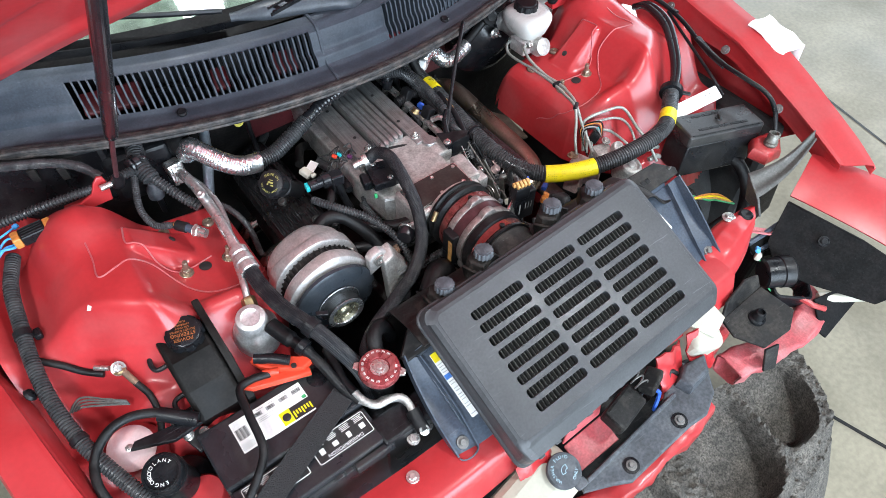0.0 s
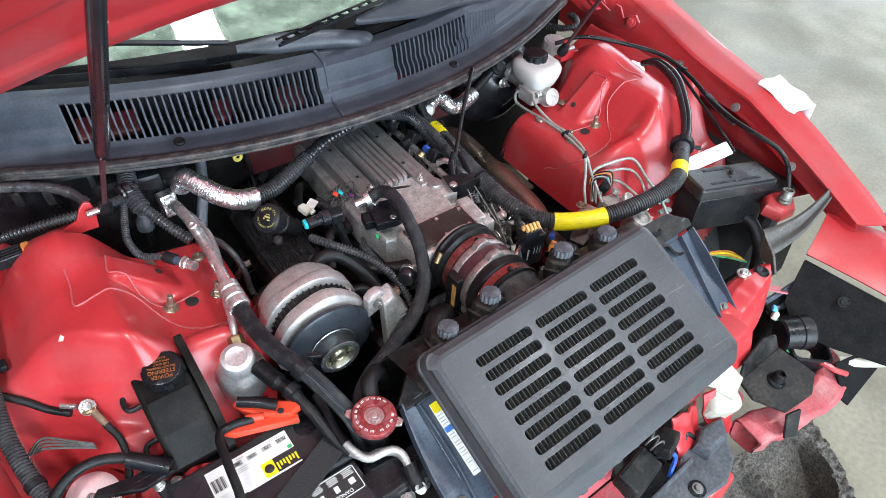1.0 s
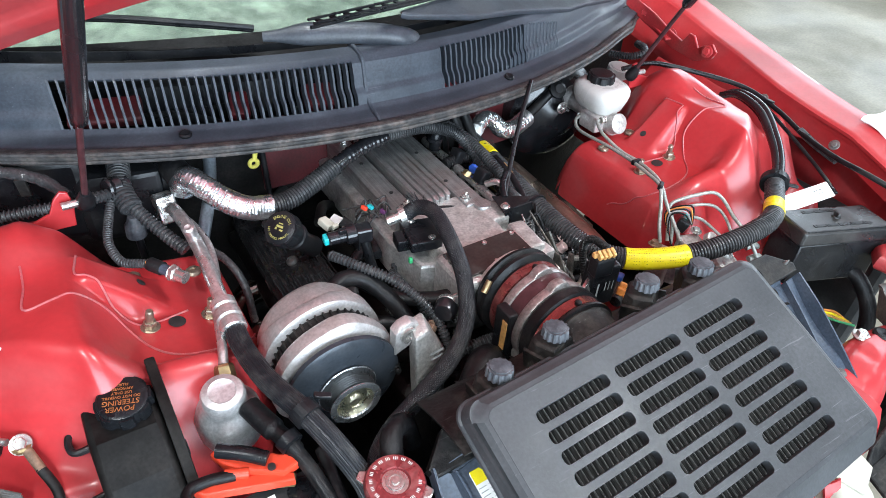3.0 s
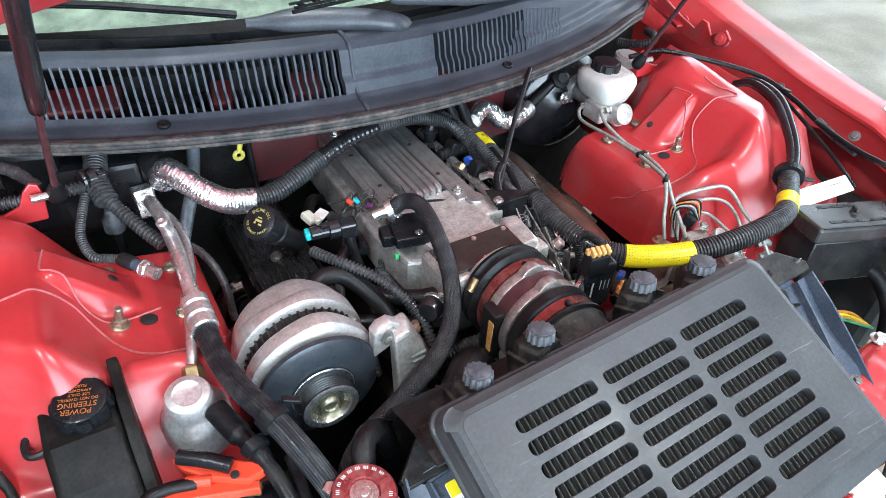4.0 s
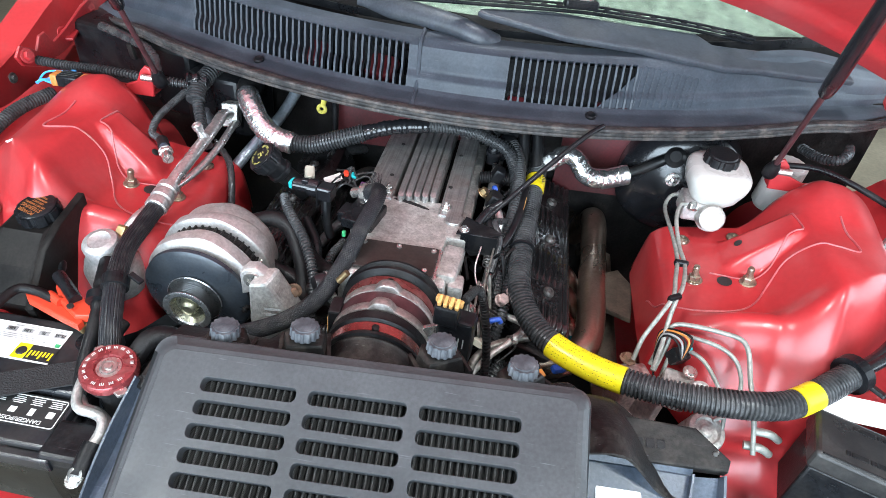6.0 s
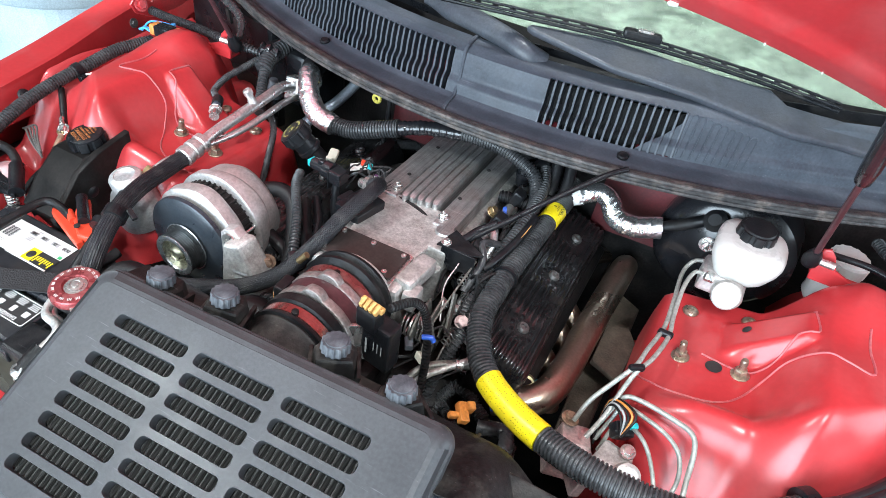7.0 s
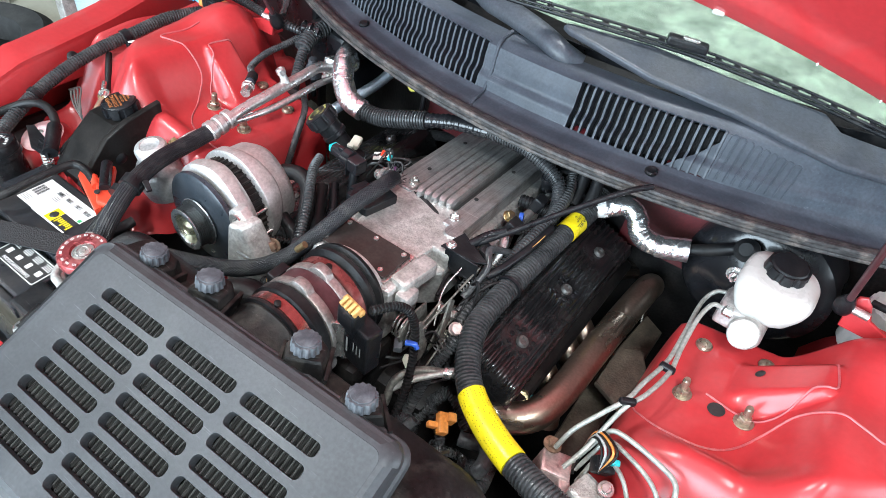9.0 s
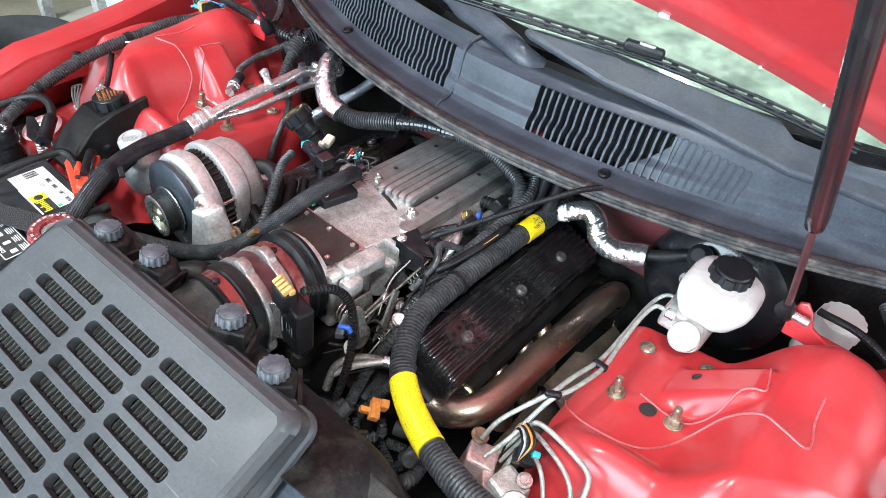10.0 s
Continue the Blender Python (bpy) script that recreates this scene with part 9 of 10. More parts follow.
def build_left_firewall():
    hv = thing("heater_box", (-0.62, 0.28, 0.70), "dark grey heater box under the cowl with a taped edge", "heater box")
    b = bmesh.new()
    rbox(b, (0.30, 0.12, 0.14), pose(-0.64, 0.355, 0.862, 0, 0, -14), 0.012)
    rbox(b, (0.14, 0.10, 0.12), pose(-0.455, 0.300, 0.84, 0, 0, -8), 0.015)
    part("case", b, "black", hv)
    ed = tube(bmesh.new(), [(-0.72, 0.325, 0.932), (-0.66, 0.295, 0.934), (-0.60, 0.265, 0.932), (-0.56, 0.235, 0.926), (-0.535, 0.20, 0.912)], lambda s, u: 0.0085 + 0.0005 * math.sin(s * 410) + 0.0004 * math.sin(s * 173), 12, 0.004, squash=0.6)
    part("taped_edge", ed, "gloss_tape", hv, "crumpled dark tape on the box edge")
    for x, y in ((-0.585, 0.25), (-0.63, 0.275)):
        part("clip", rbox(bmesh.new(), (0.014, 0.006, 0.03), pose(x, y, 0.912, 8, 0, -20), 0.001), "black_dusty", hv)
    part("lower_panel", rbox(bmesh.new(), (0.24, 0.02, 0.20), pose(-0.62, 0.305, 0.80, 0, 0, -14), 0.004), "black_dusty", hv)
    # red bracket that holds the strut's foot
    for side in (1, -1):
        br = bmesh.new()
        prism(br, [(side * x, z) for x, z in ((0.612, 0.880), (0.535, 0.880), (0.530, 0.915), (0.533, 0.932), (0.542, 0.936), (0.552, 0.926), (0.562, 0.906), (0.585, 0.897), (0.612, 0.894))], -0.003, 0.003, Matrix(((1, 0, 0, 0), (0, 0, 1, 0.176), (0, 1, 0, 0), (0, 0, 0, 1))), 0.0018)
        rbox(br, (0.075, 0.030, 0.005), pose(side * 0.574, 0.188, 0.882), 0.0015)
        part("strut_bracket", br, "red", car)
    # looms
    for pts, r, lab in (([(-0.80, 0.21, 0.900), (-0.72, 0.205, 0.900), (-0.65, 0.195, 0.906), (-0.60, 0.190, 0.908), (-0.55, 0.186, 0.908), (-0.51, 0.19, 0.905), (-0.48, 0.20, 0.90)], 0.0088, "ribbed loom along the firewall edge"),
                        ([(-0.455, 0.30, 0.915), (-0.462, 0.25, 0.905), (-0.468, 0.21, 0.895), (-0.462, 0.18, 0.88)], 0.0165, "fat ribbed loom rising under the cowl"),
                        ([(-0.470, 0.205, 0.893), (-0.452, 0.17, 0.872), (-0.430, 0.135, 0.850), (-0.412, 0.11, 0.835)], 0.0098, "ribbed loom crossing behind the tower"),
                        ([(-0.412, 0.135, 0.83), (-0.372, 0.10, 0.82), (-0.352, 0.06, 0.79), (-0.35, 0.03, 0.73)], 0.006, "foil-wrapped wire behind the tower")):
        hose("wiring_loom", pts, r, "gloss_tape" if "foil" in lab else "loom", lab.replace("foil", "tape"), "loom", None if "foil" in lab else (0.0060, 0.0025), 16)
    solo("tape_wrap", tube(bmesh.new(), [(-0.487, 0.205, 0.905), (-0.472, 0.212, 0.902), (-0.458, 0.222, 0.895)], lambda s, u: 0.014 + 0.002 * math.sin(s * 500), 14, 0.003), "booster", "black taped loom junction", "tape")
    vv = thing("vacuum_valve", (-0.463, 0.215, 0.80), "small grey vacuum valve beside the heater box", "valve")
    part("can", lathe(bmesh.new(), [(0.008, -0.03), (0.015, -0.026), (0.015, -0.006), (0.011, 0.0), (0.008, 0.012), (0, 0.012)], aim((-0.463, 0.21, 0.838), (0.05, -0.1, 1)), 20), "knob", vv)
    part("stem", tube(bmesh.new(), [(-0.463, 0.21, 0.81), (-0.462, 0.21, 0.77)], 0.006, 10), "black", vv)
    solo("expansion_valve", rbox(bmesh.new(), (0.055, 0.05, 0.10), pose(-0.432, 0.262, 0.85, 0, 0, -6), 0.008), "black", "black box behind the refrigerant block", "box")
    hp = thing("heater_pipe", (-0.32, 0.26, 0.78), "dull aluminium heater pipe with a quick connector", "pipe")
    part("pipe", tube(bmesh.new(), [(-0.318, 0.320, 0.892), (-0.321, 0.296, 0.864), (-0.340, 0.250, 0.828), (-0.366, 0.200, 0.800), (-0.390, 0.16, 0.770)], 0.0105, 16), "pipe_blue", hp)
    part("collar", lathe(bmesh.new(), [(0.0105, 0), (0.0155, 0.002), (0.0155, 0.010), (0.0125, 0.012), (0.0125, 0.018), (0.0155, 0.020), (0.0155, 0.026), (0.011, 0.028)], aim((-0.3225, 0.316, 0.888), (0.05, 0.55, 0.8)), 22), "pipe_blue", hp)
    part("rubber_elbow", tube(bmesh.new(), [(-0.388, 0.26, 0.885), (-0.386, 0.24, 0.892), (-0.381, 0.222, 0.885)], 0.0215, 18), "rubber", hp)


M["tape"] = mat("crumpled_silver_tape", (0.42, 0.45, 0.48), 0.35, 0.6, 0.2, 60, 0.9, 160)
M["pipe_blue"] = mat("dull_grey_blue_pipe", (0.36, 0.40, 0.45), 0.38, 0.7, 0.15, 40, 0.06, 500)
build_left_firewall()


# ---- gas struts ----
def build_struts():
    for foot, joint in (((-0.515, 0.168, 0.917), (-0.496, 0.080, 1.073)), ((0.524, 0.165, 0.918), (0.506, 0.072, 1.088))):
        a, j = Vector(foot), Vector(joint)
        way = (j - a).normalized()
        top = j + way * 0.42
        gs = thing("gas_strut", foot, "black gas strut holding up the hood", "gas strut", "hood struts")
        part("rod", tube(bmesh.new(), [a + way * 0.012, j + way * 0.02], 0.0042, 14), "maroon", gs, "dark slim piston rod")
        part("cylinder", lathe(bmesh.new(), [(0.006, 0), (0.0095, 0.006), (0.0105, 0.02), (0.0110, 0.03), (0.0110, 0.40), (0.008, 0.415), (0.005, 0.42)], aim(j, way), 24), "booster", gs, "black gloss cylinder")
        part("end_socket", lathe(bmesh.new(), [(0.008, -0.014), (0.0115, -0.010), (0.0125, 0.0), (0.0100, 0.012), (0.0065, 0.022)], aim(a, way), 18), "black", gs)
        sd = 1 if foot[0] > 0 else -1
        part("ball_stud", tube(bmesh.new(), [a, a + Vector((sd * 0.030, -0.004, 0.002))], 0.0055, 12), "steel", gs)
        part("top_socket", lathe(bmesh.new(), [(0.007, 0), (0.011, 0.006), (0.011, 0.02), (0.006, 0.026)], aim(top, way), 16), "black", gs)


build_struts()


# ---- driver's side of the bay ----
def build_brakes():
    bo = thing("brake_booster", (0.43, 0.32, 0.72), "black steel brake booster on the firewall", "booster")
    ax = aim((0.425, 0.250, 0.800), (0.06, 1, 0.05))
    part("shell", lathe(bmesh.new(), [(0.025, -0.012), (0.045, -0.006), (0.055, 0.004), (0.082, 0.008), (0.100, 0.016), (0.114, 0.032), (0.115, 0.09), (0.09, 0.13)], ax, 56), "booster", bo)
    part("vacuum_valve", lathe(bmesh.new(), [(0.013, -0.006), (0.018, 0.0), (0.018, 0.008), (0.012, 0.012), (0.010, 0.016), (0, 0.016)], aim((0.395, 0.243, 0.874), (-0.2, -0.8, 0.6)), 24), "black", bo)
    bolt(bo, (0.398, 0.222, 0.842), (0, -1, 0.1), 0.009, 0.010, 0.013, stud=0.012)
    vh = thing("booster_hose", (0.28, 0.25, 0.79), "booster hose, half in crinkled foil", "hose")
    part("foil_sleeve", crumpled(bmesh.new(), [(0.178, 0.226, 0.836), (0.205, 0.240, 0.850), (0.228, 0.240, 0.842), (0.248, 0.230, 0.822), (0.280, 0.232, 0.816), (0.324, 0.244, 0.826)], lambda u: 0.0165 + 0.003 * u, seed=7.0, deep=0.0026), "foil", vh, "crinkled silver foil sleeve")
    part("rubber_hose", tube(bmesh.new(), [(0.318, 0.243, 0.825), (0.350, 0.248, 0.842), (0.378, 0.250, 0.862), (0.394, 0.250, 0.874)], 0.0098, 14), "rubber", vh)
    part("burnt_tip", tube(bmesh.new(), [(0.160, 0.216, 0.826), (0.182, 0.228, 0.838)], lambda s, u: 0.010 + 0.006 * u, 14), "white", vh)
    mc = thing("master_cylinder", (0.45, 0.16, 0.80), "white brake fluid reservoir with a black cap on an alloy cylinder", "master cylinder")
    m = aim((0.449, 0.166, 0.905), (0.0, -0.05, 1), 0) @ Matrix.Diagonal((0.93, 0.93, 0.96, 1))
    rs = bmesh.new()
    rings = []
    for w, h, z in ((0.060, 0.07, -0.055), (0.085, 0.088, -0.042), (0.104, 0.098, -0.022), (0.108, 0.102, -0.010), (0.106, 0.100, -0.002), (0.096, 0.090, 0.005), (0.070, 0.064, 0.009)):
        pts = []
        for k in range(40):
            a = 2 * math.pi * k / 40
            e = 0.62
            cx, sy = math.cos(a), math.sin(a)
            pts.append(rs.verts.new(m @ Vector((math.copysign(abs(cx) ** e, cx) * w / 2, math.copysign(abs(sy) ** e, sy) * h / 2 * (1.1 - 0.12 * cx), z))))
        rings.append(pts)
    for a, b in zip(rings, rings[1:]):
        for k in range(40):
            rs.faces.new((a[k], a[(k + 1) % 40], b[(k + 1) % 40], b[k]))
    rs.faces.new(rings[0][::-1])
    rs.faces.new(rings[-1])
    part("reservoir", rs, "reservoir", mc, "milky white plastic reservoir", 60)
    cm = m @ Matrix.Translation((-0.002, 0.012, 0.009))
    out = []
    for i in range(72):
        k = 1.0 if (i % 9) < 6 else 0.91
        out.append((0.031 * k * math.cos(2 * math.pi * i / 72), 0.031 * k * math.sin(2 * math.pi * i / 72)))
    cap = bmesh.new()
    prism(cap, out, 0.0, 0.014, cm, 0.0, top_scale=0.95)
    lathe(cap, [(0.026, 0.0139), (0.024, 0.0165), (0, 0.0168)], cm, 36)
    part("cap", cap, "black", mc, "black lobed cap", 30)
    cy = bmesh.new()
    lathe(cy, [(0.020, 0), (0.022, 0.004), (0.022, 0.13), (0.026, 0.135), (0.026, 0.15)], aim((0.445, 0.105, 0.842), (0.02, 1, 0.03)), 28)
    rbox(cy, (0.05, 0.05, 0.035), pose(0.425, 0.145, 0.845), 0.005)
    part("cylinder", cy, "cast_clean", mc)
    part("valve_end", lathe(bmesh.new(), [(0.018, -0.028), (0.0205, -0.026), (0.0205, 0.0), (0.018, 0.002), (0, 0.002)], aim((0.443, 0.098, 0.852), (0.02, -0.9, 0.45)), 28), "cast", mc, "pale alloy valve end")
    for x, z in ((0.404, 0.846), (0.410, 0.858)):
        part("line_nut", hex_bolt(bmesh.new(), aim((x + 0.008, 0.118 if z > 0.85 else 0.172, z), (-1, -0.2, 0.1)), 0.0075, 0.012, 0.008), "steel", mc)
    # brake lines
    lines = ([(0.404, 0.170, 0.846), (0.388, 0.165, 0.842), (0.379, 0.140, 0.832), (0.380, 0.06, 0.836), (0.379, 0.00, 0.837), (0.368, -0.055, 0.840), (0.361, -0.090, 0.838), (0.345, -0.115, 0.822), (0.327, -0.137, 0.795), (0.319, -0.155, 0.768)],
             [(0.402, 0.117, 0.860), (0.391, 0.110, 0.862), (0.385, 0.085, 0.850), (0.386, 0.03, 0.838), (0.388, -0.015, 0.838), (0.378, -0.065, 0.838), (0.365, -0.095, 0.834), (0.357, -0.12, 0.815), (0.350, -0.15, 0.795), (0.339, -0.18, 0.78)],
             [(0.345, -0.151, 0.760), (0.355, -0.134, 0.790), (0.364, -0.122, 0.812), (0.385, -0.124, 0.820), (0.420, -0.134, 0.826), (0.446, -0.145, 0.829), (0.455, -0.161, 0.822), (0.459, -0.191, 0.800), (0.463, -0.226, 0.780), (0.467, -0.261, 0.745)],
             [(0.352, -0.156, 0.755), (0.360, -0.141, 0.785), (0.367, -0.129, 0.803), (0.390, -0.136, 0.810), (0.425, -0.152, 0.814), (0.445, -0.168, 0.806), (0.452, -0.191, 0.785), (0.440, -0.216, 0.765), (0.420, -0.226, 0.755)],
             [(0.360, -0.166, 0.750), (0.366, -0.151, 0.785), (0.380, -0.146, 0.795), (0.405, -0.161, 0.795), (0.428, -0.186, 0.775), (0.436, -0.211, 0.760), (0.435, -0.236, 0.735)])
    for k, p in enumerate(lines):
        solo("brake_line", tube(bmesh.new(), p, 0.0032 if k < 3 else 0.0028, 10, 0.005), "line", "thin grey bent brake line", "brake line", "brake lines")
    for p, w in (((0.363, -0.092, 0.837), (0.5, -0.8, -0.1)), ((0.383, -0.012, 0.838), (0.0, -1, 0.0))):
        solo("line_clip", rbox(bmesh.new(), (0.021, 0.009, 0.010), aim(p, w) @ Matrix.Rotation(radians(90), 4, "X"), 0.003), "black", "black plastic brake line clip", "clip", "line clips")
    # valve block below the loom
    vb = thing("brake_valve", (0.38, -0.18, 0.66), "alloy brake valve block with wires and a round canister", "valve")
    b = bmesh.new()
    rbox(b, (0.040, 0.034, 0.08), pose(0.325, -0.162, 0.712, 0, 8, 20), 0.004)
    rbox(b, (0.016, 0.05, 0.06), pose(0.348, -0.178, 0.715, 0, 8, 32), 0.003)
    part("block", b, "pinkzinc", vb)
    b = bmesh.new()
    rbox(b, (0.042, 0.038, 0.045), pose(0.380, -0.176, 0.745, 6, 0, -14), 0.006)
    lathe(b, [(0.012, 0), (0.016, 0.002), (0.016, 0.012), (0.012, 0.014)], aim((0.398, -0.196, 0.768), (0.2, -0.6, 0.8)), 20)
    part("body", b, "cast", vb)
    part("canister", lathe(bmesh.new(), [(0.022, -0.05), (0.026, -0.045), (0.026, -0.006), (0.024, 0.0), (0.018, 0.001), (0.016, -0.004), (0.009, -0.004), (0.007, 0.0), (0, 0.0)], aim((0.415, -0.235, 0.745), (0.1, -0.3, 1)), 36), "cast", vb)
    part("plug", rbox(bmesh.new(), (0.026, 0.02, 0.022), pose(0.376, -0.150, 0.785, 20, 10, 30), 0.004), "black", vb)
    part("plug_cap", rbox(bmesh.new(), (0.010, 0.008, 0.012), pose(0.386, -0.146, 0.796, 20, 10, 30), 0.002), "teal", vb)
    for k in range(5):
        part("wire", tube(bmesh.new(), [(0.376, -0.168, 0.795), (0.366 + 0.004 * k, -0.152, 0.812 + 0.003 * k), (0.352, -0.138 + 0.003 * k, 0.806), (0.348, -0.145, 0.775), (0.352, -0.16, 0.75)], 0.0016, 6, 0.005), ("dark", "grey_ink", "rubber", "orange", "dark")[k], vb)
    for p in ((0.46, -0.245, 0.742), (0.475, -0.225, 0.748)):
        part("elbow", tube(bmesh.new(), [p, (p[0] + 0.02, p[1] - 0.003, p[2] + 0.002), (p[0] + 0.035, p[1] - 0.002, p[2] - 0.008)], 0.0055, 10), "line", vb)
    bolt(vb, (0.314, -0.150, 0.762), (0.1, 0.1, 1), 0.008, 0.008, 0.012, "rust")
    bolt(vb, (0.392, -0.170, 0.778), (0, -0.2, 1), 0.007, 0.006, 0.010)
    fr = bmesh.new()
    prism(fr, [(0.30, -0.12), (0.345, -0.13), (0.35, 0.28), (0.31, 0.30), (0.295, 0.1)], 0.60, 0.615, None, 0.004)
    prism(fr, [(0.31, 0.05), (0.36, 0.03), (0.37, 0.12), (0.345, 0.16), (0.31, 0.14)], 0.66, 0.672, None, 0.004)
    solo("suspension_bracket", fr, "rust_dull", "dusty brown steel bracket below the tower", "bracket")
    # hood washer bottle cap behind the tower
    wb = thing("clutch_fluid_bottle", (0.602, 0.28, 0.82), "small white fluid bottle with a ribbed cap", "bottle")
    wm = aim((0.590, 0.254, 0.876), (0.05, -0.1, 1))
    part("bottle", lathe(bmesh.new(), [(0.022, -0.08), (0.029, -0.07), (0.030, -0.02), (0.027, -0.012), (0.025, -0.008)], wm, 28), "reservoir", wb)
    o = [(0.0310 * (1 if i % 4 < 2 else 0.96) * math.cos(2 * math.pi * i / 64), 0.0310 * (1 if i % 4 < 2 else 0.96) * math.sin(2 * math.pi * i / 64)) for i in range(64)]
    c = prism(bmesh.new(), o, -0.010, 0.012, wm, 0.0, top_scale=0.97)
    lathe(c, [(0.024, 0.0119), (0.023, 0.014), (0, 0.0142)], wm, 28)
    part("cap", c, "reservoir", wb, "", 30)


M["rust_dull"] = mat("dusty_brown_steel", (0.095, 0.078, 0.058), 0.75, 0.2, 0.35, 40, 0.3, 300, dirt=(0.07, 0.06, 0.05), dirt_amount=0.6, dirt_scale=30)
build_brakes()


def build_fuse_box():
    fb = thing("fuse_box", (0.61, -0.28, 0.70), "black fuse box with an embossed lid and wing knob", "fuse box")
    m = Matrix.Translation((0.602, -0.292, 0.816)) @ Euler((radians(-3), radians(2), radians(-18))).to_matrix().to_4x4()
    lid = bmesh.new()
    rbox(lid, (0.190, 0.078, 0.030), m @ Matrix.Translation((0, 0, -0.015)), 0.006, 3)
    ld = part("lid", lid, "fusebox", fb, "black embossed lid")
    part("body", rbox(bmesh.new(), (0.182, 0.072, 0.085), m @ Matrix.Translation((0, 0, -0.070)), 0.004), "black", fb)
    part("rib_line", rbox(bmesh.new(), (0.176, 0.0025, 0.0015), m @ Matrix.Translation((0, -0.036, 0.0)), 0.0005, 1), "black", ld)
    wk = bmesh.new()
    lathe(wk, [(0.008, 0), (0.007, 0.003), (0, 0.003)], m @ Matrix.Translation((0.004, 0.004, 0)), 18)
    rbox(wk, (0.018, 0.005, 0.009), m @ Matrix.Translation((0.004, 0.004, 0.006)) @ Matrix.Rotation(radians(70), 4, "Z"), 0.002)
    part("wing_knob", wk, "ink", ld)
    emb = bmesh.new()
    for k in range(14):
        w = 0.005 + 0.003 * ((k * 5) % 3)
        rbox(emb, (w, 0.007, 0.0012), m @ Matrix.Translation((-0.06 + 0.0088 * k, -0.020, 0.0004)), 0.0003, 1)
        if k < 8:
            rbox(emb, (w, 0.007, 0.0012), m @ Matrix.Translation((-0.05 + 0.0088 * k, 0.024, 0.0004)), 0.0003, 1)
    part("embossed_bars", emb, "black", ld)
    # white plate with a dark mark on the apron
    pm = Matrix.Translation((0.606, -0.226, 0.8180)) @ Euler((radians(30), radians(0), radians(-3))).to_matrix().to_4x4()
    pl = thing("maker_plate", (0.63, -0.205, 0.82), "white plate with a black mark on the red apron", "plate")
    part("plate", prism(bmesh.new(), round_rect(0.150, 0.031, 0.002, 2), 0, 0.0012, pm), "paper", pl)
    part("mark", bars(bmesh.new(), pm @ Matrix.Translation((0, 0, 0.0008)), [(0.034, 0.005, 0.012, 0.0016), (0.048, 0.005, 0.012, 0.0016), (0.040, -0.002, 0.030, 0.0010), (0.040, -0.007, 0.024, 0.0008)]), "ink", pl)
    # fender wire and clips
    fw = thing("fender_wire", (0.72, -0.1, 0.82), "black wire along the fender with ribbed sleeves", "wire")
    p = [(0.56, 0.225, 0.90), (0.62, 0.20, 0.912), (0.70, 0.15, 0.898), (0.765, 0.06, 0.885), (0.764, -0.03, 0.872), (0.735, -0.12, 0.862), (0.712, -0.20, 0.862), (0.704, -0.27, 0.864), (0.708, -0.318, 0.857), (0.706, -0.350, 0.838), (0.694, -0.376, 0.805), (0.685, -0.392, 0.76)]
    part("wire", tube(bmesh.new(), p, 0.0052, 10), "black", fw)
    part("ribbed_sleeve", tube(bmesh.new(), [(0.744, -0.10, 0.864), (0.730, -0.15, 0.857), (0.722, -0.20, 0.852)], ribbed(0.0075, 0.004, 0.0014), 12, 0.0009), "loom", fw)
    part("second_wire", tube(bmesh.new(), [(0.766, 0.01, 0.872), (0.725, -0.09, 0.858), (0.700, -0.18, 0.835), (0.69, -0.24, 0.81)], 0.0036, 8), "black", fw)
    part("clip", rbox(bmesh.new(), (0.012, 0.018, 0.012), pose(0.770, -0.005, 0.876), 0.003), "black", fw)
    hose("wiring_loom", [(0.625, 0.33, 0.885), (0.645, 0.29, 0.890), (0.668, 0.27, 0.900), (0.685, 0.285, 0.905), (0.70, 0.32, 0.90)], 0.009, "loom", "ribbed loom by the hood hinge", "loom", (0.0056, 0.0022), 14)


M["fusebox"] = mat("satin_black_lid", (0.018, 0.018, 0.019), 0.36, 0, 0.15, 30, 0.10, 1400, dirt=(0.07, 0.066, 0.06), dirt_amount=0.5, dirt_scale=14)
build_fuse_box()


# ---- loose and broken parts at the nose ----
def bent_blade():
    """A blade that rises from a narrow foot to a pointed tip, bowed along its length."""
    def f(u, v):
        a = Vector((0.574, -0.413, 0.765)).lerp(Vector((0.735, -0.438, 0.822)), u)
        b = Vector((0.526, -0.470, 0.762)).lerp(Vector((0.724, -0.455, 0.808)), u)
        p = a.lerp(b, v)
        p += Vector((0.0, -0.008, -0.012)) * math.sin(u * 3.14) + Vector((0, 0, 0.004)) * math.sin(v * 9)
        return p
    return thicken_bm(sheet(bmesh.new(), f, 20, 10), 0.004)


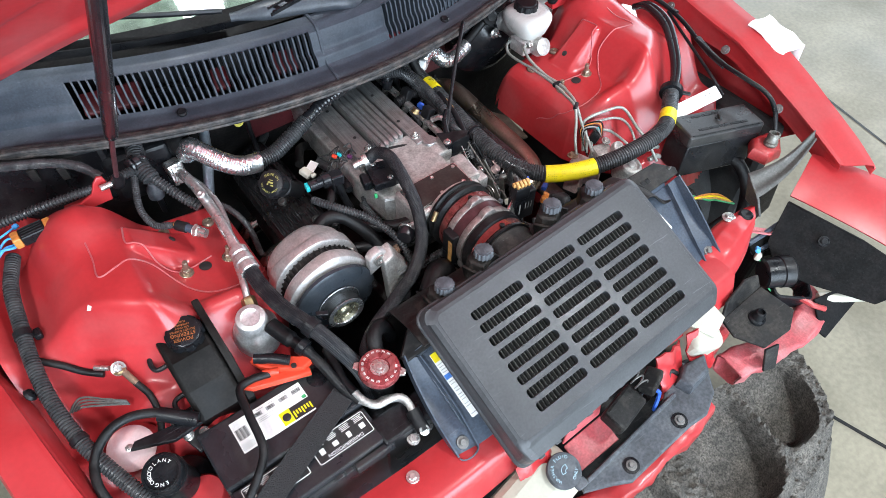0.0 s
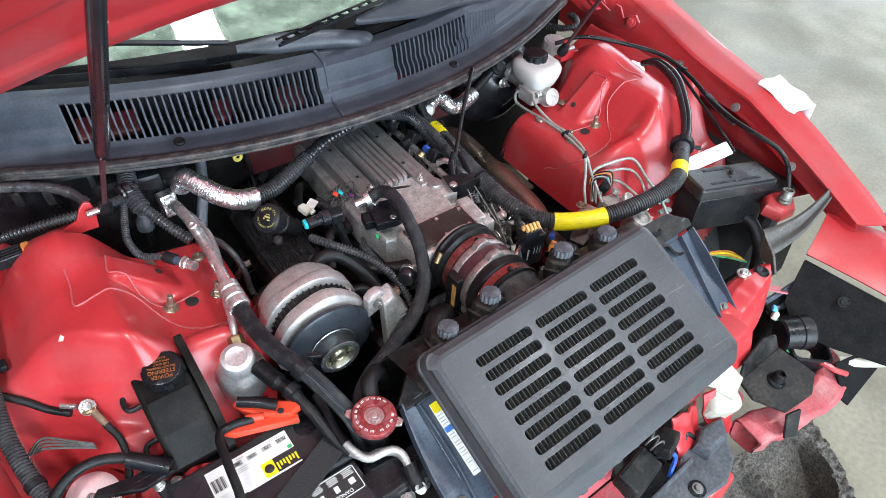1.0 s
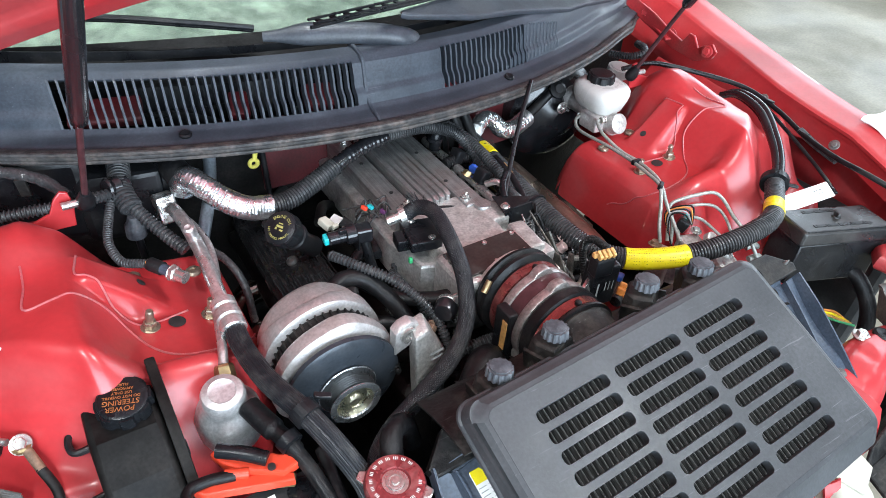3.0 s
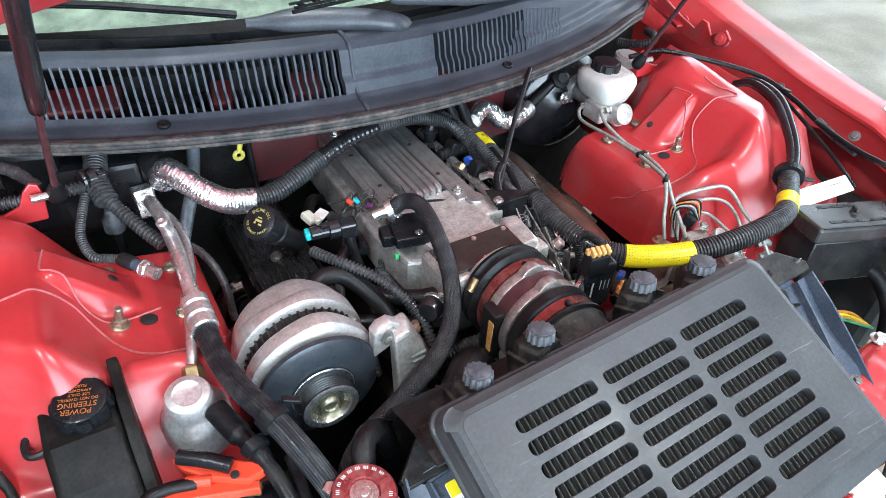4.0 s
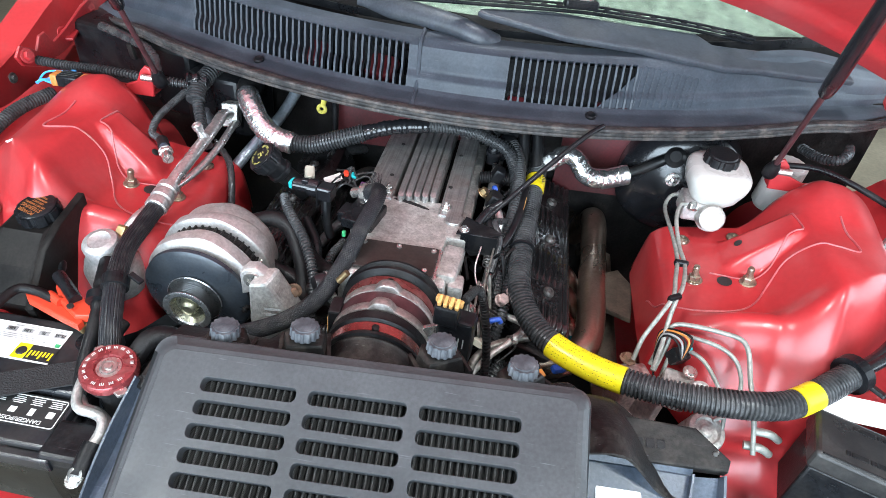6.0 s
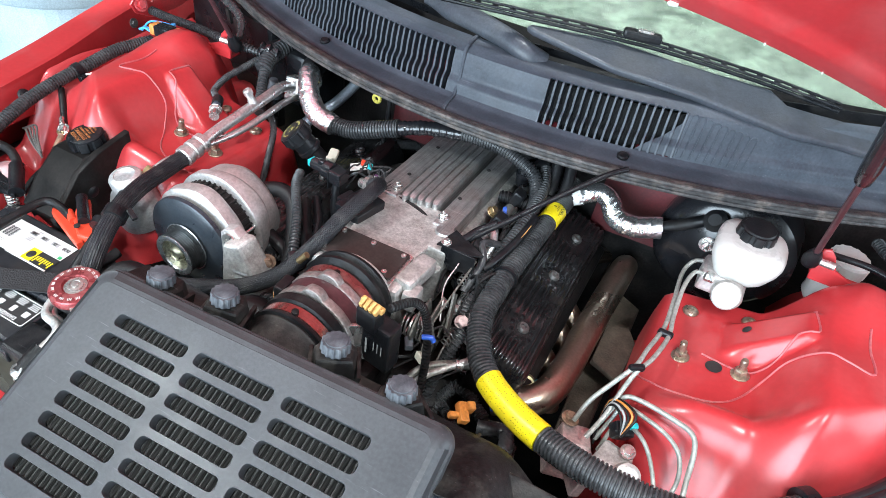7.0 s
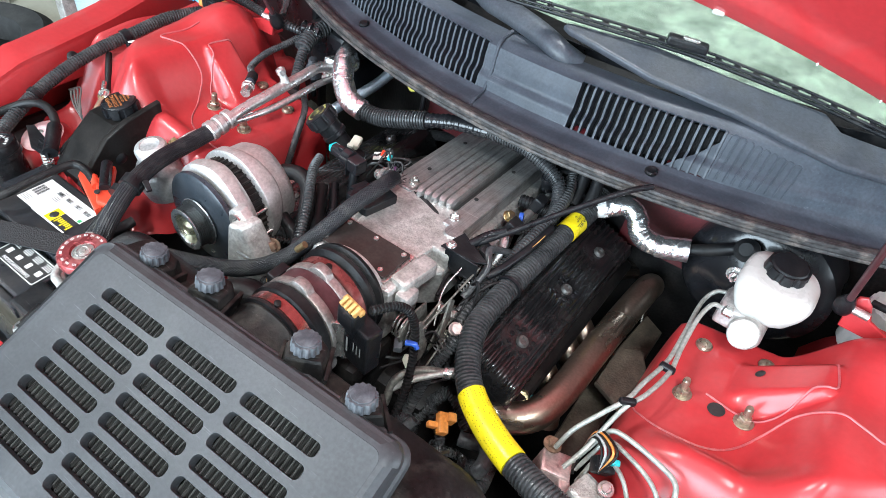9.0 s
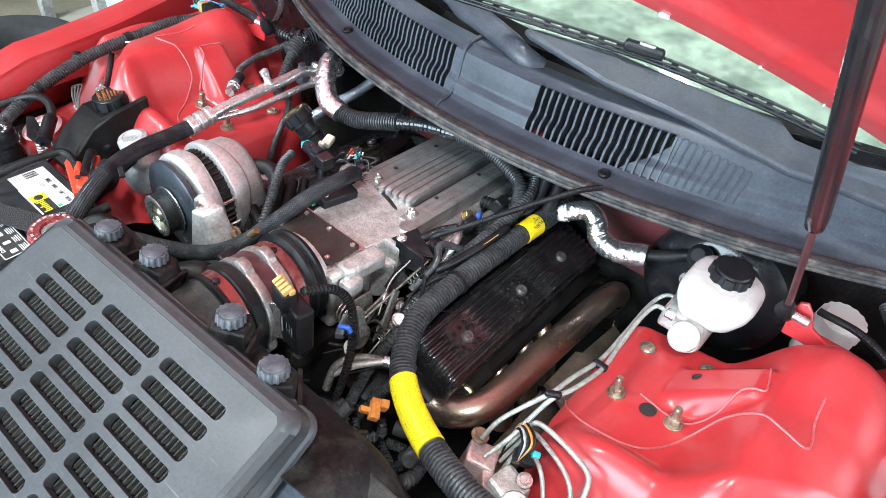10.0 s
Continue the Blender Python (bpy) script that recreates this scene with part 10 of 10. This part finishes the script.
def build_nose():
    rp = thing("loose_body_panel", (0.70, -0.60, 0.55), "loose red nose panel hanging at the fender corner", "body panel")

    def f(u, v):
        a = Vector((0.606, -0.502, 0.745)).lerp(Vector((0.726, -0.462, 0.770)), v)
        b = Vector((0.700, -0.810, 0.705)).lerp(Vector((0.835, -0.690, 0.745)), v)
        p = a.lerp(b, u)
        p.z += 0.006 + 0.010 * math.sin(u * 2.6) + 0.008 * math.sin(v * 3.1)
        return p

    thicken(part("skin", sheet(bmesh.new(), f, 24, 16), "red", rp, "glossy red torn panel"), 0.004)
    part("inner_web", plate3([(0.602, -0.505, 0.742), (0.650, -0.660, 0.728), (0.690, -0.795, 0.700), (0.604, -0.757, 0.655), (0.545, -0.650, 0.650), (0.510, -0.580, 0.655), (0.515, -0.535, 0.70)], 0.006), "web", rp, "dusty black plastic web")
    part("web_bolt", hex_bolt(bmesh.new(), aim((0.585, -0.612, 0.722), (-0.6, -0.3, 0.7)), 0.007, 0.006, 0.011), "black", rp)
    part("foam_edge", tube(bmesh.new(), [(0.54, -0.675, 0.632), (0.59, -0.715, 0.640), (0.635, -0.755, 0.655)], 0.011, 10, 0.006), "cream", rp)
    part("torn_flap", plate3([(0.520, -0.672, 0.640), (0.664, -0.709, 0.660), (0.60, -0.725, 0.625), (0.512, -0.736, 0.580), (0.508, -0.722, 0.585)], 0.005), "web", rp)
    part("torn_edge", tube(bmesh.new(), [(0.502, -0.655, 0.640), (0.512, -0.682, 0.637), (0.53, -0.70, 0.63)], 0.006, 8), "red_dull", rp)
    wd = thing("fender_bracket", (0.62, -0.45, 0.70), "bent grey plastic bracket at the fender's front edge", "bracket")
    part("blade", bent_blade(), "pale_grey", wd, "bent grey blade")
    part("foot", plate3([(0.527, -0.470, 0.764), (0.570, -0.416, 0.766), (0.552, -0.440, 0.722), (0.534, -0.490, 0.720)], 0.005), "pale_grey", wd)
    st = thing("fender_mount", (0.69, -0.39, 0.70), "red fender mount with a threaded sleeve", "mount")
    part("seat", prism(bmesh.new(), [(0.625, -0.375), (0.66, -0.350), (0.71, -0.358), (0.712, -0.395), (0.68, -0.420), (0.635, -0.415)], 0.750, 0.782, None, 0.010, 3, top_scale=0.86), "red_dull", st)
    part("sleeve", lathe(bmesh.new(), [(0.013, 0), (0.015, 0.004), (0.013, 0.007), (0.0145, 0.011), (0.012, 0.015), (0.012, 0.030), (0.009, 0.030), (0.0085, 0.012), (0, 0.012)], aim((0.668, -0.392, 0.781), (0.15, 0.1, 1)), 22), "grimy", st)
    lf = thing("headlamp_bucket", (0.54, -0.54, 0.66), "blue-grey edged black plastic frame under the gusset", "frame")
    part("rim", tube(bmesh.new(), [(0.472, -0.516, 0.700), (0.53, -0.520, 0.702), (0.590, -0.524, 0.700), (0.588, -0.546, 0.690), (0.54, -0.540, 0.682), (0.485, -0.528, 0.675)], 0.006, 8), "duct", lf)
    part("pan", plate3([(0.472, -0.514, 0.695), (0.602, -0.520, 0.695), (0.590, -0.552, 0.672), (0.485, -0.535, 0.668)], 0.006), "web", lf)
    # added dark box closes the gap where the floor would show
    part("dark_backing", rbox(bmesh.new(), (0.11, 0.05, 0.17), pose(0.555, -0.535, 0.585, 0, 0, -20), 0.01), "web", lf)
    # headlamp carrier
    hl = thing("headlamp_carrier", (0.40, -0.63, 0.55), "black headlamp carrier plate with an adjuster knob", "headlamp")
    part("plate", plate3([(0.304, -0.594, 0.660), (0.427, -0.592, 0.668), (0.438, -0.668, 0.664), (0.400, -0.690, 0.656), (0.330, -0.684, 0.650), (0.299, -0.632, 0.652)], 0.008), "black_dusty", hl)
    part("upright", plate3([(0.304, -0.592, 0.66), (0.312, -0.580, 0.70), (0.375, -0.570, 0.715), (0.42, -0.574, 0.70), (0.426, -0.590, 0.668)], 0.006), "black_dusty", hl)
    part("adjuster", lathe(bmesh.new(), [(0.030, 0), (0.028, 0.003), (0.018, 0.004), (0.017, 0.010), (0.013, 0.013), (0.010, 0.028), (0.007, 0.030), (0.006, 0.024), (0, 0.024)], aim((0.362, -0.634, 0.660), (0.05, -0.05, 1)), 28), "black", hl, "ribbed black adjuster knob")
    part("drop_leg", plate3([(0.330, -0.684, 0.650), (0.362, -0.692, 0.652), (0.352, -0.715, 0.60), (0.325, -0.705, 0.60)], 0.006), "black_dusty", hl)
    part("motor", lathe(bmesh.new(), [(0.026, 0), (0.031, 0.003), (0.031, 0.035), (0.033, 0.037), (0.033, 0.058), (0.028, 0.064), (0, 0.064)], aim((0.455, -0.575, 0.675), (0.85, -0.5, 0.05)), 32), "black", hl, "round black lamp motor")
    hs = bmesh.new()
    prism(hs, round_rect(0.09, 0.055, 0.014, 4), -0.05, 0.0, pose(0.500, -0.628, 0.655, 10, 8, -35), 0.004, holes=[round_rect(0.076, 0.042, 0.010, 4)])
    part("lamp_socket", hs, "black", hl)
    part("plug", rbox(bmesh.new(), (0.016, 0.012, 0.016), pose(0.462, -0.548, 0.700, 10, 20, 30), 0.003), "cream", hl)
    part("plug_cap", rbox(bmesh.new(), (0.018, 0.010, 0.008), pose(0.466, -0.540, 0.710, 10, 20, 30), 0.002), "skyblue", hl)
    for k in range(3):
        part("lead", tube(bmesh.new(), [(0.465, -0.55, 0.695), (0.47 + 0.006 * k, -0.575, 0.672), (0.455 + 0.008 * k, -0.60, 0.655), (0.47, -0.62, 0.64)], 0.002, 6), "ink" if k else "green_ink", hl)
    # white lamp bowl beside the radiator support
    wb = thing("lamp_bowl", (0.22, -0.60, 0.56), "aged white plastic lamp bowl behind the nose", "lamp bowl")
    part("bowl", rbox(bmesh.new(), (0.070, 0.062, 0.11), pose(0.228, -0.590, 0.650, 12, 10, -20), 0.018, 3), "cream", wb)
    part("flange", plate3([(0.20, -0.565, 0.712), (0.285, -0.555, 0.705), (0.29, -0.60, 0.69), (0.23, -0.62, 0.70)], 0.005), "cream", wb)
    # washer bottle
    ws = thing("washer_bottle", (-0.20, -0.61, 0.45), "cream washer bottle with a lettered grey cap", "bottle")
    part("bottle", rbox(bmesh.new(), (0.17, 0.10, 0.20), pose(-0.215, -0.615, 0.590, 6, 0, 10), 0.03, 3), "cream", ws)
    part("neck", lathe(bmesh.new(), [(0.036, -0.05), (0.032, -0.012), (0.034, -0.010), (0.034, -0.002)], aim((-0.165, -0.630, 0.697), (0, -0.15, 1)) @ Matrix.Scale(0.78, 4), 32), "cream", ws)
    m = aim((-0.165, -0.630, 0.697), (0, -0.15, 1)) @ Matrix.Scale(0.78, 4)
    cp = part("cap", lathe(bmesh.new(), [(0.037, -0.006), (0.038, 0.004), (0.036, 0.008), (0.030, 0.009), (0, 0.0095)], m, 44), "knob", ws, "grey-black cap with pale blue lettering")
    part("tab", prism(bmesh.new(), round_rect(0.030, 0.022, 0.008, 3, 0.012, -0.040), 0.0, 0.006, m, 0.002), "knob", cp)
    t = m @ Matrix.Rotation(radians(35), 4, "Z") @ Matrix.Translation((0, 0, 0.0094))
    ring_words("WASHER " + "FLU" + chr(73) + "D", 0.0095, t, 0.0265, 178, 2, "cyan_ink", cp)
    words("ONLY", 0.009, t @ Matrix.Translation((0, -0.024, 0)), "cyan_ink", cp)
    fan = bmesh.new()
    tube(fan, [t @ Vector((0.013 * math.cos(a), -0.006 + 0.013 * math.sin(a), 0.0006)) for a in [radians(35 + 11 * k) for k in range(11)]], 0.0006, 4, straight=True)
    tube(fan, [t @ Vector((0.006 * math.cos(a), -0.008 + 0.006 * math.sin(a), 0.0006)) for a in [radians(35 + 11 * k) for k in range(11)]], 0.0006, 4, straight=True)
    for a in (35, 145):
        tube(fan, [t @ Vector((0.006 * math.cos(radians(a)), -0.008 + 0.006 * math.sin(radians(a)), 0.0006)), t @ Vector((0.013 * math.cos(radians(a)), -0.006 + 0.013 * math.sin(radians(a)), 0.0006))], 0.0006, 4, straight=True)
    part("screen_symbol", fan, "cyan_ink", cp)
    # bumper foam on the floor
    rnd = random.Random(5)

    def foam(u, v):
        a = Vector((-0.62, -0.72, 0)).lerp(Vector((0.755, -0.690, 0)), u)
        b = Vector((-0.62, -0.965, 0)).lerp(Vector((0.70, -0.885, 0)), u)
        a.y += 0.095 * math.sin(u * 3.1) ** 0.8
        p = a.lerp(b, v)
        p.y -= 0.05 * math.sin(u * 3.1) * v
        p.x -= 0.06 * max(0, u - 0.9) * 10 * v * v
        z = 0.225 - 0.035 * sstep(0.80, 1.0, v) + 0.012 * math.sin(u * 7)
        rough = 1.0
        for cx, cy, wx, wy in ((0.900, 0.36, 0.068, 0.42), (0.745, 0.42, 0.082, 0.46), (0.50, 0.44, 0.105, 0.46), (0.26, 0.44, 0.105, 0.46)):
            # a scoop that starts flush at the back edge and ends in a steep front rim
            d = (abs((u - cx) / wx) ** 3 + abs((v - cy) / wy) ** 3) ** (1 / 3)
            inside = 1 - sstep(0.88, 1.0, d)
            z -= 0.105 * inside * (0.10 + 0.90 * ramp(cy - wy, cy + 0.7 * wy, v)) * (0.75 + 0.25 * ramp(cx - wx, cx + wx, u))
            z += 0.010 * sstep(0.90, 1.0, d) * (1 - sstep(1.05, 1.25, d))
            rough = min(rough, 1 - 0.85 * inside)
        z += rough * (0.011 * noise.noise((p.x * 80, p.y * 80, 0)) + 0.006 * noise.noise((p.x * 160, p.y * 160, 5))) + 0.010 * noise.noise((p.x * 18, p.y * 18, 3))
        return Vector((p.x, p.y, z))

    fb = sheet(bmesh.new(), foam, 220, 60)
    ed = [e for e in fb.edges if len(e.link_faces) == 1]
    ext = bmesh.ops.extrude_edge_only(fb, edges=ed)
    for g in ext["geom"]:
        if isinstance(g, bmesh.types.BMVert):
            front = ramp(-0.84, -0.90, g.co.y)
            g.co.x += 0.07 * ramp(0.60, 0.68, g.co.x)
            g.co.y -= 0.09 * front
            g.co.z = 0.001
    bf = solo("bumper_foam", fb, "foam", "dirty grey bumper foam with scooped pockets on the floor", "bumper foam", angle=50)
    bf.data.materials.append(M["foam_side"])
    # large steep faces take the paler blue-grey
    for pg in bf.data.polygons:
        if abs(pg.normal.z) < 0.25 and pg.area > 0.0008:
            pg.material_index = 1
    # cloth on the fender
    def rag(u, v):
        x = 0.832 + 0.076 * u
        y = -0.168 - 0.105 * v
        z = 0.912 - 0.022 * v + 0.012 * noise.noise((x * 22, y * 22, 1)) - 0.055 * sstep(0.75, 1.0, u) - 0.015 * (1 - u)
        return Vector((x + 0.012 * noise.noise((y * 30, 0, 0)), y + 0.02 * noise.noise((x * 22, 4, 0)), z))
    rg = solo("cloth", sheet(bmesh.new(), rag, 40, 40), "cloth", "white shop cloth draped over the fender", "cloth", angle=70)
    thicken(rg, 0.0025)
    # things low in the dark well beside the radiator
    hose("wiring_loom", [(0.44, -0.28, 0.66), (0.50, -0.31, 0.665), (0.54, -0.325, 0.65), (0.56, -0.34, 0.61), (0.57, -0.38, 0.55)], 0.014, "rubber", "fat ribbed loom below the fuse box", "loom", (0.007, 0.0018), 20)
    hose("coolant_hose", [(0.64, -0.33, 0.72), (0.655, -0.36, 0.70), (0.65, -0.40, 0.66), (0.62, -0.43, 0.60)], 0.014, "rubber", "black rubber hose below the fuse box")
    for k, c in enumerate(("orange", "yellow", "amber", "green_ink")):
        solo("thin_wire", tube(bmesh.new(), [(0.49 + 0.01 * k, -0.345, 0.672), (0.53, -0.36 - 0.006 * k, 0.68), (0.57, -0.375, 0.672 - 0.006 * k), (0.60, -0.39 - 0.006 * k, 0.65)], 0.0024, 6), c, "thin coloured wire beside the radiator", "wire", "wires beside the radiator")
    solo("drop_bracket", plate3([(0.655, -0.42, 0.72), (0.70, -0.43, 0.73), (0.71, -0.44, 0.60), (0.66, -0.44, 0.58)], 0.006), "black_dusty", "dusty black bracket below the fender", "bracket")
    wl = bmesh.new()
    rbox(wl, (0.30, 0.04, 0.30), pose(0.50, -0.40, 0.42), 0.01)
    part("lower_panel", wl, "dark", car)


build_nose()


# ---- background of the shop ----
def build_background():
    d = thing("bin", (-1.78, 0.70, 0), "tall blue-grey plastic bin with a red stripe", "bin")
    m = Matrix.Translation((-1.78, 0.70, 0))
    part("body", lathe(bmesh.new(), [(0.26, 0), (0.27, 0.02), (0.30, 0.62), (0.31, 0.63), (0.32, 0.70), (0.335, 0.71), (0.335, 0.76), (0.31, 0.77), (0.30, 0.66), (0.26, 0.05), (0, 0.05)], m, 48), "steel_drum", d)
    part("stripe", lathe(bmesh.new(), [(0.281, 0.25), (0.283, 0.25), (0.286, 0.33), (0.284, 0.33)], m, 48), "red_dull", d)
    part("sticker", lathe(bmesh.new(), [(0.2855, 0.34), (0.2865, 0.34), (0.2880, 0.39), (0.2870, 0.39)], m, 48), "paper", d)
    t = thing("tyre", (-2.42, 0.22, 0), "black tyre lying on the workshop floor", "tyre")
    bm = bmesh.new()
    lathe(bm, [(0.20, 0.02), (0.28, 0.0), (0.32, 0.03), (0.325, 0.10), (0.32, 0.17), (0.28, 0.20), (0.20, 0.18), (0.19, 0.10), (0.20, 0.02)], Matrix.Translation((-2.42, 0.22, 0)), 48, cap=False)
    part("carcass", bm, "tyre", t)
    part("hub", lathe(bmesh.new(), [(0.19, 0.08), (0.10, 0.10), (0.06, 0.14), (0, 0.14)], Matrix.Translation((-2.42, 0.22, 0)), 32), "dark", t)
    s = thing("shelf_rack", (-2.35, 0.75, 0), "grey slotted steel shelf rack", "shelf")
    for x, y in ((-2.12, 0.50), (-2.12, 1.10), (-2.72, 0.50), (-2.72, 1.10)):
        part("post", rbox(bmesh.new(), (0.05, 0.05, 1.9), pose(x, y, 0.95), 0.004), "cast", s)
    for z in (0.12, 0.75, 1.4):
        part("board", rbox(bmesh.new(), (0.68, 0.68, 0.03), pose(-2.42, 0.80, z), 0.004), "cream", s)
    r = thing("jack_handle", (-2.2, 0.36, 0), "red painted steel jack beam on the floor", "jack")
    part("beam", rbox(bmesh.new(), (0.06, 0.5, 0.10), pose(-2.16, 0.28, 0.051, 0, 0, 35), 0.01), "red", r)


build_background()


def build_cap_pipe():
    """Bent steel pipe in front of the radiator cap, between a rubber hose and a coupling."""
    cp = thing("coolant_pipe", (-0.335, -0.385, 0.70), "bent silver coolant pipe below the radiator cap", "pipe")
    part("pipe", tube(bmesh.new(), [(-0.3735, -0.3463, 0.7770), (-0.3675, -0.3723, 0.7750), (-0.3565, -0.3873, 0.7740), (-0.3365, -0.3913, 0.7760), (-0.3215, -0.3973, 0.7770), (-0.3155, -0.4103, 0.7750), (-0.3175, -0.4283, 0.7700)], 0.0062, 14), "cast", cp, "dull silver bent pipe")
    part("rubber_hose", tube(bmesh.new(), [(-0.3685, -0.2563, 0.7810), (-0.3705, -0.2793, 0.7790), (-0.3755, -0.3243, 0.7780), (-0.3735, -0.3503, 0.7770)], 0.0078, 14), "rubber", cp)
    part("coupling", tube(bmesh.new(), [(-0.3170, -0.4253, 0.7710), (-0.3185, -0.4403, 0.7650), (-0.3195, -0.4583, 0.7570)], 0.0115, 16), "rubber", cp)
    part("clamp_screw", lathe(bmesh.new(), [(0.0085, 0), (0.0085, 0.003), (0.006, 0.004), (0, 0.004)], aim((-0.3200, -0.4603, 0.7630), (0, -0.5, 0.8)), 18), "steel", cp)


build_cap_pipe()
